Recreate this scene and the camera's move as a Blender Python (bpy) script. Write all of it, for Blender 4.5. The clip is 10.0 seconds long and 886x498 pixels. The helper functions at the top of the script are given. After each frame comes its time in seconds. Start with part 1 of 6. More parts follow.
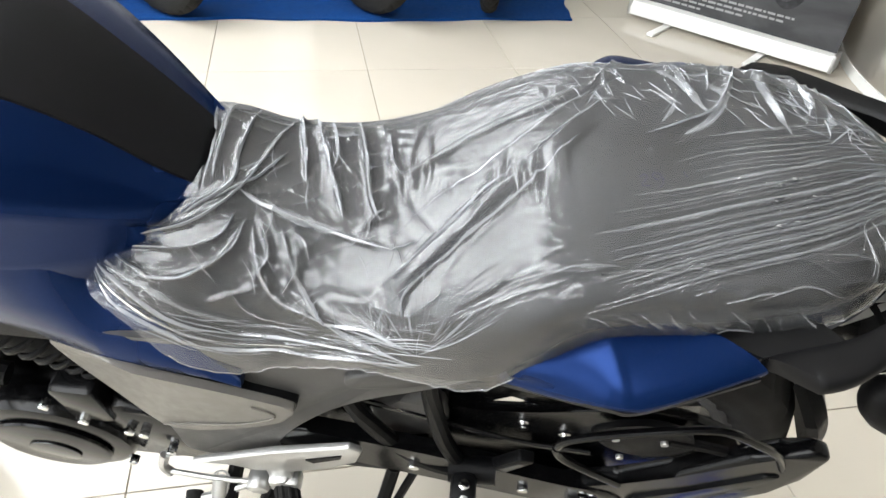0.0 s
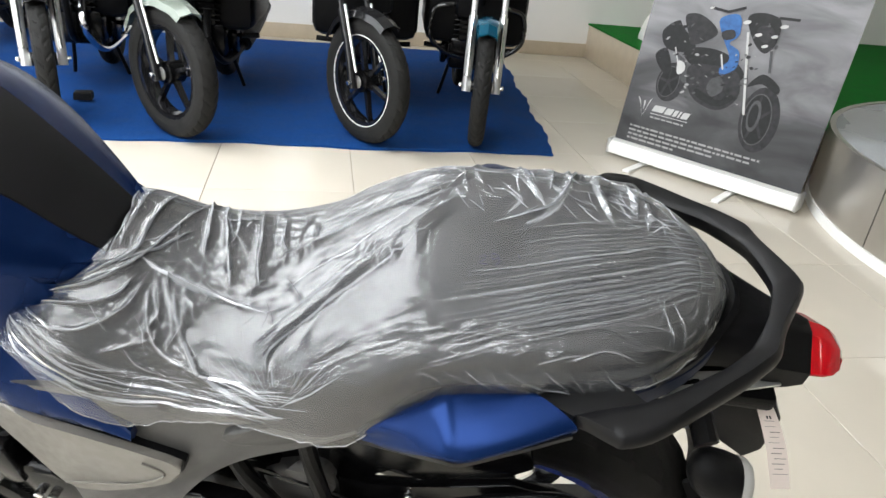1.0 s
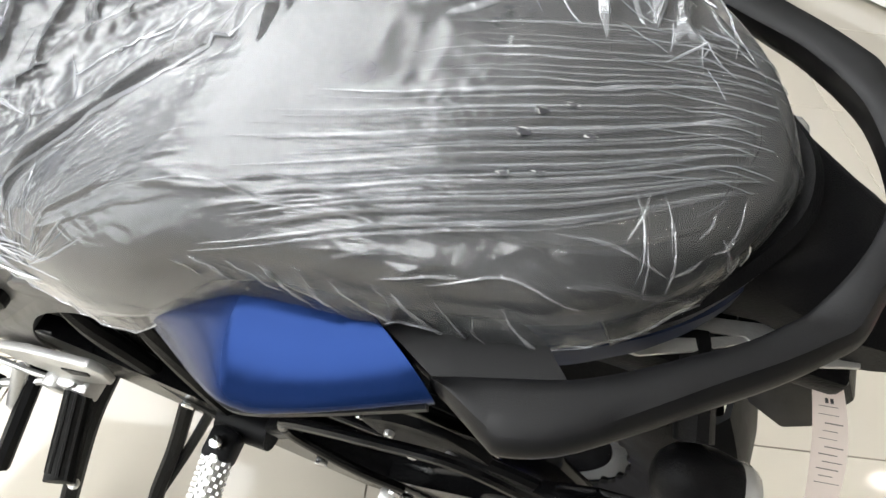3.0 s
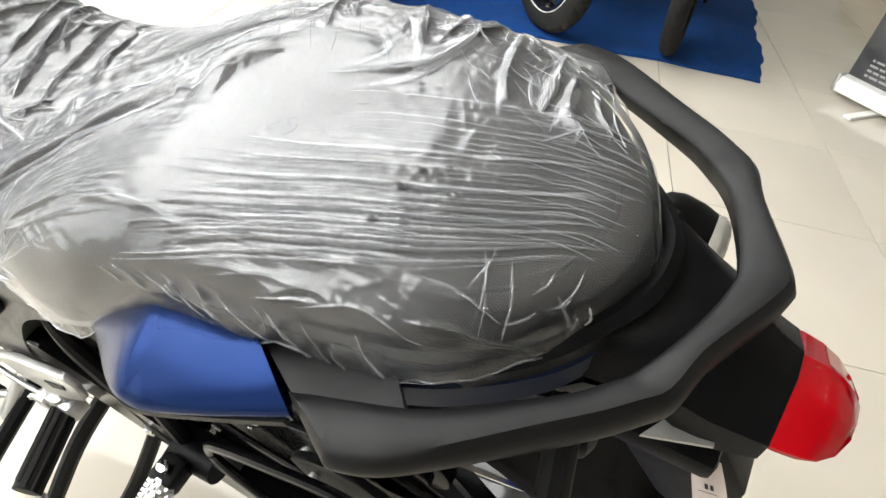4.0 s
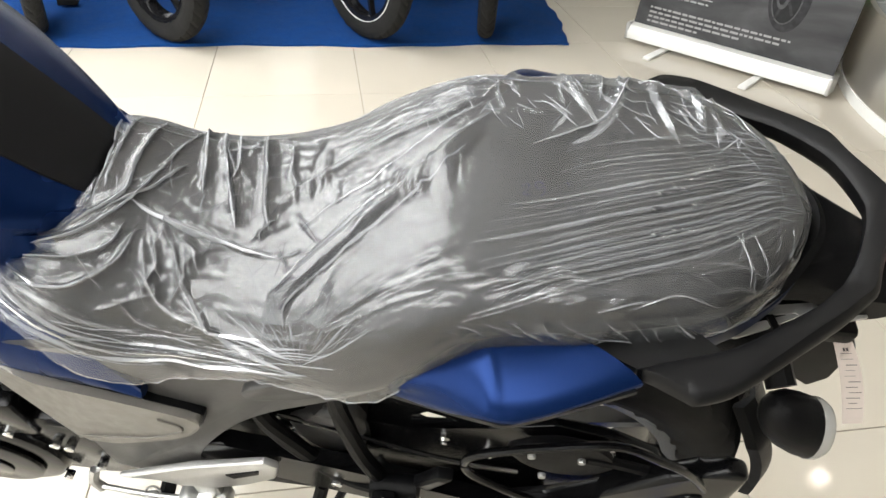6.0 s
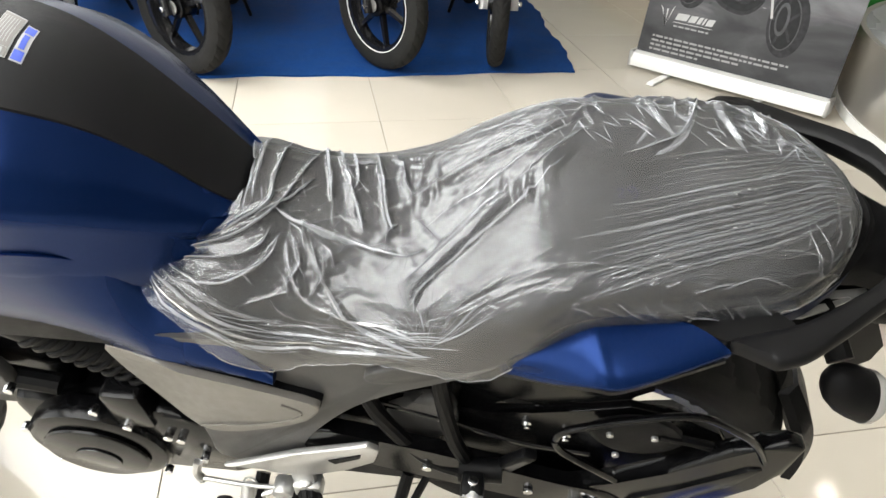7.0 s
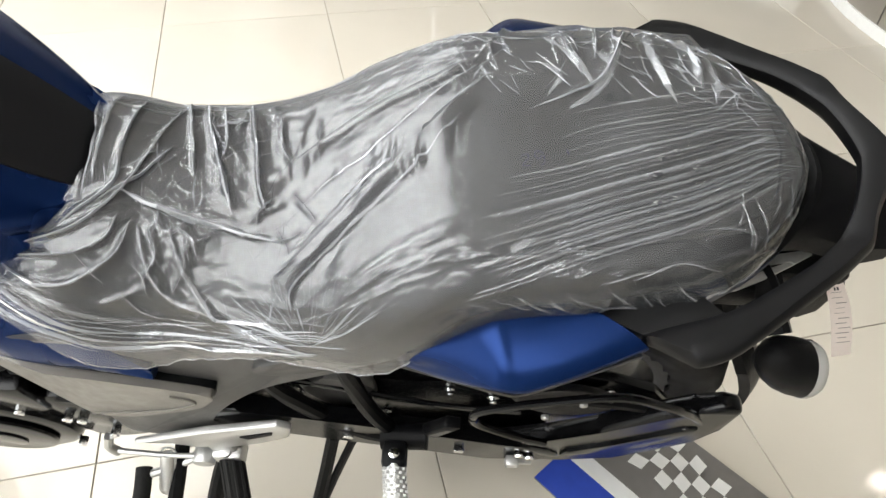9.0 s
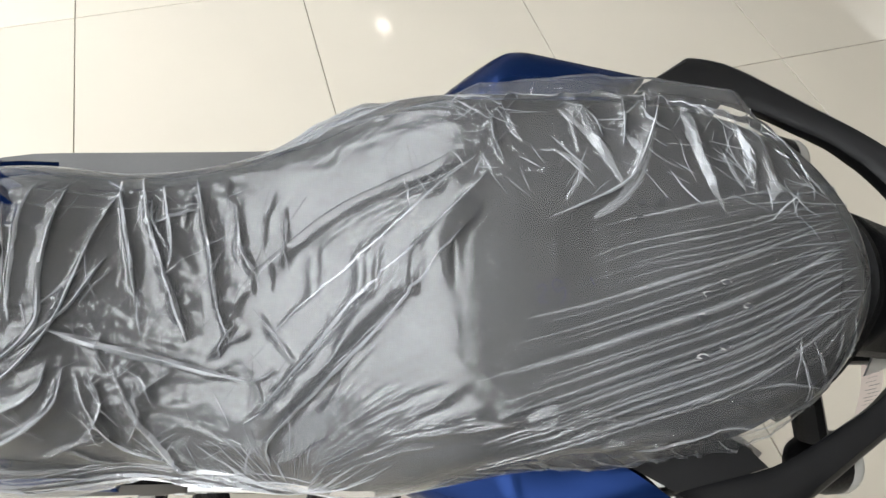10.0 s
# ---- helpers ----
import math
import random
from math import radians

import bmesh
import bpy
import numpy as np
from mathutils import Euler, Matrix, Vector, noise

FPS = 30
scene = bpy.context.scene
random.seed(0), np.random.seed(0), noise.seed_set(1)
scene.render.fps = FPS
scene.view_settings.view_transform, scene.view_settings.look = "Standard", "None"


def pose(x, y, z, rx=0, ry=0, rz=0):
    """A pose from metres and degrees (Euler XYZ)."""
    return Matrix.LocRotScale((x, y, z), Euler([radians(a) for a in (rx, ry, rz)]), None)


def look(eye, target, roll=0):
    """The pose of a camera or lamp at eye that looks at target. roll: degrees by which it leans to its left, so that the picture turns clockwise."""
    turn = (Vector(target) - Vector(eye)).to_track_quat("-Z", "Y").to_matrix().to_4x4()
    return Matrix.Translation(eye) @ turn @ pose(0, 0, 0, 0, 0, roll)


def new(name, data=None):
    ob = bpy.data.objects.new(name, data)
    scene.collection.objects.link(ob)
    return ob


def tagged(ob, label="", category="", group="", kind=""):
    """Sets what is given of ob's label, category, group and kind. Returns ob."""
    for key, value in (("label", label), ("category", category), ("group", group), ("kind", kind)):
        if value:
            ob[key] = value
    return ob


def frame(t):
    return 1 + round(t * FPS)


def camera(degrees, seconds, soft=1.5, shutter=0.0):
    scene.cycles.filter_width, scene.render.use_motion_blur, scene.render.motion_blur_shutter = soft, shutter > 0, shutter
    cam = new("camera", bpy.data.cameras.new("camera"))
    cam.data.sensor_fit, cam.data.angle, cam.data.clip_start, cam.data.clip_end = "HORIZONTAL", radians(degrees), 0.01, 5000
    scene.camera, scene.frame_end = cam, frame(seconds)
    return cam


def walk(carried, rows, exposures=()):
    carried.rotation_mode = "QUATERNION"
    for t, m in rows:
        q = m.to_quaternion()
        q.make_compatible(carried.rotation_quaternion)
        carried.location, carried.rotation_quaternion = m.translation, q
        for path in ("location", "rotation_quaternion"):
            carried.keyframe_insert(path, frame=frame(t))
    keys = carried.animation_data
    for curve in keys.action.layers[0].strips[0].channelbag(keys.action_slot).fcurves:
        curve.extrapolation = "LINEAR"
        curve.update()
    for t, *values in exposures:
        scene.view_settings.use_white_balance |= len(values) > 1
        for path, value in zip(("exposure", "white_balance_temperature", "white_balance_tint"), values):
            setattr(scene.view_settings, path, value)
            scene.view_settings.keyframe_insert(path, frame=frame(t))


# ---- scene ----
cam = camera(65.4, 10.0)
PATH = [
    (0, (0.22, 0.14, 1.102), (0.072, 1.725, -0.109), 4.8),
    (0.5, (0.322, 0.088, 1.118), (0.124, 1.802, 0.107), 6.0),
    (1, (0.36, 0.065, 1.114), (0.132, 1.838, 0.219), 6.0),
    (1.5, (0.356, 0.076, 1.101), (0.241, 1.831, 0.149), 6.4),
    (2, (0.385, 0.2, 1.065), (0.246, 1.882, -0.008), 8.0),
    (2.5, (0.415, 0.331, 1.021), (0.191, 1.769, -0.352), 10.8),
    (2.7, (0.439, 0.343, 1.013), (0.1, 1.731, -0.387), 8.6),
    (3.8, (0.551, 0.338, 1.009), (-0.049, 1.796, -0.221), 10.6),
    (4, (0.573, 0.342, 1.026), (-0.107, 1.795, -0.17), 9.8),
    (4.5, (0.588, 0.347, 1.046), (-0.088, 1.838, -0.102), 7.7),
    (5, (0.538, 0.319, 1.038), (0.052, 1.832, -0.177), 6.3),
    (5.5, (0.444, 0.253, 1.071), (0.051, 1.793, -0.143), 5.1),
    (6, (0.326, 0.151, 1.097), (0.114, 1.77, -0.058), 3.7),
    (6.2, (0.288, 0.116, 1.106), (0.097, 1.752, -0.028), 2.8),
    (7.3, (0.234, 0.032, 1.14), (0.023, 1.735, 0.112), 3.4),
    (7.5, (0.232, 0.021, 1.156), (-0.003, 1.761, 0.199), 3.0),
    (8, (0.245, 0.008, 1.161), (0.179, 1.72, 0.13), 4.9),
    (8.5, (0.281, 0.044, 1.149), (0.362, 1.668, -0.016), 4.7),
    (9, (0.301, 0.18, 1.136), (0.183, 1.645, -0.221), 2.0),
    (9.5, (0.295, 0.303, 1.161), (0.201, 1.565, -0.387), 3.8),
    (10, (0.26, 0.389, 1.2), (0.273, 1.529, -0.444), 4.0),
]
EXPOSURES = [(0.0, 0.05, 6500, 10), (1.0, 0.05, 6500, 10), (2.0, 0.02, 6500, 10), (2.5, 0.0, 6500, 10), (4.0, 0.11, 6780, 10), (4.5, -0.08, 6780, 10), (5.0, 0.0, 6780, 10), (5.5, -0.05, 6780, 10), (6.0, 0.0, 6780, 10), (7.5, 0.04, 6780, 10), (8.0, 0.06, 6780, 10), (8.5, 0.0, 6780, 10), (9.0, -0.08, 6680, 10), (9.5, -0.16, 6520, 10), (10.0, -0.34, 6500, 10)]
walk(cam, [(t, look(eye, target, roll)) for t, eye, target, roll in PATH], EXPOSURES)

# ---- frames of reference: the room follows the floor tiles, the motorcycle leans on its stand ----
ROOM = Matrix.Translation((-0.744, 1.897, 0)) @ Matrix.Rotation(radians(18.9), 4, "Z")
BIKE = Matrix.Translation((0.303, 0.907, 0)) @ Matrix.Rotation(radians(4), 4, "Z") @ Matrix.Rotation(radians(18), 4, "X")

# ---- light ----
world = bpy.data.worlds.new("world")
scene.world = world
world.use_nodes = True
wn = world.node_tree.nodes
sky = wn.new("ShaderNodeTexSky")
sky.sky_type, sky.sun_disc = "NISHITA", False
sky.sun_elevation, sky.sun_rotation = radians(40), radians(200)
world.node_tree.links.new(sky.outputs[0], wn["Background"].inputs[0])
wn["Background"].inputs[1].default_value = 0.12


def area(name, m, sx, sy, power, colour):
    d = bpy.data.lights.new(name, "AREA")
    d.shape, d.size, d.size_y, d.energy, d.color = "RECTANGLE", sx, sy, power, colour
    o = new(name, d)
    o.matrix_world = m
    return o


# daylight through the glass front, in its opening
area("window_daylight", ROOM @ pose(-4.15, -1.2, 1.55, 0, -90, 0), 2.5, 6.4, 155, (0.93, 0.97, 1.0))
# weak fill from the unseen front side, added without a known source
area("front_fill_light", ROOM @ pose(-2.5, -5.16, 1.55, 90, 0, 0), 2.9, 2.4, 8, (0.93, 0.97, 1.0))
# long light panels in the ceiling towards the glass front, small downlights elsewhere
PANELS = [(-0.50 - 0.62 * i, -3.5 + 1.22 * k) for i in range(5) for k in range(5)]
for i in range(5):
    area("ceiling_panel_lamp", ROOM @ pose(-0.50 - 0.62 * i, -1.06, 2.93, 0, 0, 0), 0.57, 6.0, 24, (0.94, 0.975, 1.0))
SPOTS = [(3.85, -4.4 + k) for k in range(8)] + [(1.6, -4.4 + 2 * k) for k in range(5)]


# ---- materials ----
def mat(name, colour, rough=0.5, metal=0.0, vary=0.12, scale=40, bump=0.0, bscale=300, spec=0.5, coat=0.0, grime=0.0):
    m = bpy.data.materials.new(name)
    m.use_nodes = True
    n, l = m.node_tree.nodes, m.node_tree.links
    p = n["Principled BSDF"]
    p.inputs["Roughness"].default_value = rough
    p.inputs["Metallic"].default_value = metal
    p.inputs["Specular IOR Level"].default_value = spec
    p.inputs["Coat Weight"].default_value = coat
    co = n.new("ShaderNodeTexCoord")
    t = n.new("ShaderNodeTexNoise")
    t.inputs["Scale"].default_value, t.inputs["Detail"].default_value = scale, 5
    l.new(co.outputs["Object"], t.inputs["Vector"])
    t2 = n.new("ShaderNodeTexNoise")
    t2.inputs["Scale"].default_value, t2.inputs["Detail"].default_value = scale / 9, 3
    l.new(co.outputs["Object"], t2.inputs["Vector"])
    mx = n.new("ShaderNodeMath")
    mx.operation = "ADD"
    l.new(t.outputs[0], mx.inputs[0])
    l.new(t2.outputs[0], mx.inputs[1])
    r = n.new("ShaderNodeMapRange")
    r.inputs[1].default_value, r.inputs[2].default_value = 0.6, 1.4
    r.inputs[3].default_value, r.inputs[4].default_value = 1 - vary, 1 + vary
    l.new(mx.outputs[0], r.inputs[0])
    mul = n.new("ShaderNodeVectorMath")
    mul.operation = "SCALE"
    mul.inputs[0].default_value = colour
    l.new(r.outputs[0], mul.inputs["Scale"])
    l.new(mul.outputs[0], p.inputs["Base Color"])
    rr = n.new("ShaderNodeMapRange")
    rr.inputs[1].default_value, rr.inputs[2].default_value = 0.3, 0.7
    rr.inputs[3].default_value, rr.inputs[4].default_value = rough * 0.88, min(1, rough * 1.14 + grime)
    l.new(t2.outputs[0], rr.inputs[0])
    l.new(rr.outputs[0], p.inputs["Roughness"])
    if bump:
        b = n.new("ShaderNodeBump")
        b.inputs["Strength"].default_value, b.inputs["Distance"].default_value = bump, 0.002
        t3 = n.new("ShaderNodeTexNoise")
        t3.inputs["Scale"].default_value, t3.inputs["Detail"].default_value = bscale, 3
        l.new(co.outputs["Object"], t3.inputs["Vector"])
        l.new(t3.outputs[0], b.inputs["Height"])
        l.new(b.outputs[0], p.inputs["Normal"])
    return m


NAVY = mat("dark_navy_plastic", (0.0022, 0.0075, 0.028), 0.45, 0, 0.05, 60, spec=0.2)
BLUE = mat("matte_blue_paint", (0.0028, 0.0150, 0.070), 0.25, 0.66, 0.03, 40, spec=0.2)
CONSOLE = mat("satin_black_console", (0.008, 0.008, 0.009), 0.45, 0, 0.1, 500, 0.15, 1500, spec=0.12)
BLACK = mat("black_plastic", (0.0036, 0.0036, 0.004), 0.40, 0, 0.15, 300, 0.25, 900, spec=0.10)
GRAB = mat("satin_black_alloy", (0.005, 0.005, 0.0055), 0.40, 0, 0.1, 500, 0.10, 1600, spec=0.16)
GLOSSBLACK = mat("gloss_black_enamel", (0.008, 0.008, 0.009), 0.14, 0, 0.1, 200)
COVER = mat("dark_grey_cover", (0.039, 0.0385, 0.038), 0.42, 0, 0.1, 300, 0.12, 1400)
SILVER = mat("warm_silver_panel", (0.168, 0.159, 0.145), 0.42, 0.35, 0.06, 700)
ALLOY = mat("bare_alloy", (0.50, 0.50, 0.49), 0.34, 0.75, 0.08, 200, 0.15, 700)
CHROME = mat("chrome", (0.8, 0.8, 0.8), 0.12, 1.0, 0.05, 100)
RUBBER = mat("tyre_rubber", (0.009, 0.0088, 0.0085), 0.75, 0, 0.25, 120, 0.3, 500, spec=0.25)
SEATVINYL = mat("seat_vinyl", (0.011, 0.011, 0.0125), 0.62, 0, 0.05, 30, 0.0, 900, spec=0.3)
ENGINE = mat("engine_black", (0.003, 0.003, 0.0033), 0.17, 0, 0.2, 150, 0.06, 600, spec=0.20)
CARPET = mat("blue_carpet_felt", (0.0035, 0.043, 0.178), 0.95, 0, 0.22, 60, 0.9, 900, spec=0.15)
WALL = mat("white_wall_paint", (0.78, 0.77, 0.74), 0.7, 0, 0.04, 4, 0.1, 120)
SKIRT = mat("beige_skirting_tile", (0.52, 0.44, 0.33), 0.3, 0, 0.1, 12)
GREEN = mat("green_turf_carpet", (0.012, 0.15, 0.022), 0.95, 0, 0.3, 120, 0.9, 700, spec=0.1)
STEEL = mat("brushed_stainless", (0.56, 0.54, 0.51), 0.30, 0.9, 0.10, 5)
PLINTHTOP = mat("grey_stage_top", (0.47, 0.50, 0.54), 0.26, 0, 0.06, 20)
WHITE = mat("white_plastic", (0.76, 0.76, 0.74), 0.4, 0, 0.04, 60)
PAPER = mat("paper_tag", (0.72, 0.64, 0.60), 0.8, 0, 0.05, 90)
INK = mat("printed_ink", (0.03, 0.03, 0.035), 0.6, 0, 0.1, 300)
# grey chosen for the unseen front wall so the film's near flank reflects darker
SHADEWALL = mat("unseen_wall_toned_grey", (0.30, 0.295, 0.285), 0.7, 0, 0.06, 4, 0.1, 120)
CEIL = mat("white_ceiling", (0.74, 0.73, 0.70), 0.8, 0, 0.04, 5)
GROUT = mat("grey_grout", (0.26, 0.23, 0.19), 0.8, 0, 0.2, 60)
TEAL = mat("teal_blue_gloss", (0.004, 0.09, 0.16), 0.16, 0.4, 0.06, 100)
GREYGREEN = mat("grey_green_gloss", (0.20, 0.23, 0.20), 0.25, 0.3, 0.06, 100)
FORKSILVER = mat("silver_fork_paint", (0.5, 0.5, 0.5), 0.3, 0.6, 0.06, 100)
PENINK = mat("violet_pen_ink", (0.07, 0.06, 0.15), 0.5)
RED = mat("red_tie", (0.45, 0.01, 0.015), 0.4)
ORANGE = mat("orange_print", (0.75, 0.22, 0.05), 0.5)
BLUEPRINT = mat("blue_print", (0.03, 0.07, 0.42), 0.45)
STICKERGREY = mat("sticker_grey_print", (0.30, 0.30, 0.30), 0.45)
GREYPRINT = mat("grey_print", (0.17, 0.16, 0.15), 0.45)
NEON = mat("yellow_rim_tape", (0.62, 0.72, 0.05), 0.4)
POSTERGREY = mat("poster_grey_print", (0.062, 0.062, 0.066), 0.4, 0, 0.45, 30, spec=0.2)
POSTERMID = mat("poster_mid_print", (0.022, 0.022, 0.024), 0.4, 0, 0.7, 40, spec=0.2)
POSTERINK = mat("poster_black_print", (0.011, 0.011, 0.012), 0.4, 0, 0.6, 40, spec=0.2)


def mist_material():
    """Print of grey mist: dark at the foot, lighter drifts across the middle and the left."""
    m = mat("poster_mist_print", (0.1, 0.1, 0.1), 0.38, 0, 0.1, 20, spec=0.25)
    n, l = m.node_tree.nodes, m.node_tree.links
    co = n.new("ShaderNodeTexCoord")
    sq = n.new("ShaderNodeMapping")
    sq.inputs["Scale"].default_value = (1.6, 1.0, 4.2)
    l.new(co.outputs["Object"], sq.inputs[0])
    t = n.new("ShaderNodeTexNoise")
    t.inputs["Scale"].default_value, t.inputs["Detail"].default_value, t.inputs["Distortion"].default_value = 1.7, 5, 0.6
    l.new(sq.outputs[0], t.inputs["Vector"])
    xyz = n.new("ShaderNodeSeparateXYZ")
    l.new(co.outputs["Object"], xyz.inputs[0])
    up = n.new("ShaderNodeMapRange")
    up.interpolation_type = "SMOOTHSTEP"
    up.inputs[1].default_value, up.inputs[2].default_value, up.inputs[3].default_value, up.inputs[4].default_value = 0.10, 0.75, 0.0, 0.42
    l.new(xyz.outputs["Z"], up.inputs[0])
    ad = n.new("ShaderNodeMath")
    l.new(t.outputs[0], ad.inputs[0])
    l.new(up.outputs[0], ad.inputs[1])
    r = n.new("ShaderNodeValToRGB")
    e = r.color_ramp.elements
    e[0].position, e[0].color = 0.38, (0.028, 0.029, 0.031, 1)
    e[1].position, e[1].color = 1.0, (0.24, 0.24, 0.255, 1)
    k = e.new(0.62)
    k.color = (0.066, 0.066, 0.070, 1)
    l.new(ad.outputs[0], r.inputs[0])
    l.new(r.outputs[0], n["Principled BSDF"].inputs["Base Color"])
    return m


POSTERDARK = mist_material()
POSTERBLUE = mat("poster_blue_print", (0.03, 0.11, 0.30), 0.4, 0, 0.45, 45, spec=0.2)
POSTERWHITE = mat("poster_white_print", (0.42, 0.42, 0.42), 0.35)
POSTERTEXT = mat("poster_text_print", (0.26, 0.26, 0.26), 0.35)


def lens(name, colour, rough=0.06, transmission=0.0):
    m = mat(name, colour, rough, 0, 0.04, 80, coat=0.0, spec=0.3)
    m.node_tree.nodes["Principled BSDF"].inputs["Transmission Weight"].default_value = transmission
    return m


REDLENS = lens("red_lamp_lens", (0.40, 0.0008, 0.005), 0.05, 0.0)
CLEARLENS = lens("clear_lamp_lens", (0.75, 0.74, 0.72), 0.08, 0.6)


def glow(name, colour, strength):
    m = bpy.data.materials.new(name)
    m.use_nodes = True
    p = m.node_tree.nodes["Principled BSDF"]
    p.inputs["Emission Color"].default_value = (*colour, 1)
    p.inputs["Emission Strength"].default_value = strength
    p.inputs["Base Color"].default_value = (0.8, 0.8, 0.8, 1)
    return m


PANELGLOW = glow("lamp_diffuser", (0.95, 0.98, 1.0), 6.0)
SPOTGLOW = glow("downlight_face", (1.0, 0.93, 0.84), 45.0)


def tile_material():
    m = mat("cream_vitrified_tile", (0.535, 0.493, 0.420), 0.075, 0, 0.05, 3.0, spec=0.38)
    n, l = m.node_tree.nodes, m.node_tree.links
    p = n["Principled BSDF"]
    info = n.new("ShaderNodeObjectInfo")
    r = n.new("ShaderNodeMapRange")
    r.inputs[3].default_value, r.inputs[4].default_value = 0.965, 1.03
    l.new(info.outputs["Random"], r.inputs[0])
    old = p.inputs["Base Color"].links[0].from_socket
    s = n.new("ShaderNodeVectorMath")
    s.operation = "SCALE"
    l.new(old, s.inputs[0])
    l.new(r.outputs[0], s.inputs["Scale"])
    l.new(s.outputs[0], p.inputs["Base Color"])
    return m


TILE = tile_material()


def film_material(name="clear_polythene_film", low=0.018, high=0.056, gloss_rough=0.21, crumple=1.0):
    """Thin clear polythene: mostly let through, a little milky, glossy, with fine flat-faced crumpling where it is loose."""
    m = bpy.data.materials.new(name)
    m.use_nodes = True
    n, l = m.node_tree.nodes, m.node_tree.links
    n.remove(n["Principled BSDF"])
    clear = n.new("ShaderNodeBsdfTransparent")
    clear.inputs[0].default_value = (0.95, 0.957, 0.968, 1)
    milk = n.new("ShaderNodeBsdfDiffuse")
    milk.inputs[0].default_value = (0.78, 0.81, 0.87, 1)
    a = n.new("ShaderNodeMixShader")
    co = n.new("ShaderNodeTexCoord")
    t = n.new("ShaderNodeTexNoise")
    t.inputs["Scale"].default_value, t.inputs["Detail"].default_value = 9, 6
    l.new(co.outputs["Object"], t.inputs["Vector"])
    r = n.new("ShaderNodeMapRange")
    r.inputs[1].default_value, r.inputs[2].default_value = 0.3, 0.75
    r.inputs[3].default_value, r.inputs[4].default_value = low, high
    l.new(t.outputs[0], r.inputs[0])
    l.new(r.outputs[0], a.inputs[0])
    l.new(clear.outputs[0], a.inputs[1])
    l.new(milk.outputs[0], a.inputs[2])
    gloss = n.new("ShaderNodeBsdfGlossy")
    gloss.inputs["Roughness"].default_value = gloss_rough
    gloss.inputs[0].default_value = (0.985, 0.99, 1, 1)
    haze = n.new("ShaderNodeBsdfGlossy")
    haze.inputs["Roughness"].default_value = 0.48
    haze.inputs[0].default_value = (0.97, 0.985, 1, 1)
    lobes = n.new("ShaderNodeMixShader")
    lobes.inputs[0].default_value = 0.40
    l.new(gloss.outputs[0], lobes.inputs[1])
    l.new(haze.outputs[0], lobes.inputs[2])
    # both faces of the film reflect
    f = n.new("ShaderNodeFresnel")
    f.inputs[0].default_value = 1.74
    b = n.new("ShaderNodeMixShader")
    l.new(f.outputs[0], b.inputs[0])
    l.new(a.outputs[0], b.inputs[1])
    l.new(lobes.outputs[0], b.inputs[2])
    # crumpling: pyramids of two sizes with sharp edges, bent out of line
    warp = n.new("ShaderNodeTexNoise")
    warp.inputs["Scale"].default_value, warp.inputs["Detail"].default_value = 22, 2
    l.new(co.outputs["Object"], warp.inputs["Vector"])
    bend = n.new("ShaderNodeVectorMath")
    bend.operation = "MULTIPLY_ADD"
    bend.inputs[1].default_value = (0.035, 0.035, 0.035)
    l.new(warp.outputs["Color"], bend.inputs[0])
    l.new(co.outputs["Object"], bend.inputs[2])
    normal = None
    for scale, stretch, turn, dist in ((58, (0.5, 1.6, 1.0), 0.7, 0.0034), (84, (1.7, 0.55, 1.0), 0.35, 0.0008)):
        mp = n.new("ShaderNodeMapping")
        mp.inputs["Rotation"].default_value = (0, 0, turn)
        mp.inputs["Scale"].default_value = stretch
        l.new(bend.outputs[0], mp.inputs[0])
        v = n.new("ShaderNodeTexVoronoi")
        v.distance = "CHEBYCHEV"
        v.inputs["Scale"].default_value = scale
        l.new(mp.outputs[0], v.inputs["Vector"])
        bp = n.new("ShaderNodeBump")
        bp.inputs["Distance"].default_value = dist
        if name.startswith("clear"):
            at = n.new("ShaderNodeAttribute")
            at.attribute_name = "crumple"
            st = n.new("ShaderNodeMath")
            st.operation = "MULTIPLY"
            st.inputs[1].default_value = crumple
            l.new(at.outputs["Fac"], st.inputs[0])
            l.new(st.outputs[0], bp.inputs["Strength"])
        else:
            bp.inputs["Strength"].default_value = 0.5
        l.new(v.outputs["Distance"], bp.inputs["Height"])
        if normal:
            l.new(normal, bp.inputs["Normal"])
        normal = bp.outputs[0]
    l.new(normal, gloss.inputs["Normal"])
    l.new(b.outputs[0], n["Material Output"].inputs[0])
    return m


FILM = film_material()
FOLDFILM = film_material("folded_polythene_film", 0.20, 0.44, 0.16)
PLEATFILM = film_material("pleated_polythene_film", 0.10, 0.22, 0.20)


# ---- building helpers ----
def finish(bm, smooth=True, sharp=35):
    bmesh.ops.recalc_face_normals(bm, faces=bm.faces)
    if smooth:
        for f in bm.faces:
            f.smooth = True
        for e in bm.edges:
            if len(e.link_faces) == 2 and e.calc_face_angle(0) > radians(sharp):
                e.smooth = False


def part(name, bm, material, parent=None, label="", m=None, sharp=35):
    finish(bm, True, sharp)
    me = bpy.data.meshes.new(name)
    bm.to_mesh(me)
    bm.free()
    me.materials.append(material)
    ob = new(name, me)
    if m is not None:
        ob.matrix_world = m
    if parent is not None:
        ob.parent = parent
    if label:
        ob["label"] = label
    return ob


def holder(name, m, label, category, group="", kind=""):
    ob = new(name)
    ob.empty_display_size = 0.05
    ob.matrix_world = m
    return tagged(ob, label, category, group, kind)


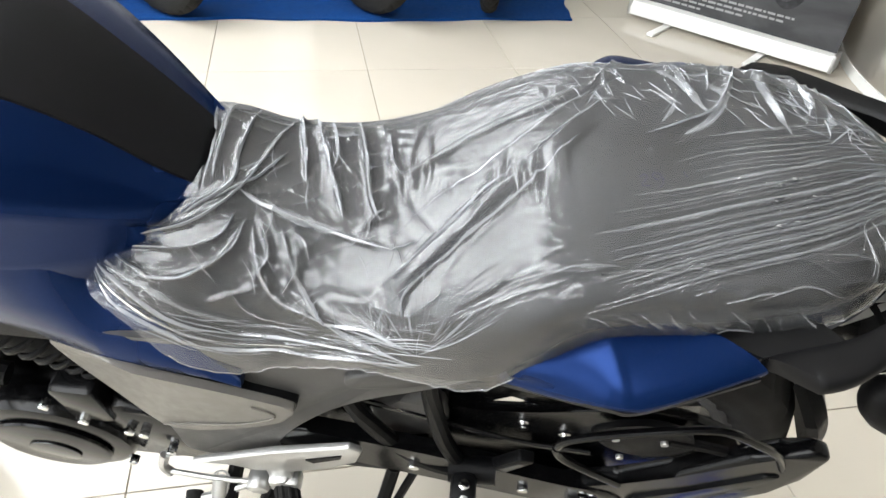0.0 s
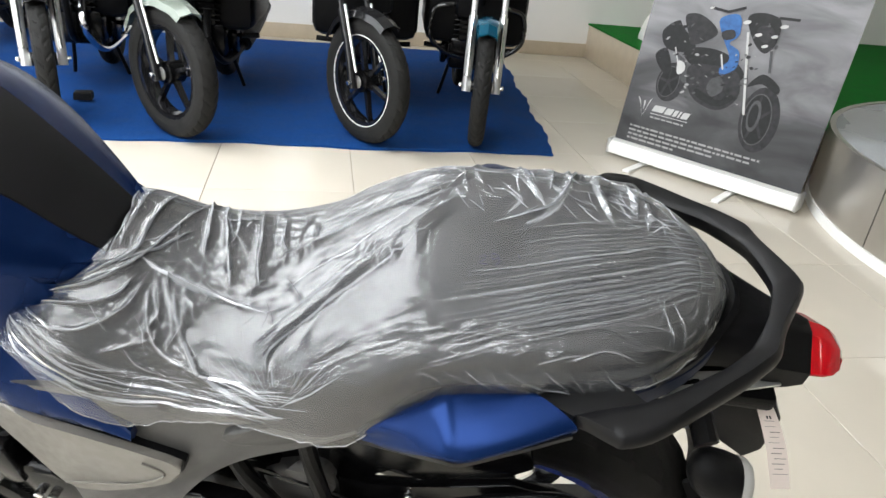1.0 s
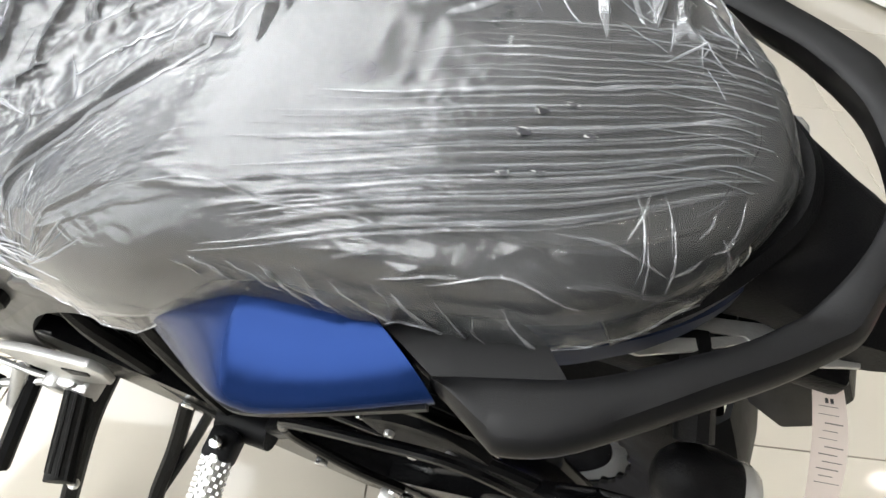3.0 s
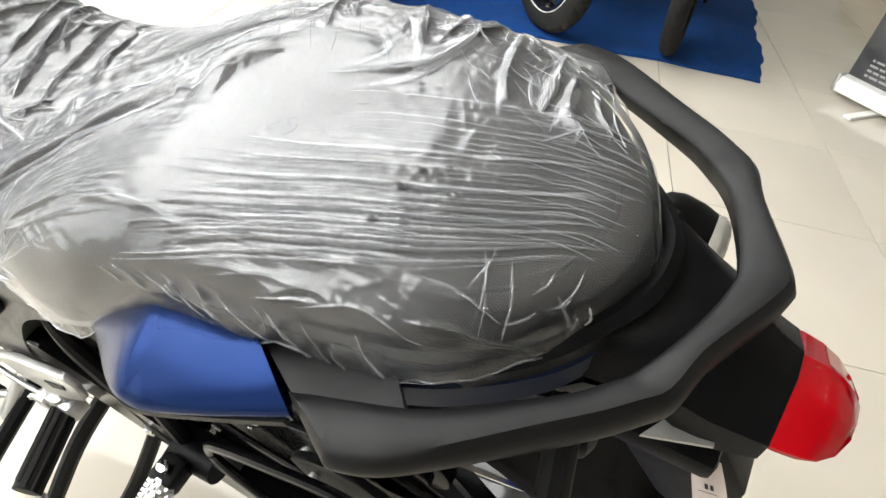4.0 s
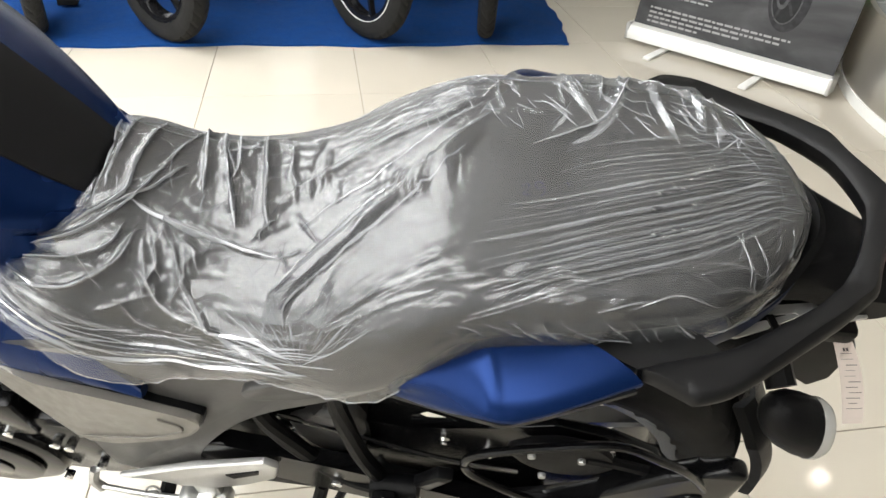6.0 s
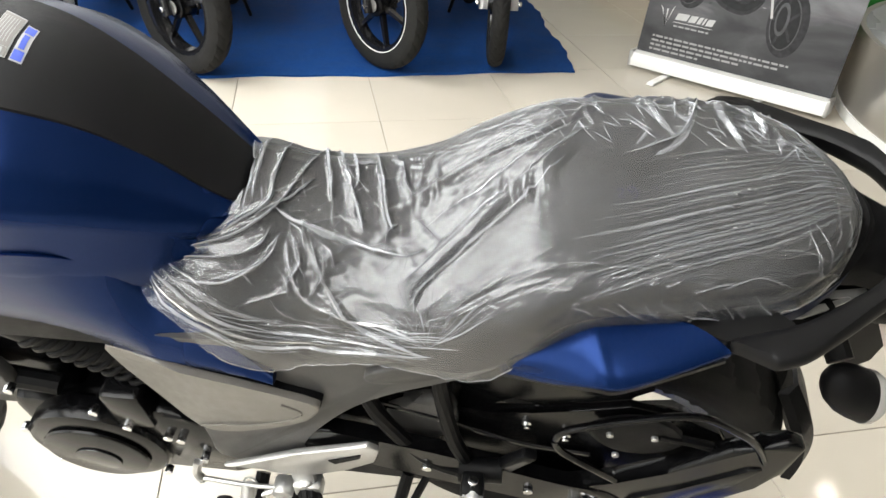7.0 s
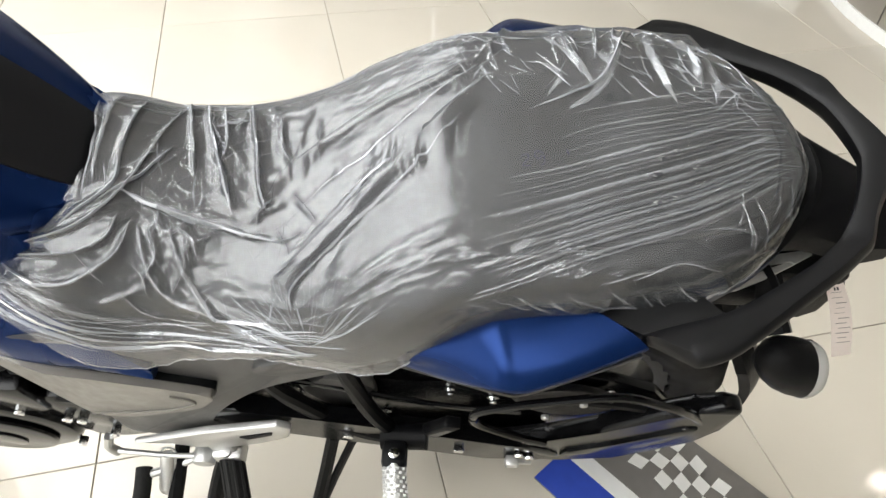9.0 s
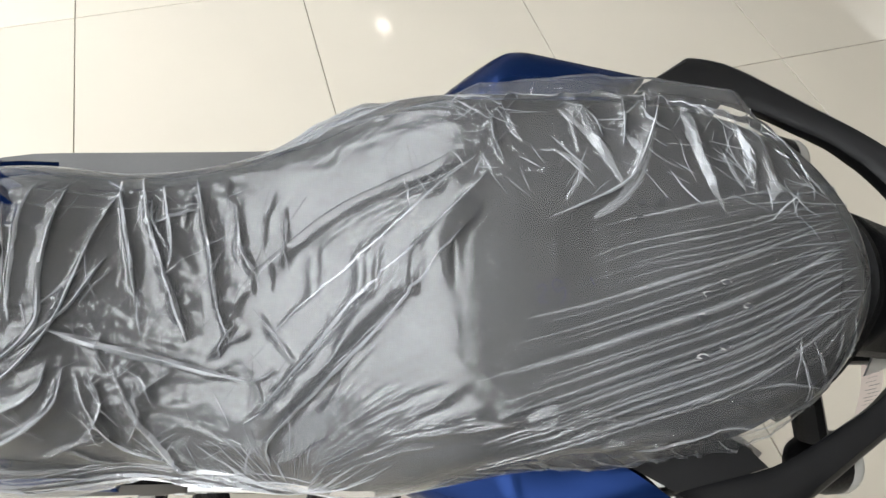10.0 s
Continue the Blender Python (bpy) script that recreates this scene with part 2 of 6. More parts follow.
def loft(rings, closed=True, caps=True):
    bm = bmesh.new()
    rows = [[bm.verts.new(p) for p in ring] for ring in rings]
    for a, b in zip(rows, rows[1:]):
        k = len(a)
        for i in range(k if closed else k - 1):
            j = (i + 1) % k
            bm.faces.new((a[i], a[j], b[j], b[i]))
    if caps and closed:
        bm.faces.new(list(reversed(rows[0])))
        bm.faces.new(rows[-1])
    return bm


def spline(pts, n=8):
    """Catmull-Rom through the points."""
    P = [Vector(p) for p in pts]
    P = [P[0] * 2 - P[1]] + P + [P[-1] * 2 - P[-2]]
    out = []
    for i in range(1, len(P) - 2):
        a, b, c, d = P[i - 1:i + 3]
        for k in range(n):
            t = k / n
            out.append(0.5 * (2 * b + (c - a) * t + (2 * a - 5 * b + 4 * c - d) * t * t + (3 * b - a - 3 * c + d) * t ** 3))
    out.append(P[-2])
    return out


def sweep(pts, ring, up=(0, 0, 1), smooth=6, closed=False):
    """Sweeps a ring of (side, up) offsets along the points; ring may be a function of 0..1."""
    path = spline(pts, smooth) if smooth else [Vector(p) for p in pts]
    rings = []
    for i, p in enumerate(path):
        if closed:
            d = path[(i + 1) % len(path)] - path[i - 1]
        else:
            d = path[min(i + 1, len(path) - 1)] - path[max(i - 1, 0)]
        d.normalize()
        side = d.cross(Vector(up))
        if side.length < 1e-4:
            side = d.cross(Vector((1, 0, 0)))
        side.normalize()
        u = side.cross(d)
        shape = ring(i / (len(path) - 1)) if callable(ring) else ring
        rings.append([p + side * a + u * b for a, b in shape])
    if closed:
        bm = loft(rings + [rings[0]], True, False)
        bmesh.ops.remove_doubles(bm, verts=bm.verts, dist=1e-6)
        return bm
    return loft(rings)


def circle(r, n=12, sx=1.0, sy=1.0):
    return [(r * sx * math.cos(2 * math.pi * i / n), r * sy * math.sin(2 * math.pi * i / n)) for i in range(n)]


def tube(pts, r, n=10, smooth=6):
    return sweep(pts, circle(r, n), smooth=smooth)


def box(x0, x1, y0, y1, z0, z1, bevel=0.0, seg=2):
    bm = bmesh.new()
    bmesh.ops.create_cube(bm, size=1, matrix=Matrix.Translation(((x0 + x1) / 2, (y0 + y1) / 2, (z0 + z1) / 2)) @ Matrix.Diagonal((x1 - x0, y1 - y0, z1 - z0, 1)))
    if bevel:
        bmesh.ops.bevel(bm, geom=bm.edges[:], offset=bevel, segments=seg, affect="EDGES", profile=0.5)
    return bm


def plate(poly, y0, y1, bevel=0.004, seg=2, bulge=None):
    """A plate with an outline in x, z between two y, its rim rounded."""
    bm = bmesh.new()
    a = [bm.verts.new((x, y0, z)) for x, z in poly]
    b = [bm.verts.new((x, y1, z)) for x, z in poly]
    bm.faces.new(a)
    bm.faces.new(list(reversed(b)))
    k = len(poly)
    for i in range(k):
        bm.faces.new((a[i], b[i], b[(i + 1) % k], a[(i + 1) % k]))
    if bevel:
        bmesh.ops.bevel(bm, geom=bm.edges[:], offset=bevel, segments=seg, affect="EDGES", profile=0.5)
    if bulge:
        for v in bm.verts:
            v.co = bulge(v.co)
    return bm


def smooth_outline(pts, n=5):
    """A closed rounded outline through 2D points."""
    P = [Vector((*p, 0)) for p in pts]
    k = len(P)
    out = []
    for i in range(k):
        a, b, c, d = P[i - 1], P[i], P[(i + 1) % k], P[(i + 2) % k]
        for j in range(n):
            t = j / n
            q = 0.5 * (2 * b + (c - a) * t + (2 * a - 5 * b + 4 * c - d) * t * t + (3 * b - a - 3 * c + d) * t ** 3)
            out.append((q.x, q.y))
    return out


def disc(centre, axis, r, thick, n=28, bevel=0.003):
    """A round plate: centre of its back face, outward axis."""
    bm = bmesh.new()
    bmesh.ops.create_cone(bm, cap_ends=True, segments=n, radius1=r, radius2=r, depth=thick)
    if bevel:
        es = [e for e in bm.edges if len(e.link_faces) == 2 and e.calc_face_angle(0) > 1]
        bmesh.ops.bevel(bm, geom=es, offset=bevel, segments=2, affect="EDGES", profile=0.5)
    q = Vector((0, 0, 1)).rotation_difference(Vector(axis)).to_matrix().to_4x4()
    bmesh.ops.transform(bm, matrix=Matrix.Translation(Vector(centre) + Vector(axis).normalized() * thick / 2) @ q, verts=bm.verts)
    return bm


def merge(*bms):
    out = bmesh.new()
    for b in bms:
        me = bpy.data.meshes.new("tmp")
        b.to_mesh(me)
        b.free()
        out.from_mesh(me)
        bpy.data.meshes.remove(me)
    return out


def mirror(bm):
    bmesh.ops.scale(bm, vec=(1, -1, 1), verts=bm.verts)
    bmesh.ops.reverse_faces(bm, faces=bm.faces)
    return bm


def revolve(profile, n=48):
    """Turns a closed profile of (radius, y) about the y axis."""
    rings = []
    for i in range(n):
        a = 2 * math.pi * i / n
        rings.append([Vector((r * math.cos(a), y, r * math.sin(a))) for r, y in profile])
    bm = loft(rings + [rings[0]], True, False)
    bmesh.ops.remove_doubles(bm, verts=bm.verts, dist=1e-6)
    return bm


def spline_table(table, xs):
    """Monotone-free cubic through a table, for arrays."""
    tx, tv = np.array([r[0] for r in table]), np.array([r[1] for r in table])
    d = np.gradient(tv, tx)
    i = np.clip(np.searchsorted(tx, xs) - 1, 0, len(tx) - 2)
    h = tx[i + 1] - tx[i]
    t = np.clip((xs - tx[i]) / h, 0, 1)
    return (2 * t ** 3 - 3 * t ** 2 + 1) * tv[i] + (t ** 3 - 2 * t ** 2 + t) * h * d[i] + (-2 * t ** 3 + 3 * t ** 2) * tv[i + 1] + (t ** 3 - t ** 2) * h * d[i + 1]


def structure(name, bm, material, label, m=ROOM, category=""):
    ob = part(name, bm, material, None, label, m)
    return tagged(ob, label, category, "", "structure")


# ---- the room ----
U0, U1, V0, V1, H = -4.2, 6.6, -5.2, 3.88, 3.0
floor = structure("floor", box(U0, U1, V0, V1, -0.12, -0.004), GROUT, "cream polished vitrified tile floor with thin grey joints", category="floor")
structure("wall_back", box(U0, U1, V1, V1 + 0.15, 0, H), WALL, "plain white painted back wall of the showroom", category="wall")
structure("wall_right", box(U1, U1 + 0.15, V0, V1, 0, H), WALL, "plain white painted side wall of the showroom", category="wall")
# unseen front wall, kept darker than the others to dim what the seat film mirrors
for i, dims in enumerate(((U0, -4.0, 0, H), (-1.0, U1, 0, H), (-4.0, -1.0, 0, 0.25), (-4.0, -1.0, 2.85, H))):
    structure("wall_front_%d" % (i + 1), box(dims[0], dims[1], V0 - 0.15, V0, dims[2], dims[3]), SHADEWALL, "unseen wall opposite the carpet, toned grey to dim the film's reflections", category="wall")
# added opening and pane for the fill light, out of view
pane2 = structure("added_window_2", box(-4.0, -1.0, V0 - 0.09, V0 - 0.08, 0.25, 2.85), CLEARLENS, "unseen clear glazing added in the front wall for a weak fill light", category="window")
pane2.visible_shadow = False
structure("ceiling", box(U0, U1, V0, V1, H, H + 0.1), CEIL, "flat white showroom ceiling", category="ceiling")
structure("baseboard", box(U0, 2.76, V1 - 0.012, V1 - 0.001, 0, 0.115, 0.003), SKIRT, "beige glazed tile skirting along the white wall", category="baseboard")
# glass front: sill, head and piers round one wide opening
for i, dims in enumerate(((V0, V1, 0, 0.25), (V0, V1, 2.85, H), (V0, -4.5, 0.25, 2.85), (2.1, V1, 0.25, 2.85))):
    structure("wall_window_%d" % (i + 1), box(U0 - 0.15, U0, *dims), WALL, "white wall round the wide glass front", category="wall")
pane = structure("window_1", box(U0 - 0.09, U0 - 0.08, -4.5, 2.1, 0.25, 2.85), CLEARLENS, "wide clear shop-front glazing", category="window")
pane.visible_shadow = False
for pu, pv in PANELS:
    cl = holder("ceiling_light", ROOM @ pose(pu, pv, 2.96), "long white recessed ceiling light panel, lit", "ceiling light", "ceiling lights")
    part("frame", box(-0.31, 0.31, -0.61, 0.61, 0, 0.039, 0.004), WHITE, cl)
    part("diffuser", box(-0.285, 0.285, -0.585, 0.585, -0.006, 0.002), PANELGLOW, cl)
for pu, pv in SPOTS:
    cl = holder("downlight", ROOM @ pose(pu, pv, 2.975), "small round recessed downlight, lit", "downlight", "downlights")
    part("rim", revolve([(0.062, 0.0), (0.078, 0.004), (0.078, 0.022), (0.062, 0.022)], 28), WHITE, cl).matrix_local = Matrix.Rotation(radians(90), 4, "X")
    part("lamp_face", disc((0, 0, 0.012), (0, 0, 1), 0.06, 0.008, 24, 0), SPOTGLOW, cl)
# raised platform with green covering along the right
structure("platform", box(2.76, U1, 0.9, V1, 0, 0.275, 0.004), SKIRT, "low beige tiled platform along the wall", category="platform")
structure("platform_covering", box(2.75, U1, 0.89, V1, 0.277, 0.29, 0.003), GREEN, "green turf covering on the low platform", category="carpet")


# ---- blue carpet ----
def carpet():
    nu, nv = 150, 60
    bm = bmesh.new()
    g = []
    for j in range(nv + 1):
        row = []
        b = j / nv
        for i in range(nu + 1):
            a = i / nu
            v = 1.15 + (3.70 - 1.15) * b
            right = 1.655 + 0.115 * (v - 1.15) + 0.012 * math.sin(v * 9) + 0.006 * math.sin(v * 31)
            u = -3.6 + (right + 3.6) * a
            v += (1 - b) * (0.012 * math.sin(u * 5.2 + 1) + 0.006 * math.sin(u * 17))
            z = 0.004 + 0.004 * (1 + noise.noise((u * 2.5, v * 2.5, 3))) + 0.0055 * max(0, math.sin(u * 6 + 2)) * max(0, 1 - b * 9) + 0.0015 * (1 + noise.noise((u * 14, v * 14, 1)))
            row.append(bm.verts.new((u, v, z)))
        g.append(row)
    for j in range(nv):
        for i in range(nu):
            bm.faces.new((g[j][i], g[j][i + 1], g[j + 1][i + 1], g[j + 1][i]))
    rim = [e for e in bm.edges if len(e.link_faces) == 1]
    r = bmesh.ops.extrude_edge_only(bm, edges=rim)
    for v in [x for x in r["geom"] if isinstance(x, bmesh.types.BMVert)]:
        v.co.z = 0.0005
    return bm


tagged(part("carpet", carpet(), CARPET, None, "", ROOM), "bright blue felt carpet lying slightly wavy on the tiles", "carpet")


# ---- the leaning motorcycle: x to its tail, y to its right, z up along its lean ----
bike = holder("motorcycle", BIKE, "matte blue and black motorcycle leaning on its side stand", "motorcycle")

SEAT_TOP = [(-0.46, 0.785), (-0.437, 0.792), (-0.40, 0.828), (-0.37, 0.842), (-0.345, 0.844), (-0.30, 0.829), (-0.25, 0.820), (-0.20, 0.820), (-0.165, 0.827), (-0.10, 0.852), (-0.066, 0.8655), (-0.050, 0.8705), (-0.038, 0.8730),
            (-0.024, 0.8745), (0.03, 0.879), (0.10, 0.886), (0.16, 0.887), (0.195, 0.884), (0.214, 0.877), (0.2265, 0.862)]
SEAT_WIDE = [(-0.46, 0.098), (-0.437, 0.104), (-0.40, 0.114), (-0.37, 0.119), (-0.345, 0.122), (-0.29, 0.124), (-0.22, 0.130), (-0.16, 0.138), (-0.12, 0.142), (-0.08, 0.138), (-0.04, 0.126), (0.0, 0.119),
             (0.05, 0.116), (0.10, 0.109), (0.13, 0.1035), (0.155, 0.094), (0.18, 0.077), (0.20, 0.056), (0.214, 0.032), (0.222, 0.013), (0.2265, 0.004)]
SEAT_LOW = [(-0.46, 0.765), (-0.437, 0.764), (-0.40, 0.745), (-0.35, 0.725), (-0.30, 0.715), (-0.2, 0.738), (-0.12, 0.748), (-0.08, 0.772), (-0.04, 0.815), (0.0, 0.828), (0.1, 0.840), (0.2, 0.848), (0.2265, 0.848)]
SEAT_BOX = [(-0.46, 2.3), (-0.3, 2.7), (-0.20, 3.4), (-0.12, 4.4), (-0.03, 4.6), (0.12, 4.4), (0.2, 3.6), (0.2265, 2.8)]


def seat_grid(nu, ns, lift=0.0, low=0.0):
    """Points over the seat: nu stations from the tank to the tail, ns across."""
    u = np.linspace(0, 1, nu)[:, None]
    s = np.linspace(-1, 1, ns)[None, :]
    fi = s * math.pi / 2 * np.ones_like(u)
    # the front edge runs forward along the tank to a point, then back along the hem
    wing = np.where(np.abs(s) < 0.80, np.clip((np.abs(s) - 0.06) / 0.74, 0, 1) ** 0.9, 1 - 0.75 * (np.abs(s) - 0.80) / 0.20)
    x = (-0.347 - 0.096 * wing) * (1 - u) + 0.2260 * u
    x = np.clip(x, -0.45, 0.2260)
    w, zt, zl, n = spline_table(SEAT_WIDE, x), spline_table(SEAT_TOP, x), spline_table(SEAT_LOW, x) - (low(x) if callable(low) else low), spline_table(SEAT_BOX, x)
    far = spline_table([(-0.46, 0.88), (-0.36, 0.86), (-0.25, 0.84), (-0.18, 0.87), (-0.12, 0.93), (-0.06, 1.0), (0.24, 1.0)], x)
    w = np.where(s > 0, w * far, w)
    y = w * np.sign(np.sin(fi)) * np.abs(np.sin(fi)) ** (2 / n)
    z = zl + (zt - zl) * np.abs(np.cos(fi)) ** (2 / n)
    # the pillion's far shoulder stands a little higher
    z = z + 0.085 * np.clip(y + 0.01, 0, 0.12) * np.clip((x + 0.15) / 0.10, 0, 1) * np.clip((0.24 - x) / 0.08, 0, 1)
    p = np.stack([x, y, z], -1)
    du, ds = np.gradient(p, axis=0), np.gradient(p, axis=1)
    nrm = np.cross(du, ds)
    nrm /= np.linalg.norm(nrm, axis=-1, keepdims=True) + 1e-9
    nrm *= np.sign(nrm[nu // 2, ns // 2, 2])
    return p + nrm * lift, nrm, x, s * np.ones_like(u)


def grid_mesh(name, p, material, m=None, parent=None):
    nu, ns = p.shape[:2]
    idx = np.arange(nu * ns).reshape(nu, ns)
    f = np.stack([idx[:-1, :-1], idx[1:, :-1], idx[1:, 1:], idx[:-1, 1:]], -1).reshape(-1, 4)
    me = bpy.data.meshes.new(name)
    me.from_pydata(p.reshape(-1, 3).tolist(), [], f.tolist())
    me.materials.append(material)
    me.polygons.foreach_set("use_smooth", [True] * len(me.polygons))
    me.update()
    ob = new(name, me)
    if m is not None:
        ob.matrix_world = m
    if parent is not None:
        ob.parent = parent
    return ob


sp, _, _, _ = seat_grid(90, 70)
seat = grid_mesh("seat", sp, SEATVINYL, None, bike)
seat["label"] = "dark grey vinyl stepped seat"


def seat_z(x, y):
    w, zt, zl, n = [float(spline_table(t, np.array([x]))[0]) for t in (SEAT_WIDE, SEAT_TOP, SEAT_LOW, SEAT_BOX)]
    q = min(1, abs(y) / w) ** (n / 2)
    return zl + (zt - zl) * max(0, 1 - q * q) ** (1 / n)


# raised seam round the pillion's cushion
ring = [(x, float(spline_table(SEAT_WIDE, np.array([x]))[0]) - 0.021) for x in (-0.03, 0.01, 0.05, 0.09, 0.125, 0.150, 0.170, 0.186)]
ring = [(x, -y) for x, y in ring] + [(0.196, -0.018), (0.200, 0), (0.196, 0.018)] + ring[::-1]
part("seam", tube([(x, y, seat_z(x, y) + 0.0006) for x, y in ring], 0.0018, 6, 3), SEATVINYL, seat)


# fuel tank: x, top z, console half width, console edge z, shoulder y, z, waist y, z, foot y, z
def tank_row(x):
    T = [(-0.350, 0.845, 0.036, 0.840, 0.055, 0.828, 0.062, 0.800, 0.060, 0.77),
         (-0.375, 0.874, 0.042, 0.865, 0.074, 0.840, 0.077, 0.806, 0.072, 0.765),
         (-0.41, 0.913, 0.047, 0.902, 0.096, 0.862, 0.094, 0.802, 0.088, 0.745),
         (-0.455, 0.952, 0.056, 0.940, 0.118, 0.890, 0.115, 0.812, 0.105, 0.725),
         (-0.50, 0.977, 0.066, 0.964, 0.134, 0.908, 0.130, 0.822, 0.112, 0.71),
         (-0.56, 0.993, 0.074, 0.978, 0.144, 0.918, 0.135, 0.822, 0.114, 0.70),
         (-0.64, 0.990, 0.080, 0.974, 0.150, 0.912, 0.135, 0.815, 0.112, 0.70),
         (-0.74, 0.960, 0.080, 0.940, 0.140, 0.885, 0.122, 0.800, 0.10, 0.70),
         (-0.84, 0.900, 0.065, 0.880, 0.10, 0.84, 0.09, 0.78, 0.08, 0.70)]
    cols = list(zip(*T[::-1]))
    return [float(spline_table(list(zip(cols[0], c)), np.array([x]))[0]) for c in cols[1:]]


def tank_ring(x):
    zt, yb, zb, ys, zs, yw, zw, yf, zf = tank_row(x)
    half = [(0, zt), (yb * 0.55, zt - (zt - zb) * 0.22), (yb * 0.9, zt - (zt - zb) * 0.75), (yb, zb), (yb + (ys - yb) * 0.45, zb + (zs - zb) * 0.30), (ys - 0.006, zs + 0.014), (ys, zs),
            (ys - 0.005, zs - 0.014), (yw + 0.004, zw + 0.02), (yw, zw), (yf, zf)]
    return [(-y, z) for y, z in half[:0:-1]] + half


def strip(xs, lo, hi, lift):
    rings = []
    for x in xs:
        r = tank_ring(x)
        rings.append([Vector((x, y, z)) for y, z in r[lo:hi]])
    bm = loft(rings, False, False)
    bmesh.ops.recalc_face_normals(bm, faces=bm.faces)
    return bm


TX = [-0.350 - 0.490 * (i / 40) ** 1.25 for i in range(41)]
tb = strip(TX, 0, 21, 0)
bmesh.ops.holes_fill(bm := tb, edges=[e for e in tb.edges if len(e.link_faces) == 1], sides=60)
tank = part("fuel_tank", tb, BLUE, bike, "matte blue fuel tank", sharp=50)
con = []
for x in TX:
    r = tank_ring(x)[7:13]
    con.append([Vector((x, y * 1.0, z + 0.0035)) for y, z in r] + [Vector((x, y, z - 0.006)) for y, z in r[::-1]])
part("tank_console", loft(con), CONSOLE, tank, "satin black strip along the top of the tank", sharp=50)


# the caution sticker and its blue neighbour on the console
def on_tank(x, y, lift):
    r = [q for q in tank_ring(x)]
    for (a, b), (c, d) in zip(r, r[1:]):
        if a <= y <= c:
            return b + (d - b) * (y - a) / (c - a) + 0.0035 + lift
    return r[10][1] + lift


def decal(corners, lift, n=6):
    bm = bmesh.new()
    a, b, c, d = [Vector((*q, 0)) for q in corners]
    rows = []
    for i in range(n + 1):
        row = []
        for j in range(n + 1):
            q = a.lerp(b, i / n).lerp(d.lerp(c, i / n), j / n)
            row.append(bm.verts.new((q.x, q.y, on_tank(q.x, q.y, lift))))
        rows.append(row)
    for i in range(n):
        for j in range(n):
            bm.faces.new((rows[i][j], rows[i + 1][j], rows[i + 1][j + 1], rows[i][j + 1]))
    return bm


SA, SB, SC, SD = Vector((-0.541, 0.032)), Vector((-0.508, 0.021)), Vector((-0.504, -0.027)), Vector((-0.537, -0.024))


def patch(u0, u1, w0, w1, lift, n=3):
    """A piece of the sticker's field: u along the tank, w towards the left."""
    def q(u, w):
        return SA.lerp(SB, u).lerp(SD.lerp(SC, u), w)
    return decal((q(u0, w0), q(u1, w0), q(u1, w1), q(u0, w1)), lift, n)


stk = part("caution_sticker", patch(0, 0.60, 0, 1, 0.0008, 6), STICKERGREY, tank, "small grey printed caution sticker")
part("grey_field", patch(0.03, 0.57, 0.03, 0.78, 0.0013), GREYPRINT, stk)
part("sticker_corner", patch(0.03, 0.28, 0.79, 0.98, 0.0013), ORANGE, stk, "orange corner")
part("grey_corner", patch(0.30, 0.57, 0.79, 0.98, 0.0013), GREYPRINT, stk)
part("sticker_disc", patch(0.32, 0.48, 0.82, 0.95, 0.0019), STICKERGREY, stk)
for k in range(6):
    part("text_bar", patch(0.095 + 0.075 * k, 0.113 + 0.075 * k, 0.10, 0.70, 0.0019), STICKERGREY, stk)
stb = part("blue_sticker", patch(0.68, 0.98, 0.10, 1.0, 0.0008, 6), STICKERGREY, tank, "small white and blue sticker")
part("blue_field", patch(0.71, 0.95, 0.13, 0.32, 0.0013), BLUEPRINT, stb, "blue printed field")
part("blue_field", patch(0.71, 0.95, 0.74, 0.97, 0.0013), BLUEPRINT, stb)
part("text_bar", patch(0.76, 0.90, 0.36, 0.70, 0.0013), BLUEPRINT, stb)
cap = part("fuel_cap", disc((-0.612, 0.0, on_tank(-0.612, 0.0, 0.0)), (0.05, 0, 1), 0.046, 0.008, 36), SILVER, tank, "brushed alloy fuel cap")
part("cap_ring", revolve([(0.062, -0.002), (0.060, 0.005), (0.049, 0.007), (0.049, -0.002)], 40), SILVER, cap, m=None).matrix_local = Matrix.Translation((-0.612, 0.0, on_tank(-0.612, 0.0, 0.002))) @ Matrix.Rotation(radians(90), 4, "X")

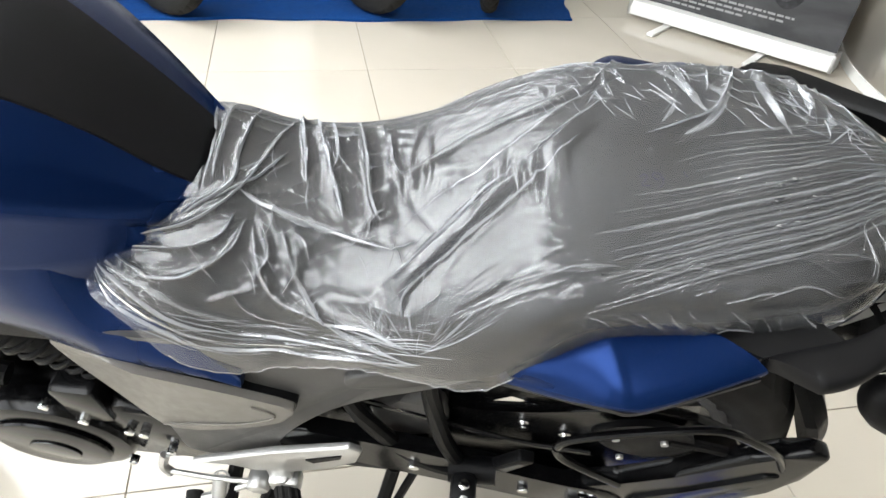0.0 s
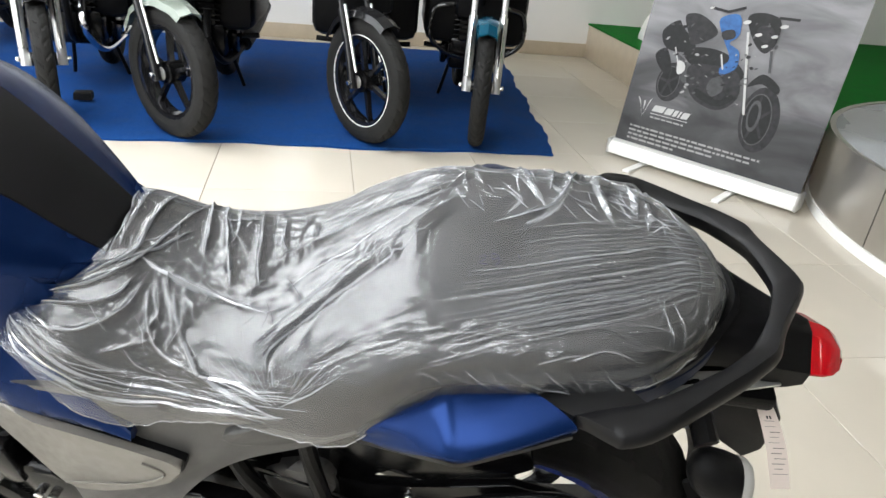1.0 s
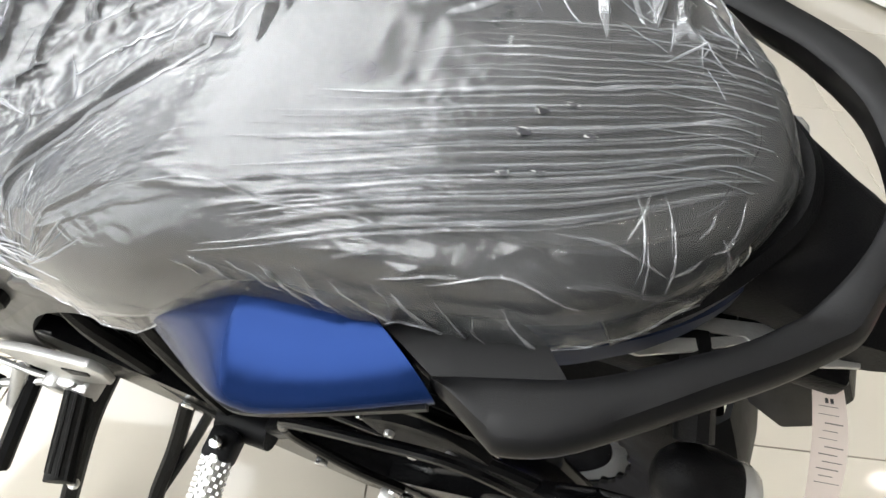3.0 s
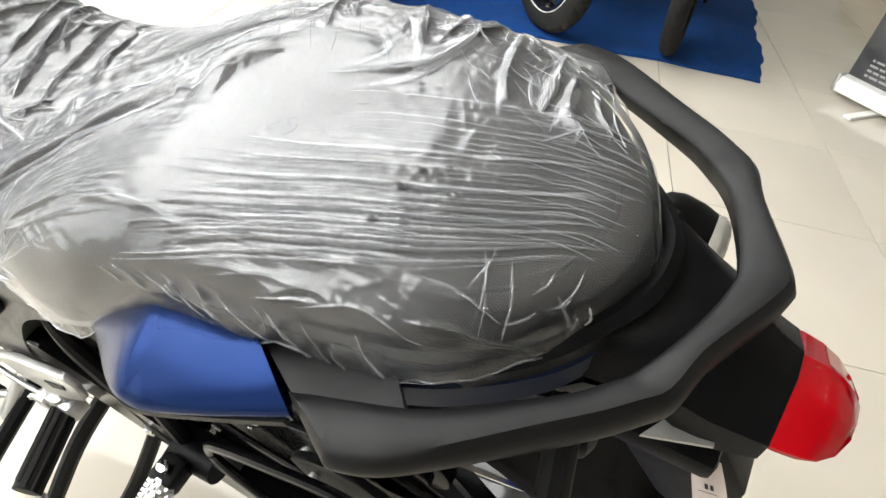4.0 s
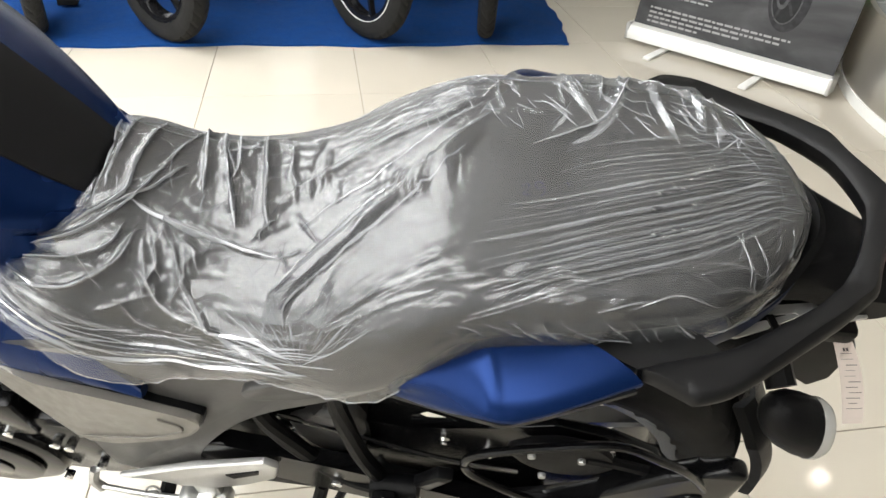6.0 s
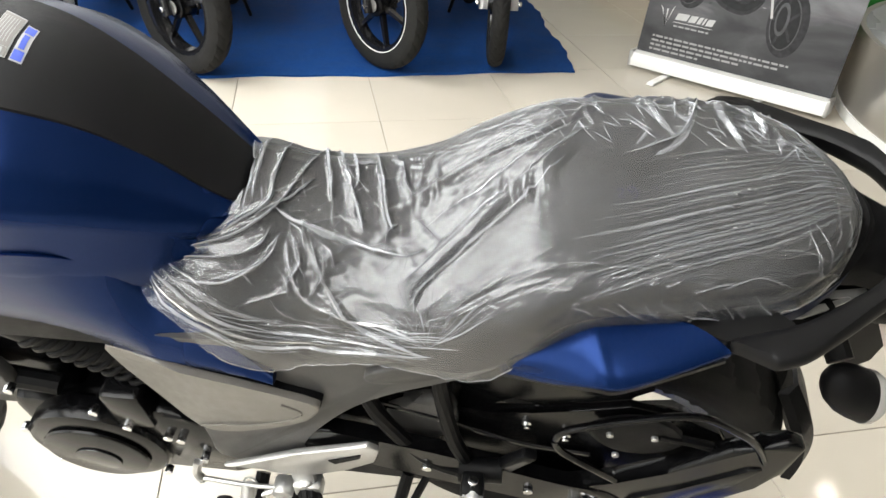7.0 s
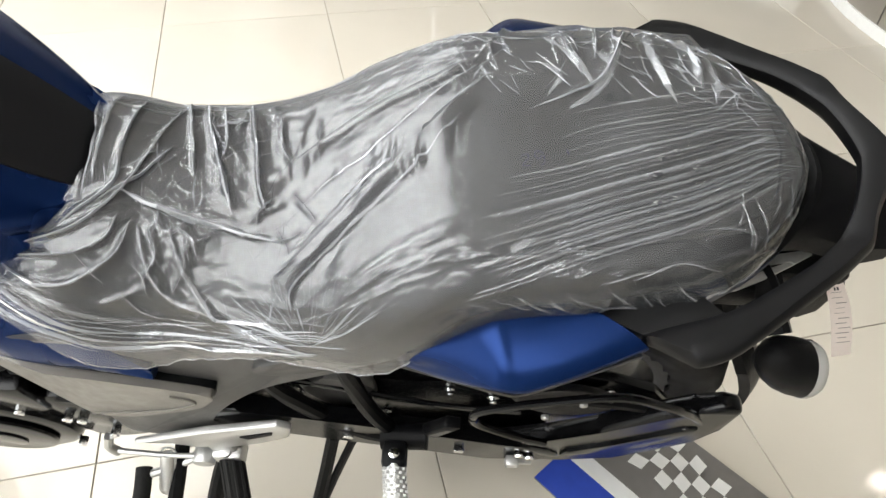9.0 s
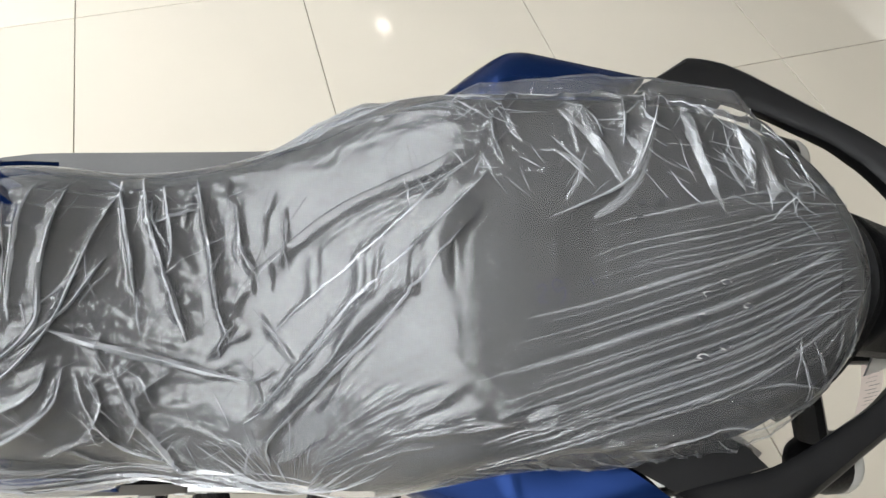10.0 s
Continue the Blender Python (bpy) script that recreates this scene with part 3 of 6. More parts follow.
for side in (1, -1):
    def put(name, bm, material, parent=bike, label="", sharp=35):
        return part(name, bm if side == 1 else mirror(bm), material, parent, label, sharp=sharp)

    # side cover under the seat, with its leg down to the footrest bracket
    out = smooth_outline([(-0.50, 0.722), (-0.40, 0.745), (-0.30, 0.752), (-0.18, 0.762), (-0.09, 0.796), (-0.055, 0.79), (-0.075, 0.752), (-0.125, 0.722), (-0.19, 0.686), (-0.24, 0.642),
                          (-0.283, 0.582), (-0.308, 0.532), (-0.322, 0.478), (-0.38, 0.462), (-0.436, 0.468), (-0.425, 0.545), (-0.49, 0.64)], 4)

    def curve_in(c):
        return Vector((c.x, c.y + 0.55 * max(0, c.z - 0.70) ** 1.0 * 0.25 + 0.35 * max(0, -0.42 - c.x) + 0.12 * max(0, c.x + 0.12), c.z))
    cover = put("side_cover", plate(out, -0.138, -0.095, 0.006, 2, curve_in), COVER, label="dark grey plastic side cover")
    groove = smooth_outline([(-0.215, 0.722), (-0.085, 0.768), (-0.075, 0.758), (-0.20, 0.704)], 4)
    put("cover_rib", plate(groove, -0.1415, -0.12, 0.003, 2, curve_in), COVER, cover)
    sil = smooth_outline([(-0.512, 0.680), (-0.452, 0.708), (-0.37, 0.690), (-0.285, 0.660), (-0.276, 0.645), (-0.292, 0.617), (-0.345, 0.585), (-0.412, 0.566), (-0.465, 0.618)], 4)
    mid = Vector((-0.395, 0, 0.638))
    put("panel_gap", plate([(mid.x + (x - mid.x) * 1.018, mid.z + (z - mid.z) * 1.03) for x, z in sil], -0.1392, -0.12, 0.001, 2, curve_in), BLACK, cover, "dark gap round the silver panel")
    put("intake_panel", plate(sil, -0.1475, -0.118, 0.003, 3, curve_in), SILVER, cover, "warm silver painted panel")
    rim_pts = [(-0.42, -0.1482, 0.580), (-0.345, -0.1482, 0.598), (-0.304, -0.1482, 0.622), (-0.296, -0.1482, 0.638), (-0.315, -0.1482, 0.652)]
    put("panel_bead", tube([curve_in(Vector(q)) for q in rim_pts], 0.0013, 6), SILVER, cover)
    SKIRT = [(-0.84, 0.0965, 0.812, 0.0915, 0.780, 0.086, 0.715), (-0.74, 0.1320, 0.842, 0.1235, 0.800, 0.106, 0.715), (-0.64, 0.1440, 0.862, 0.1365, 0.815, 0.112, 0.713), (-0.56, 0.1410, 0.867, 0.1365, 0.822, 0.117, 0.709), (-0.50, 0.1345, 0.865, 0.1315, 0.822, 0.1245, 0.706),
             (-0.462, 0.1190, 0.840, 0.1200, 0.806, 0.1325, 0.706), (-0.435, 0.1040, 0.790, 0.1180, 0.760, 0.1375, 0.707), (-0.40, 0.1160, 0.766, 0.1260, 0.742, 0.1405, 0.703), (-0.37, 0.1250, 0.742, 0.1320, 0.724, 0.1412, 0.697), (-0.34, 0.1330, 0.716, 0.1370, 0.706, 0.1415, 0.691), (-0.318, 0.1400, 0.699, 0.1410, 0.694, 0.1415, 0.6865)]
    rows = []
    for x, yt, zt, ym, zm, yb, zb in SKIRT:
        T, M, B = Vector((x, -yt, zt)), Vector((x, -ym, zm)), Vector((x, -yb, zb))
        bulge = Vector((0, -0.003, 0))
        rows.append([T + Vector((0, 0.02, 0.002)), T, T.lerp(M, 0.5), M, M.lerp(B, 0.33) + bulge, M.lerp(B, 0.66) + bulge, B + Vector((0, 0, 0.003)), B + Vector((0, 0.002, -0.0005)), B + Vector((0, 0.03, 0))])
    put("tank_skirt", loft([[Vector(q) for q in r] for r in zip(*[spline(c, 4) for c in zip(*rows)])]), BLUE, tank, "matte blue skirt below the tank", sharp=40)
    put("tank_shroud", loft([[Vector((x, -y, z)) for y, z in ((0.085, 0.76), (0.125, 0.742 + 0.012 * math.sin(i)), (0.128, 0.715), (0.115, 0.70 - 0.02 * i / 6), (0.085, 0.70))] for i, x in enumerate((-0.47, -0.52, -0.58, -0.64, -0.70, -0.78, -0.84))]), BLACK, tank)

    # blue tail panel
    PANEL = [(-0.092, 0.133, 0.764, -0.090, 0.1420, 0.757), (-0.066, 0.131, 0.788, -0.062, 0.1555, 0.776), (-0.042, 0.124, 0.8080, -0.032, 0.1700, 0.7975), (-0.022, 0.118, 0.8215, -0.010, 0.1785, 0.8110), (-0.010, 0.115, 0.8245, 0.004, 0.1800, 0.8135),
             (0.000, 0.113, 0.8260, 0.016, 0.1785, 0.8165), (0.020, 0.111, 0.8285, 0.048, 0.1690, 0.8260), (0.045, 0.1165, 0.8340, 0.0955, 0.1515, 0.8390)]
    rows = []
    for a, b, c, d, e, f in PANEL:
        I, O = Vector((a, -b, c)), Vector((d, -e, f))
        n = (O - I).normalized()
        rows.append([I + Vector((0, 0.02, -0.004)), I, I.lerp(O, 0.2) + Vector((0, 0, 0.0046)), I.lerp(O, 0.4) + Vector((0, 0, 0.0064)), I.lerp(O, 0.6) + Vector((0, 0, 0.0062)), I.lerp(O, 0.8) + Vector((0, 0, 0.0040)), O - n * 0.006 + Vector((0, 0, 0.0010)), O - n * 0.002 + Vector((0, 0, -0.0012)), O + Vector((0, 0, -0.004)), O + Vector((0, 0.001, -0.012)), I + Vector((0, 0.02, -0.03))])
    if side == -1:
        rows = [[q + Vector((0, 0, 0.026 - 0.012 * min(1, max(0, (r[1].x + 0.01) / 0.04)))) for q in r] for r in rows]
    tp = put("tail_panel", loft([[Vector(q) for q in r] for r in zip(*[spline(c, 4) for c in zip(*rows)])]), BLUE, label="matte blue tail side panel", sharp=75)
    put("panel_lip", sweep([(-0.090, -0.139, 0.749), (-0.060, -0.1525, 0.768), (-0.030, -0.1670, 0.7885), (-0.010, -0.1755, 0.801), (0.006, -0.1770, 0.803), (0.045, -0.1665, 0.814), (0.092, -0.151, 0.826)], [(-0.003, -0.003), (0.003, -0.0025), (0.0032, 0.003), (-0.003, 0.003)], smooth=5), GRAB, tp, "black lower lip")

    # turn signal on its stalk
    ts = put("turn_signal", loft([[Vector((0.208 + t * 0.047, -0.126 + r * 0.9 * math.cos(a), 0.764 - 0.022 * t + r * 1.12 * math.sin(a))) for a in [2 * math.pi * k / 20 for k in range(20)]]
                                  for t, r in ((0, 0.005), (0.05, 0.012), (0.18, 0.019), (0.4, 0.0245), (0.7, 0.0270), (0.97, 0.0270))]), BLACK, label="black turn signal with clear lens")
    put("lens", loft([[Vector((0.2535 + d, -0.126 + r * 0.9 * math.cos(a), 0.742 + r * 1.12 * math.sin(a))) for a in [2 * math.pi * k / 20 for k in range(20)]] for d, r in ((0, 0.0274), (0.005, 0.0274), (0.010, 0.0245), (0.0135, 0.017), (0.015, 0.006))]), CLEARLENS, ts, "clear lens")
    put("stalk", sweep([(0.205, -0.040, 0.785), (0.215, -0.07, 0.785), (0.224, -0.108, 0.772)], circle(0.010, 10, 1.0, 1.6)), BLACK, ts)

# grab rail: a flat-topped bar, outer and inner edge in plan, widening into a foot on either side
RAIL_OUT = [(0.0965, 0.1473), (0.111, 0.1562), (0.1225, 0.1632), (0.1300, 0.1658), (0.152, 0.1590), (0.178, 0.1420), (0.205, 0.1220), (0.232, 0.1020), (0.250, 0.0860), (0.2595, 0.0755), (0.2670, 0.0520), (0.2810, 0.0250), (0.2905, 0.0050)]
RAIL_IN = [(0.0895, 0.1428), (0.100, 0.1395), (0.112, 0.1365), (0.123, 0.1338), (0.150, 0.1265), (0.172, 0.1160), (0.195, 0.1020), (0.215, 0.0895), (0.228, 0.0780), (0.2360, 0.0700), (0.2480, 0.0500), (0.2580, 0.0260), (0.2635, 0.0050)]


def rail_ring(o, i, h=1.0):
    c = (o - i).normalized()
    c.z = 0
    wd = (o - i).length
    up = Vector((0, 0, 1)) * h
    return [o - up * 0.026 - c * 0.008, o - up * 0.020, o - up * 0.010 + c * 0.0005, o - c * 0.002 - up * 0.004, o - c * 0.006 + Vector((0, 0, 0.0005)), o.lerp(i, 0.5) + Vector((0, 0, 0.0012)), i + c * min(0.008, wd * 0.3), i + c * 0.003 - up * 0.0015,
            i + c * 0.0005 - up * 0.005, i - up * 0.018 + c * 0.003, i - up * 0.026 + c * 0.009]


def rail_bm():
    def z(x, drop):
        return 0.8255 - drop + 0.2 * x + 0.0030 * min(1, max(0, (x - 0.236) / 0.008))
    half_o, half_i = [Vector((x, -y, z(x - 0.024 * (x > 0.24), 0.0005) + 0.0048 * (x > 0.24))) for x, y in RAIL_OUT], [Vector((x, -y, z(x, 0.0))) for x, y in RAIL_IN]
    flip = lambda v: Vector((v.x, -v.y, v.z - 0.05 * v.y))
    outer, inner = half_o + [flip(v) for v in half_o[::-1]], half_i + [flip(v) for v in half_i[::-1]]
    return loft([rail_ring(a, b, 0.60 + 0.30 * min(1, max(0, (a.x - 0.13) / 0.09))) for a, b in zip(spline(outer, 3), spline(inner, 3))])


grab = part("grab_rail", rail_bm(), GRAB, bike, "satin black pillion grab rail looping behind the seat", sharp=42)
for side in (1, -1):
    # step line along the foot and the pad on its inner side
    foot = [(0.047, -0.1165), (0.0905, -0.1420), (0.120, -0.1360), (0.148, -0.1275), (0.136, -0.1140), (0.118, -0.1040), (0.06, -0.0980)]
    bm = bmesh.new()
    top = [bm.verts.new((x, y, 0.8215 + 0.2 * x)) for x, y in foot]
    low = [bm.verts.new((x, y + 0.004, 0.795 + 0.2 * x)) for x, y in foot]
    bm.faces.new(top)
    bm.faces.new(low[::-1])
    for i in range(len(foot)):
        j = (i + 1) % len(foot)
        bm.faces.new((top[i], low[i], low[j], top[j]))
    bmesh.ops.bevel(bm, geom=[e for e in bm.edges if e.calc_face_angle(0) > 0.3], offset=0.004, segments=3, affect="EDGES", profile=0.5)
    if side == -1:
        mirror(bm)
        bmesh.ops.translate(bm, verts=bm.verts, vec=(0, 0, 0.006))
    part("rail_foot", bm, GRAB, grab)

# tail cowl, seat base strip and lamp
def cowl_ring(x, w, z0, z1, top, lip=0.024, c=0.0):
    """A six-sided section with a narrow flat top and sloping shoulders."""
    return [Vector((x, y + c, z)) for y, z in ((-w, z0 + 0.010), (-w, z1 - lip), (-w * top, z1 - 0.0015), (-w * top * 0.8, z1), (w * top * 0.8, z1), (w * top, z1 - 0.0015), (w, z1 - lip), (w, z0 + 0.010), (w * 0.8, z0), (-w * 0.8, z0))]


cowl = part("tail_cowl", loft([cowl_ring(*r) for r in ((0.13, 0.080, 0.790, 0.832, 0.85, 0.010), (0.18, 0.062, 0.804, 0.842, 0.92, 0.010), (0.205, 0.055, 0.806, 0.850, 0.92, 0.012), (0.232, 0.052, 0.806, 0.856, 0.80, 0.016), (0.258, 0.050, 0.800, 0.853, 0.54, 0.022, -0.003), (0.28, 0.047, 0.786, 0.849, 0.38, 0.024, -0.006), (0.298, 0.0410, 0.787, 0.8445, 0.30, 0.024, -0.009), (0.311, 0.0385, 0.792, 0.8405, 0.26, 0.022, -0.010))]), BLACK, bike, "black plastic tail cowl")
part("cowl_rim", sweep([(0.160, -0.094, 0.838), (0.192, -0.072, 0.848), (0.217, -0.043, 0.856), (0.231, -0.016, 0.860), (0.231, 0.016, 0.860), (0.217, 0.043, 0.856), (0.192, 0.072, 0.848), (0.160, 0.094, 0.838)], [(-0.006, -0.012), (0.004, -0.012), (0.006, 0.004), (0.0, 0.008), (-0.006, 0.004)]), BLACK, cowl)
for side in (1, -1):
    bm = sweep([(0.060, -0.1190, 0.808), (0.095, -0.1130, 0.813), (0.14, -0.1010, 0.818), (0.167, -0.0880, 0.822), (0.184, -0.0775, 0.825), (0.203, -0.0610, 0.828), (0.216, -0.042, 0.832), (0.224, -0.022, 0.835)], [(-0.004, -0.017), (0.004, -0.016), (0.006, -0.004), (0.006, 0.010), (0.0, 0.018), (-0.006, 0.014)])
    part("seat_base_strip", bm if side == 1 else mirror(bm), NAVY, cowl, "dark blue strip under the seat")


LAMP = [cowl_ring(*r, -0.010) for r in ((0.303, 0.0375, 0.806, 0.8390, 0.26, 0.020), (0.314, 0.0380, 0.805, 0.8385, 0.26, 0.020), (0.325, 0.0365, 0.804, 0.8350, 0.30, 0.018), (0.335, 0.0325, 0.803, 0.8300, 0.35, 0.015), (0.343, 0.0250, 0.803, 0.8235, 0.45, 0.011), (0.3485, 0.0130, 0.804, 0.8175, 0.55, 0.005))]
lamp = part("tail_lamp", loft(LAMP), REDLENS, bike, "glossy red tail lamp", sharp=48)

# number plate bracket and rear flap below the lamp
flap = part("plate_bracket", plate([(0.235, 0.772), (0.30, 0.766), (0.330, 0.715), (0.332, 0.655), (0.318, 0.635), (0.285, 0.66), (0.245, 0.72)], -0.030, 0.030, 0.003), BLACK, bike, "black number plate bracket")
part("bracket_arm", box(0.19, 0.30, -0.052, 0.052, 0.755, 0.775, 0.005), BLACK, flap)
def flat_plate(poly, z0, z1):
    bm = bmesh.new()
    for z in (z0, z1):
        bm.faces.new([bm.verts.new((x, y, z)) for x, y in poly])
    bm.verts.ensure_lookup_table()
    k = len(poly)
    for i in range(k):
        bm.faces.new((bm.verts[i], bm.verts[(i + 1) % k], bm.verts[k + (i + 1) % k], bm.verts[k + i]))
    return bm


UNDER = part("under_tail_plate", merge(flat_plate([(0.168, -0.0835), (0.183, -0.0828), (0.209, -0.0712), (0.2365, -0.0562), (0.2330, -0.0535), (0.208, -0.0640), (0.184, -0.0720), (0.170, -0.0790)], 0.7975, 0.8000),
                                       flat_plate([(0.203, -0.0600), (0.215, -0.0495), (0.252, -0.0420), (0.2525, -0.0470), (0.2365, -0.0562), (0.2326, -0.0544), (0.220, -0.0570)], 0.7990, 0.8012), flat_plate([(0.2530, -0.0655), (0.2893, -0.0540), (0.2880, -0.0440), (0.266, -0.0440)], 0.8020, 0.8045)), ALLOY, bike, "bare alloy plate under the tail")
part("plate_bolt", disc((0.182, -0.0765, 0.8005), (0, 0, 1), 0.0045, 0.004, 8, 0.001), BLACK, UNDER)

# inner fender and battery box under the seat
part("inner_fender", merge(box(-0.04, 0.235, -0.078, 0.078, 0.752, 0.79, 0.012), box(-0.255, -0.05, -0.088, 0.088, 0.62, 0.79, 0.015), box(-0.06, -0.02, -0.085, 0.085, 0.66, 0.77, 0.008)), BLACK, bike, "black inner fender and battery box")
part("air_box", box(-0.43, -0.25, -0.095, 0.095, 0.54, 0.78, 0.02), BLACK, bike, "black air box")
part("shock_reservoir", plate(smooth_outline([(-0.215, 0.575), (-0.160, 0.612), (-0.132, 0.60), (-0.128, 0.530), (-0.181, 0.497)], 3), -0.108, -0.06, 0.012, 3), COVER, bike, "grey alloy bracket")


# ---- rear wheel ----
def tyre_profile(R, w):
    return [(R - 0.085, -w * 0.42), (R - 0.06, -w * 0.5), (R - 0.035, -w * 0.49), (R - 0.014, -w * 0.40), (R - 0.004, -w * 0.24), (R, -w * 0.08), (R, w * 0.08), (R - 0.004, w * 0.24), (R - 0.014, w * 0.40), (R - 0.035, w * 0.49), (R - 0.06, w * 0.5), (R - 0.085, w * 0.42)]


def tyre_ob(R, w, n=30):
    """The tyre turned in one piece, its tread grooves pressed in."""
    prof = tyre_profile(R, w)
    fine = []
    for (r0, y0), (r1, y1) in zip(prof, prof[1:]):
        for k in range(3):
            fine.append((r0 + (r1 - r0) * k / 3, y0 + (y1 - y0) * k / 3))
    fine.append(prof[-1])
    rings = []
    for i in range(n * 8):
        a = 2 * math.pi * i / (n * 8)
        ring = []
        for r, y in fine:
            s = abs(y) / w
            ph = (i / 8 + (0.5 if y > 0 else 0) + s * 1.6) % 1
            cut = 0.0042 if (ph < 0.2 and 0.06 < s < 0.43) or s < 0.016 else 0
            ring.append(Vector(((r - cut) * math.cos(a), y, (r - cut) * math.sin(a))))
        rings.append(ring)
    bm = loft(rings + [rings[0]], True, False)
    bmesh.ops.remove_doubles(bm, verts=bm.verts, dist=1e-6)
    return bm


TYRES = {}


def shared_tyre(R, w, parent):
    """One tyre mesh for every wheel of a size."""
    if (R, w) not in TYRES:
        TYRES[R, w] = part("tyre", tyre_ob(R, w), RUBBER, parent, "black rubber tyre with grooved tread", sharp=30)
        return TYRES[R, w]
    o = new("tyre", TYRES[R, w].data)
    o.parent = parent
    return o


def wheel(parent, R, w, rim_mat, spokes, hub_mat, m, stripe=None, disc_side=0):
    wh = new("wheel")
    wh.parent = parent
    wh.matrix_local = m
    shared_tyre(R, w, wh)
    Rr = R - 0.085
    rim = part("rim", revolve([(Rr + 0.008, -w * 0.40), (Rr + 0.012, -w * 0.36), (Rr - 0.012, -w * 0.28), (Rr - 0.018, 0), (Rr - 0.012, w * 0.28), (Rr + 0.012, w * 0.36), (Rr + 0.008, w * 0.40), (Rr - 0.022, w * 0.36), (Rr - 0.03, 0), (Rr - 0.022, -w * 0.36)], 56), rim_mat, wh)
    if stripe:
        for sg in (-1, 1):
            part("rim_stripe", revolve([(Rr + 0.0015, sg * (w * 0.425 + 0.001)), (Rr - 0.002, sg * (w * 0.425 + 0.001)), (Rr - 0.002, sg * (w * 0.40 - 0.002)), (Rr + 0.0015, sg * (w * 0.40 - 0.002))], 56), stripe, wh)
    hub = disc((0, -0.04, 0), (0, 1, 0), 0.052, 0.08, 24)
    part("hub", merge(hub, disc((0, -0.052, 0), (0, 1, 0), 0.030, 0.104, 20)), hub_mat, wh)
    for k in range(spokes):
        a = 2 * math.pi * k / spokes + 0.3
        d = Vector((math.cos(a), 0, math.sin(a)))
        e = Vector((-math.sin(a), 0, math.cos(a)))
        part("spoke", sweep([d * 0.04, d * (Rr * 0.5), d * (Rr - 0.018)], lambda t: [(p * (1.25 - 0.5 * t), q) for p, q in ((-0.009, -0.013), (0.009, -0.013), (0.009, 0.013), (-0.009, 0.013))], up=(0, 1, 0), smooth=2), rim_mat, wh)
    if disc_side:
        y = disc_side * 0.066
        part("brake_disc", revolve([(0.125, y - 0.0025), (0.132, y), (0.125, y + 0.0025), (0.088, y + 0.0025), (0.085, y), (0.088, y - 0.0025)], 44), CHROME, wh)
    return wh


wheel(bike, 0.312, 0.14, GLOSSBLACK, 5, ENGINE, Matrix.Translation((0.05, 0.045, 0.306)), None, 1)

# swingarm with chain case and the hugger it carries
part("swingarm", merge(plate(smooth_outline([(-0.36, 0.42), (-0.34, 0.45), (-0.15, 0.43), (0.0, 0.41), (0.075, 0.405), (0.085, 0.385), (0.06, 0.37), (-0.1, 0.385), (-0.33, 0.395)], 4), -0.114, -0.092, 0.008), plate(smooth_outline([(-0.36, 0.42), (-0.34, 0.45), (-0.15, 0.43), (0.0, 0.41), (0.075, 0.405), (0.085, 0.385), (0.06, 0.37), (-0.1, 0.385), (-0.33, 0.395)], 4), 0.092, 0.114, 0.008), box(-0.36, -0.29, -0.1, 0.1, 0.39, 0.44, 0.012)), BLACK, bike, "black box-section swingarm")
cc = part("chain_case", plate(smooth_outline([(-0.30, 0.570), (-0.15, 0.535), (0.0, 0.478), (0.07, 0.458), (0.095, 0.42), (0.029, 0.397), (-0.06, 0.425), (-0.153, 0.456), (-0.241, 0.488), (-0.31, 0.515)], 4), -0.137, -0.118, 0.006), ENGINE, bike, "satin black chain case")
for x, z in ((0.045, 0.437), (0.058, 0.429), (-0.03, 0.452), (-0.16, 0.497)):
    part("bolt", disc((x, -0.137, z), (0, -1, 0), 0.0065, 0.006, 8, 0.001), CHROME, cc)
part("adjuster", merge(box(0.030, 0.064, -0.143, -0.137, 0.400, 0.409, 0.001), box(0.030, 0.046, -0.150, -0.137, 0.410, 0.426, 0.002)), ALLOY, cc, "bare alloy chain adjuster")


hrings = []
for i in range(15):
    a = radians(2 + 36 * i / 14)
    c = Vector((0.046 + 0.334 * math.cos(a), 0.045, 0.308 + 0.334 * math.sin(a)))
    d = Vector((math.cos(a), 0, math.sin(a)))
    w = 0.078 if i < 12 else 0.078 - 0.012 * (i - 11)
    hrings.append([c + Vector((0, y, 0)) + d * r for y, r in ((-w, -0.018), (-w - 0.003, -0.005), (-w * 0.8, 0.010), (0, 0.014), (w * 0.8, 0.010), (w + 0.003, -0.005), (w, -0.018), (w - 0.004, -0.016), (w * 0.75, 0.004), (0, 0.008), (-w * 0.75, 0.004), (-w + 0.004, -0.016))])
hug = part("tyre_hugger", loft(hrings), BLACK, bike, "black plastic hugger round the rear tyre")
part("hugger_arm", plate([(-0.02, 0.405), (0.03, 0.397), (0.10, 0.388), (0.168, 0.415), (0.21, 0.465), (0.233, 0.514), (0.252, 0.560), (0.250, 0.630), (0.228, 0.640), (0.205, 0.622), (0.177, 0.606), (0.126, 0.534), (0.078, 0.482), (0.0, 0.455)], -0.134, -0.112, 0.008, 3), ENGINE, hug, "dark grey arm carrying the hugger")
part("arm_rib", plate([(0.095, 0.430), (0.150, 0.448), (0.205, 0.520), (0.222, 0.575), (0.205, 0.572), (0.150, 0.495), (0.10, 0.455)], -0.1375, -0.130, 0.003), ENGINE, hug)
part("hugger_stay", tube([(0.10, -0.118, 0.60), (0.16, -0.118, 0.585), (0.235, -0.118, 0.545)], 0.006, 8), BLACK, hug)

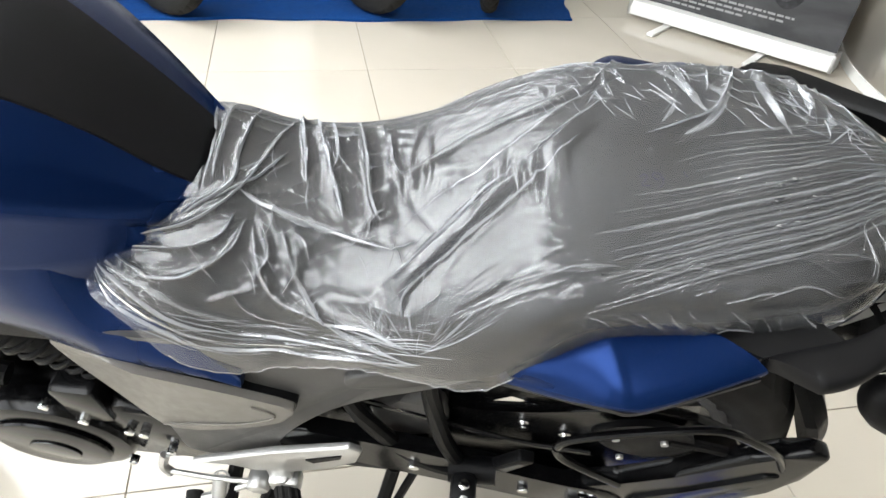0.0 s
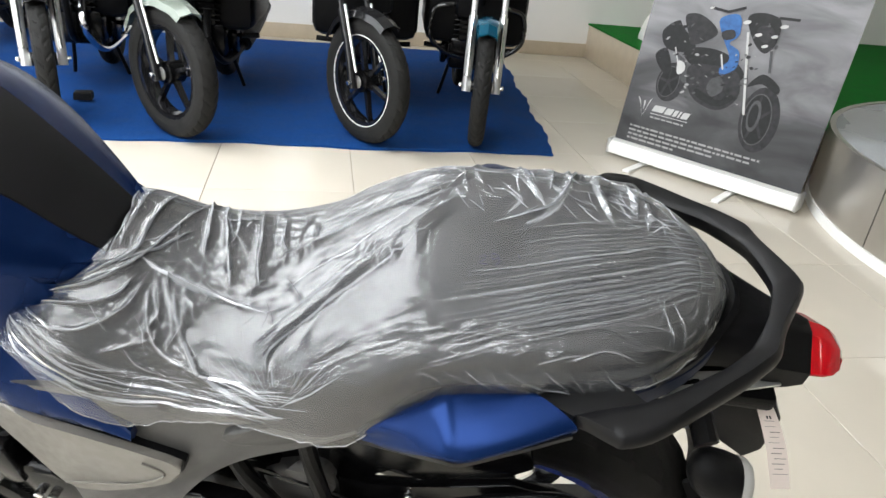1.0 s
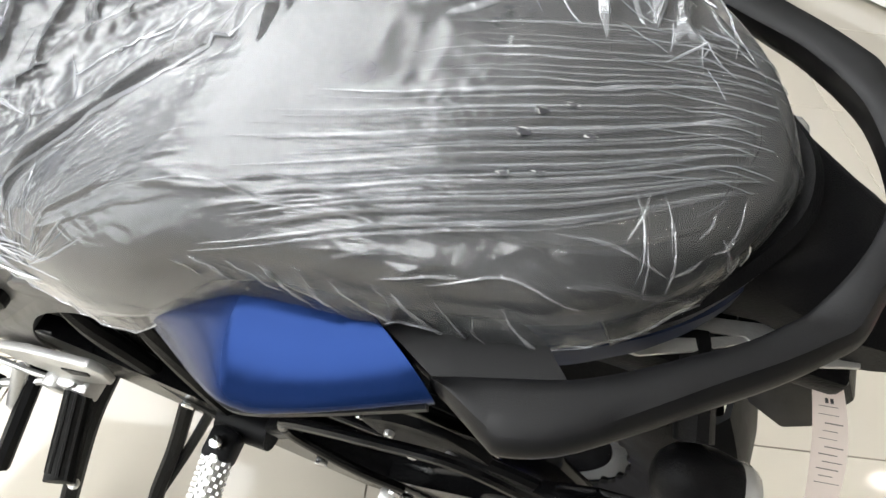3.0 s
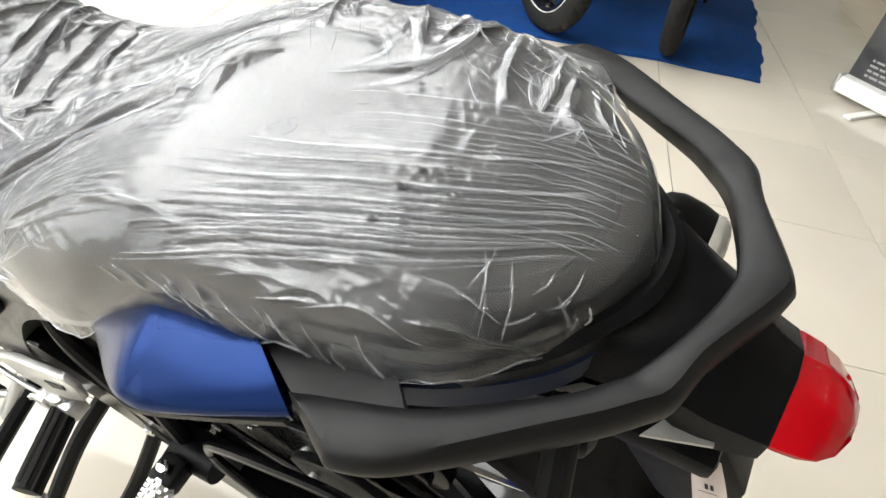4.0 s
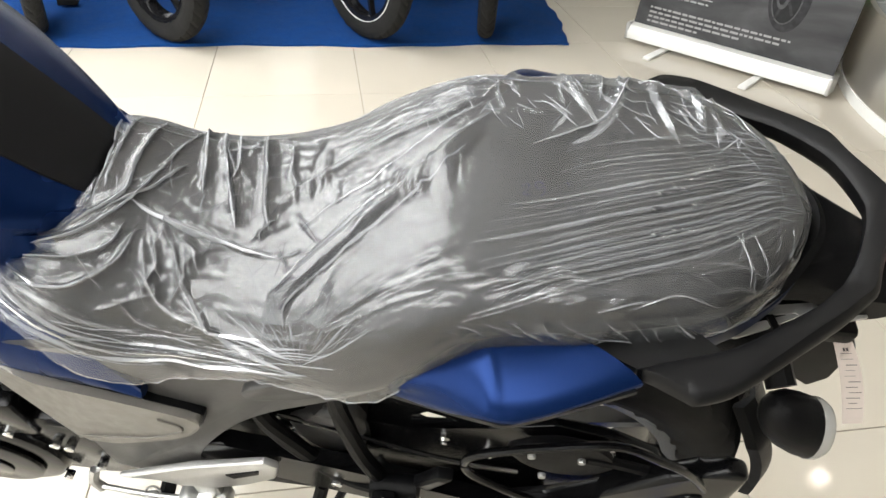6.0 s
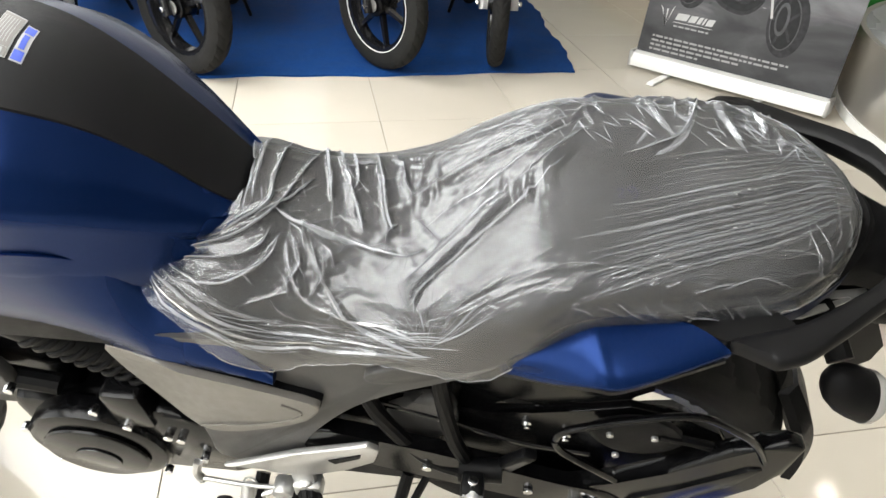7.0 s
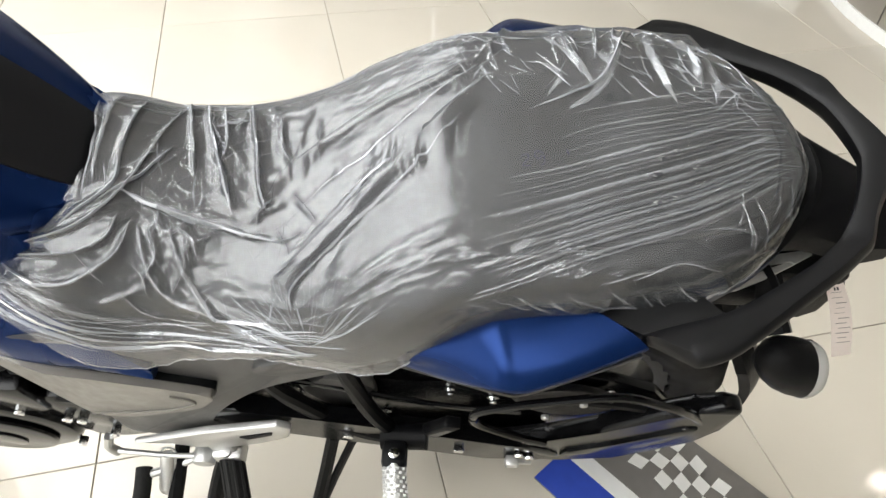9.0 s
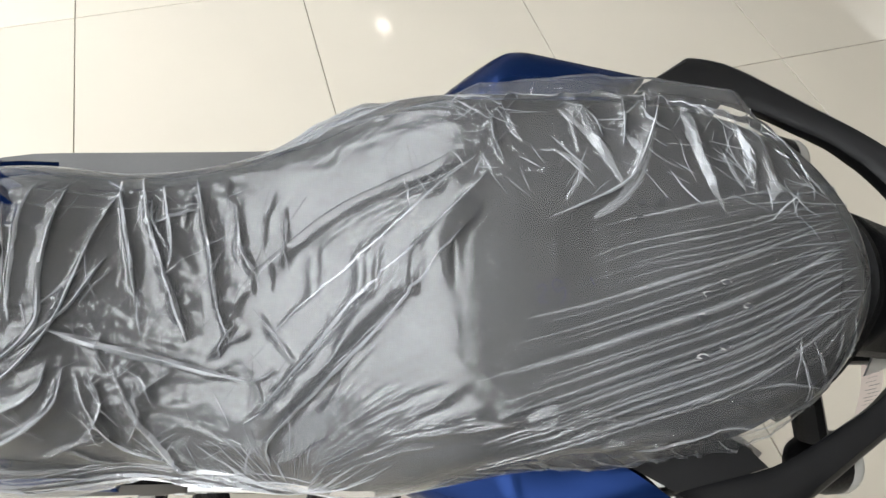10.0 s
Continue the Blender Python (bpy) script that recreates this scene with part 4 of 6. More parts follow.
part("inner_guard", merge(plate([(-0.30, 0.41), (0.05, 0.37), (0.20, 0.41), (0.215, 0.52), (0.18, 0.575), (0.13, 0.606), (0.112, 0.610), (0.066, 0.622), (0.0, 0.598), (-0.038, 0.584), (-0.09, 0.576), (-0.2, 0.60), (-0.3, 0.58)], -0.098, -0.086, 0.003),
                          plate([(-0.26, 0.58), (-0.096, 0.578), (-0.064, 0.614), (-0.034, 0.592), (0.062, 0.628), (0.086, 0.652), (0.06, 0.76), (-0.26, 0.76)], -0.092, -0.082, 0.003)), ENGINE, bike, "black inner guard between frame and wheel")
for x, z, r in ((-0.045, 0.560, 0.006), (0.005, 0.535, 0.007), (0.13, 0.575, 0.005), (-0.21, 0.545, 0.006), (-0.12, 0.465, 0.006)):
    part("frame_bolt", merge(disc((x, -0.098, z), (0, -1, 0), r * 1.1, 0.003, 14, 0.0008), disc((x, -0.101, z), (0, -1, 0), r * 0.65, 0.005, 6, 0.0008)), CHROME, bike)
part("brake_hose", tube([(-0.25, -0.105, 0.60), (-0.16, -0.108, 0.575), (-0.05, -0.106, 0.520), (0.04, -0.104, 0.500)], 0.0035, 8), GLOSSBLACK, bike, "thin black hose")
part("frame_rail", tube([(-0.28, -0.088, 0.70), (-0.12, -0.092, 0.735), (0.02, -0.090, 0.755), (0.16, -0.075, 0.775)], 0.011, 10), GLOSSBLACK, bike, "gloss black rear frame tube")
# guard bar beside the wheel, with its plate
gb = part("guard_bar", tube([(0.062, -0.148, 0.535), (0.030, -0.152, 0.572), (-0.012, -0.152, 0.612), (-0.022, -0.152, 0.642), (-0.008, -0.152, 0.668), (0.05, -0.152, 0.702), (0.105, -0.150, 0.716), (0.150, -0.148, 0.688), (0.186, -0.142, 0.648), (0.232, -0.126, 0.560)], 0.0042, 10), ENGINE, bike, "black tubular guard bar")
part("guard_plate", plate(smooth_outline([(0.02, 0.600), (0.05, 0.63), (0.09, 0.635), (0.12, 0.61), (0.13, 0.58), (0.10, 0.555), (0.06, 0.555)], 4), -0.120, -0.112, 0.002), BLACK, gb, "dark guard plate")
for x, z in ((0.062, 0.548), (0.045, 0.60), (0.095, 0.60)):
    part("bolt", disc((x, -0.120, z), (0, -1, 0), 0.0042, 0.005, 8, 0.001), ALLOY, gb)

# pillion footrest and its struts
pb = part("pillion_bracket", merge(tube([(-0.240, -0.112, 0.672), (-0.219, -0.125, 0.612), (-0.189, -0.127, 0.544), (-0.152, -0.130, 0.495), (-0.112, -0.134, 0.482)], 0.0095), tube([(-0.152, -0.112, 0.720), (-0.144, -0.122, 0.643), (-0.129, -0.128, 0.560), (-0.104, -0.134, 0.495)], 0.0095), tube([(-0.120, -0.140, 0.505), (-0.096, -0.140, 0.507), (-0.068, -0.140, 0.510)], 0.0155, 14), plate([(-0.075, 0.522), (-0.048, 0.560), (-0.030, 0.556), (-0.058, 0.510)], -0.142, -0.128, 0.003)), BLACK, bike, "black tubular pillion footrest bracket")
part("bracket_slot", plate([(-0.066, 0.526), (-0.046, 0.550), (-0.040, 0.548), (-0.057, 0.522)], -0.1428, -0.1415, 0), COVER, pb)
pp = part("pillion_peg", tube([(-0.103, -0.168, 0.518), (-0.099, -0.205, 0.514), (-0.094, -0.255, 0.510)], 0.0125, 14), ALLOY, pb, "knurled bare alloy pillion peg")
for k in range(16):
    for q in range(10):
        a = 2 * math.pi * (q + 0.5 * (k % 2)) / 10
        c = Vector((-0.1022 + 0.0088 * k / 16, -0.180 - 0.0046 * k, 0.5172 - 0.007 * k / 16)) + Vector((math.cos(a), 0, math.sin(a))) * 0.0125
        part("knurl", box(c.x - 0.0017, c.x + 0.0017, c.y - 0.0015, c.y + 0.0015, c.z - 0.0014, c.z + 0.0014), ALLOY, pp)
part("peg_clevis", merge(box(-0.117, -0.089, -0.180, -0.150, 0.502, 0.530, 0.006)), BLACK, pb)
part("peg_pin", disc((-0.103, -0.166, 0.533), (0, 0, 1), 0.006, 0.006, 12, 0.001), CHROME, pb)

# rider's footrest plate, peg and gear lever
rp = part("footrest_plate", merge(plate([(-0.422, 0.462), (-0.317, 0.527), (-0.228, 0.571), (-0.214, 0.560), (-0.222, 0.525), (-0.262, 0.492), (-0.30, 0.466), (-0.345, 0.458), (-0.37, 0.474)], -0.152, -0.143, 0.003), box(-0.335, -0.305, -0.150, -0.140, 0.425, 0.475, 0.003)), ALLOY, bike, "bare alloy footrest plate")
part("plate_slot", plate([(-0.278, 0.522), (-0.236, 0.548), (-0.238, 0.538), (-0.270, 0.514)], -0.1535, -0.1515, 0), BLACK, rp)
rg = part("rider_peg", tube([(-0.316, -0.150, 0.413), (-0.302, -0.19, 0.411), (-0.284, -0.242, 0.409)], 0.0145, 14), RUBBER, rp, "black ribbed rubber rider peg")
for k in range(10):
    a = 2 * math.pi * k / 10
    o = Vector((math.cos(a) * 0.0145, 0, math.sin(a) * 0.0145))
    part("rib", tube([Vector((-0.313, -0.158, 0.413)) + o, Vector((-0.285, -0.238, 0.409)) + o], 0.0022, 5, 1), RUBBER, rg)
part("peg_clevis", merge(box(-0.335, -0.298, -0.158, -0.134, 0.400, 0.432, 0.004), disc((-0.318, -0.150, 0.432), (0, 0, 1), 0.008, 0.006, 14, 0.001)), ALLOY, rp)
part("peg_feeler", merge(tube([(-0.284, -0.236, 0.40), (-0.284, -0.238, 0.385)], 0.004, 8, 1), disc((-0.284, -0.238, 0.383), (0, 0, -1), 0.006, 0.007, 10, 0.002)), ALLOY, rp)
gl = part("gear_lever", merge(tube([(-0.345, -0.150, 0.405), (-0.40, -0.152, 0.407), (-0.462, -0.150, 0.412)], 0.0036, 8), tube([(-0.462, -0.150, 0.405), (-0.466, -0.148, 0.425), (-0.462, -0.140, 0.442)], 0.006, 8), tube([(-0.352, -0.145, 0.395), (-0.395, -0.162, 0.388), (-0.43, -0.175, 0.385)], 0.0055, 8), disc((-0.352, -0.135, 0.402), (0, -1, 0), 0.014, 0.026, 16)), ALLOY, bike, "bare alloy gear lever")
part("toe_rubber", tube([(-0.432, -0.165, 0.386), (-0.428, -0.19, 0.386), (-0.426, -0.212, 0.386)], 0.0105, 12), RUBBER, gl, "black toe rubber")
ss = part("side_stand", merge(tube([(-0.345, -0.10, 0.33), (-0.37, -0.17, 0.265), (-0.405, -0.27, 0.14), (-0.415, -0.305, 0.105)], 0.012, 10), box(-0.45, -0.385, -0.335, -0.285, 0.094, 0.104, 0.003)), BLACK, bike, "black side stand, swung out to the floor")
sc = part("stand_spring", tube([(-0.398, -0.150, 0.405), (-0.400, -0.168, 0.388), (-0.402, -0.186, 0.372)], 0.009, 12), ALLOY, ss, "coiled steel spring")
for k in range(9):
    o = part("coil", revolve([(0.0095 + 0.0016 * math.cos(b), 0.0016 * math.sin(b)) for b in [2 * math.pi * q / 6 for q in range(6)]], 14), ALLOY, sc)
    o.matrix_local = Matrix.Translation((-0.398 - 0.004 * k / 8, -0.150 - 0.036 * k / 8, 0.405 - 0.033 * k / 8)) @ Matrix.Rotation(radians(-42), 4, "X")
part("stand_leg", tube([(-0.385, -0.13, 0.40), (-0.39, -0.19, 0.37), (-0.398, -0.25, 0.335)], 0.010, 8), BLACK, ss)
# centre stand, folded
part("centre_stand", merge(tube([(-0.185, -0.128, 0.445), (-0.200, -0.170, 0.385), (-0.215, -0.215, 0.335), (-0.222, -0.245, 0.29)], 0.0085, 8), tube([(-0.160, -0.128, 0.44), (-0.190, -0.170, 0.375), (-0.213, -0.212, 0.333)], 0.0055, 8), tube([(-0.20, -0.11, 0.44), (-0.15, -0.11, 0.44)], 0.012, 8, 1)), BLACK, bike, "black centre stand tang")

# engine on the left side
eng = part("engine", merge(box(-0.72, -0.42, -0.105, 0.10, 0.30, 0.50, 0.025), box(-0.80, -0.62, -0.08, 0.08, 0.42, 0.68, 0.02), box(-0.50, -0.40, -0.11, 0.09, 0.40, 0.545, 0.02)), ENGINE, bike, "black engine block")
part("crank_cover", merge(disc((-0.595, -0.10, 0.445), (0, -1, 0), 0.092, 0.038, 36, 0.012), disc((-0.595, -0.138, 0.445), (0, -1, 0), 0.068, 0.008, 36, 0.004)), ENGINE, eng, "round black crankcase cover")
part("cover_badge", disc((-0.595, -0.146, 0.437), (0, -1, 0), 0.030, 0.003, 28, 0.001), GLOSSBLACK, eng)
part("sprocket_cover", plate(smooth_outline([(-0.52, 0.545), (-0.44, 0.535), (-0.40, 0.48), (-0.42, 0.41), (-0.50, 0.40)], 4), -0.128, -0.09, 0.01), ENGINE, eng, "black sprocket cover")
part("reed_box", box(-0.545, -0.495, -0.135, -0.09, 0.52, 0.60, 0.008), ENGINE, eng)
for x, z in ((-0.675, 0.49), (-0.53, 0.525), (-0.665, 0.395), (-0.52, 0.385), (-0.485, 0.505), (-0.470, 0.50), (-0.455, 0.442), (-0.56, 0.56), (-0.645, 0.60)):
    part("bolt", disc((x, -0.128, z), (0, -1, 0), 0.0058, 0.012, 8, 0.001), CHROME, eng)
for k in range(9):
    part("hose_rib", revolve([(0.026 + 0.004 * math.cos(b), 0.004 * math.sin(b)) for b in [2 * math.pi * q / 8 for q in range(8)]], 20), BLACK, eng).matrix_local = Matrix.Translation((-0.60 + 0.0125 * k, -0.088, 0.672 - 0.0085 * k)) @ Matrix.Rotation(radians(60), 4, "Y") @ Matrix.Rotation(radians(90), 4, "Z")
part("intake_hose", tube([(-0.64, -0.085, 0.69), (-0.58, -0.088, 0.66), (-0.48, -0.085, 0.60)], 0.025, 14), BLACK, eng, "ribbed black intake hose")
part("down_tube", tube([(-0.86, -0.06, 0.62), (-0.74, -0.10, 0.585), (-0.62, -0.10, 0.55)], 0.014, 10), BLACK, eng, "black frame tube")
part("horn", disc((-0.70, -0.09, 0.575), (-0.3, -1, 0.1), 0.042, 0.02, 28, 0.006), COVER, eng, "dark grey horn disc")
part("exhaust", merge(tube([(-0.72, 0.10, 0.36), (-0.4, 0.13, 0.30), (-0.1, 0.15, 0.32)], 0.022), tube([(-0.1, 0.155, 0.32), (0.05, 0.165, 0.37), (0.2, 0.17, 0.42)], 0.05, 16)), BLACK, bike, "black exhaust")

# front end under the handlebar
part("fork", merge(*[tube([(-1.00, s * 0.085, 0.92), (-1.09, s * 0.085, 0.62), (-1.19, s * 0.085, 0.30)], 0.022, 12, 1) for s in (-1, 1)], box(-1.02, -0.90, -0.11, 0.11, 0.90, 0.95, 0.01), tube([(-0.80, 0, 0.80), (-0.96, 0, 0.92)], 0.035, 12, 1)), BLACK, bike, "black telescopic fork")
wheel(bike, 0.295, 0.10, GLOSSBLACK, 5, ENGINE, Matrix.Translation((-1.20, 0, 0.295)), None, -1)

# paper tag tied under the tail, and its tie
tag = holder("paper_tag", BIKE, "pinkish white paper tag hanging from a red tie under the tail", "paper tag")


def tag_point(t, w, lift=0.0):
    """On the hanging tag: t down its length, w across, -1 to 1."""
    along_tag = Vector((0.296, -0.036, 0.752)).lerp(Vector((0.333, -0.086, 0.676)), t)
    across = Vector((0.0098, 0.0030, -0.0028))
    out = Vector((-0.55, 0.30, -0.45)) * -1.2
    return along_tag + across * w * (0.92 + 0.08 * min(1, t * 6)) + out * (0.004 * math.sin(t * 3.4) + 0.0022 * w * math.sin(t * 2.5) + lift)


def tag_patch(t0, t1, w0, w1, lift, n=8):
    return loft([[tag_point(t0 + (t1 - t0) * i / n, w0 + (w1 - w0) * j / 4, lift) for j in range(5)] for i in range(n + 1)], False, False)


tg = part("tag", tag_patch(0, 1, -1, 1, 0), PAPER, tag)
part("tag_back", tag_patch(0, 1, -1, 1, -0.0005), PAPER, tag)
rt = random.Random(4)
for k in range(11):
    t = 0.22 + 0.06 * k
    part("printed_bar", tag_patch(t, t + rt.uniform(0.004, 0.010), rt.uniform(-0.75, -0.3), rt.uniform(0.2, 0.8), 0.0006, 2), GREYPRINT, tg)
for w in (-0.22, 0.10):
    part("printed_dot", tag_patch(0.165, 0.20, w - 0.10, w + 0.10, 0.0006, 2), INK, tg)
part("tie", tube([(0.283, -0.030, 0.775), (0.287, -0.040, 0.762), (0.294, -0.036, 0.757), (0.297, -0.0375, 0.749)], 0.0020, 6), RED, tag, "thin red tie")


# ---- clear film over the seat ----
def value_noise(x, y, seed):
    g = np.random.RandomState(seed).rand(64, 64)
    xi, yi = np.floor(x).astype(int), np.floor(y).astype(int)
    fx, fy = x - xi, y - yi
    fx, fy = fx * fx * (3 - 2 * fx), fy * fy * (3 - 2 * fy)
    a, b, c, d = g[xi % 64, yi % 64], g[(xi + 1) % 64, yi % 64], g[xi % 64, (yi + 1) % 64], g[(xi + 1) % 64, (yi + 1) % 64]
    return (a * (1 - fx) + b * fx) * (1 - fy) + (c * (1 - fx) + d * fx) * fy


def along(x, a, pts):
    """Distance of every point from a polyline, how far along it lies (0 to 1) and on which side."""
    best, where, side = np.full(x.shape, 9.0), np.zeros(x.shape), np.zeros(x.shape)
    k = len(pts) - 1
    for i, ((x0, y0), (x1, y1)) in enumerate(zip(pts, pts[1:])):
        dx, dy = x1 - x0, y1 - y0
        t = np.clip(((x - x0) * dx + (a - y0) * dy) / (dx * dx + dy * dy + 1e-12), 0, 1)
        d = np.hypot(x - x0 - t * dx, a - y0 - t * dy)
        near = d < best
        best, where = np.where(near, d, best), np.where(near, (i + t) / k, where)
        side = np.where(near, np.sign(dx * (a - y0) - dy * (x - x0)), side)
    return best, where, side


def curve2(pts, n=6):
    return [(p.x, p.y) for p in spline([(*q, 0) for q in pts], n)]


def press(h, x, a, kind, amp, wide, pts, ends=5.0):
    """Adds one fold to the height of the film: a rounded tube, or a pleat steeper on one side."""
    c = curve2(pts)
    reach = 5 * wide
    xs, ys = [q[0] for q in c], [q[1] for q in c]
    on = np.nonzero((x > min(xs) - reach) & (x < max(xs) + reach) & (a > min(ys) - reach) & (a < max(ys) + reach))
    if not len(on[0]):
        return
    d, t, side = along(x[on], a[on], c)
    taper = np.clip(np.minimum(t, 1 - t) * ends, 0, 1) ** 0.8
    if kind == "tube":
        h[on] += amp * taper * np.sqrt(np.clip(1 - (d / wide) ** 2, 0, 1)) - 0.25 * amp * taper * np.exp(-((d - 1.15 * wide) / (0.25 * wide)) ** 2)
    else:
        h[on] += amp * taper * np.exp(-d / (wide * np.where(side * kind > 0, 1.7, 0.55)))


# folds by region: (kind: "tube" or the steep side, height, width, points as x and way across)
RISER_FOLDS = [
    ("tube", 0.0075, 0.0085, [(-0.186, -0.122), (-0.158, -0.094), (-0.113, -0.047), (-0.073, -0.011), (-0.036, 0.031)]),
    (-1, 0.0050, 0.0040, [(-0.182, -0.104), (-0.148, -0.067), (-0.108, -0.024), (-0.064, 0.011), (-0.028, 0.051)]),
    (1, 0.0045, 0.0036, [(-0.172, -0.152), (-0.167, -0.121), (-0.118, -0.071), (-0.082, -0.034), (-0.045, 0.011)]),
    (-1, 0.0050, 0.0042, [(-0.172, -0.044), (-0.141, -0.021), (-0.087, 0.018), (-0.036, 0.062)]),
    ("tube", 0.0050, 0.0060, [(-0.212, -0.026), (-0.180, 0.002), (-0.131, 0.033), (-0.065, 0.054), (-0.036, 0.068)]),
    (1, 0.0032, 0.0030, [(-0.160, -0.010), (-0.115, 0.020), (-0.060, 0.040)]),
]
HOLLOW_FOLDS = [
    ("tube", 0.0040, 0.0034, [(-0.320, -0.041), (-0.283, -0.052), (-0.246, -0.061), (-0.188, -0.078)]),
    (1, 0.0060, 0.0026, [(-0.296, 0.099), (-0.279, 0.029), (-0.269, -0.014)]),
    (-1, 0.0065, 0.0030, [(-0.283, 0.109), (-0.261, 0.028), (-0.242, -0.018), (-0.232, -0.047)]),
    (1, 0.0065, 0.0030, [(-0.239, 0.094), (-0.222, 0.022), (-0.212, -0.021), (-0.202, -0.046)]),
    (1, 0.0040, 0.0024, [(-0.264, 0.091), (-0.249, 0.028), (-0.250, 0.006)]),
    (-1, 0.0040, 0.0024, [(-0.205, 0.060), (-0.198, 0.020), (-0.185, 0.000)]),
    (1, 0.0050, 0.0030, [(-0.361, 0.074), (-0.347, 0.000), (-0.345, -0.056)]),
    (1, 0.0048, 0.0030, [(-0.346, 0.084), (-0.343, 0.023), (-0.340, -0.036)]),
    (-1, 0.0048, 0.0028, [(-0.326, 0.080), (-0.328, 0.006), (-0.328, -0.041), (-0.360, -0.086)]),
]
TANK_FOLDS = [
    (1, 0.0042, 0.0026, [(-0.289, 0.081), (-0.303, 0.025), (-0.316, -0.030)]),
    (-1, 0.0040, 0.0024, [(-0.291, 0.014), (-0.308, -0.019), (-0.335, -0.058)]),
    (1, 0.0045, 0.0028, [(-0.400, -0.110), (-0.350, -0.086), (-0.322, -0.045), (-0.308, 0.000)]),
    (1, 0.0042, 0.0026, [(-0.410, -0.120), (-0.357, -0.110), (-0.327, -0.088), (-0.319, -0.063)]),
    (-1, 0.0042, 0.0026, [(-0.390, -0.140), (-0.351, -0.130), (-0.318, -0.098), (-0.310, -0.067)]),
    (1, 0.0040, 0.0026, [(-0.296, -0.068), (-0.287, -0.096), (-0.299, -0.126)]),
    (1, 0.0040, 0.0026, [(-0.268, -0.078), (-0.262, -0.104), (-0.272, -0.130)]),
]
FLANK_FOLDS = [
    (1, 0.0045, 0.0034, [(-0.430, -0.130), (-0.368, -0.160), (-0.290, -0.173), (-0.225, -0.187), (-0.155, -0.217)]),
    (-1, 0.0040, 0.0034, [(-0.430, -0.140), (-0.380, -0.190), (-0.302, -0.205), (-0.208, -0.208), (-0.157, -0.216)]),
    (1, 0.0040, 0.0030, [(-0.303, -0.072), (-0.295, -0.104), (-0.275, -0.136), (-0.221, -0.158), (-0.170, -0.189)]),
    (-1, 0.0042, 0.0030, [(-0.281, -0.066), (-0.262, -0.110), (-0.234, -0.153), (-0.202, -0.181), (-0.162, -0.214)]),
    (1, 0.0030, 0.0026, [(-0.250, -0.150), (-0.200, -0.164), (-0.165, -0.190)]),
    (-1, 0.0022, 0.0026, [(-0.138, -0.178), (-0.131, -0.147), (-0.077, -0.112), (-0.039, -0.086)]),
    (1, 0.0016, 0.0024, [(-0.110, -0.136), (-0.076, -0.106), (-0.042, -0.090)]),
    (-1, 0.0018, 0.0026, [(-0.165, -0.151), (-0.115, -0.115), (-0.040, -0.077)]),
]
SHOULDER_FOLDS = [
    (1, 0.0022, 0.0030, [(-0.034, 0.049), (-0.005, 0.052), (0.026, 0.051)]),
    (-1, 0.0045, 0.0028, [(0.092, 0.120), (0.073, 0.061), (0.056, 0.037), (0.007, 0.016)]),
    (1, 0.0040, 0.0026, [(0.024, 0.126), (0.041, 0.079), (0.049, 0.058)]),
    (1, 0.0042, 0.0028, [(0.100, 0.112), (0.111, 0.055), (0.120, 0.036)]),
    (-1, 0.0048, 0.0036, [(0.145, 0.085), (0.155, 0.042), (0.176, 0.028)]),
    (1, 0.0036, 0.0026, [(0.130, 0.106), (0.137, 0.062), (0.141, 0.050)]),
    (1, 0.0020, 0.0030, [(-0.030, 0.000), (0.026, 0.006), (0.074, 0.005)]),
    (-1, 0.0018, 0.0030, [(-0.033, -0.016), (0.007, -0.002), (0.062, 0.018)]),
    (1, 0.0034, 0.0026, [(-0.006, 0.132), (-0.022, 0.095), (-0.040, 0.061)]),
    (1, 0.0028, 0.0026, [(-0.160, 0.140), (-0.110, 0.120), (-0.050, 0.100)]),
]


# broad flattened folds over the far shoulder, their bright reflections put in as milkier film: half width, points
SHOULDER_BANDS = [
    (0.0036, [(0.020, 0.096), (0.046, 0.063), (0.059, 0.034)]),
    (0.0030, [(0.059, 0.077), (0.068, 0.065), (0.074, 0.047)]),
    (0.0036, [(0.100, 0.090), (0.107, 0.059), (0.120, 0.021)]),
    (0.0022, [(0.123, 0.061), (0.129, 0.046), (0.135, 0.035)]),
    (0.0036, [(0.152, 0.062), (0.153, 0.044), (0.151, 0.029)]),
    (0.0014, [(0.135, 0.068), (0.138, 0.049), (0.134, 0.041)]),
]


FILM_LOW = [(-0.46, 0.786), (-0.437, 0.784), (-0.41, 0.773), (-0.37, 0.749), (-0.325, 0.714), (-0.27, 0.719), (-0.2, 0.738), (-0.14, 0.743), (-0.095, 0.752), (-0.060, 0.788), (-0.037, 0.810), (0.0, 0.824), (0.05, 0.836), (0.1, 0.842), (0.16, 0.847), (0.2, 0.852), (0.2265, 0.850)]


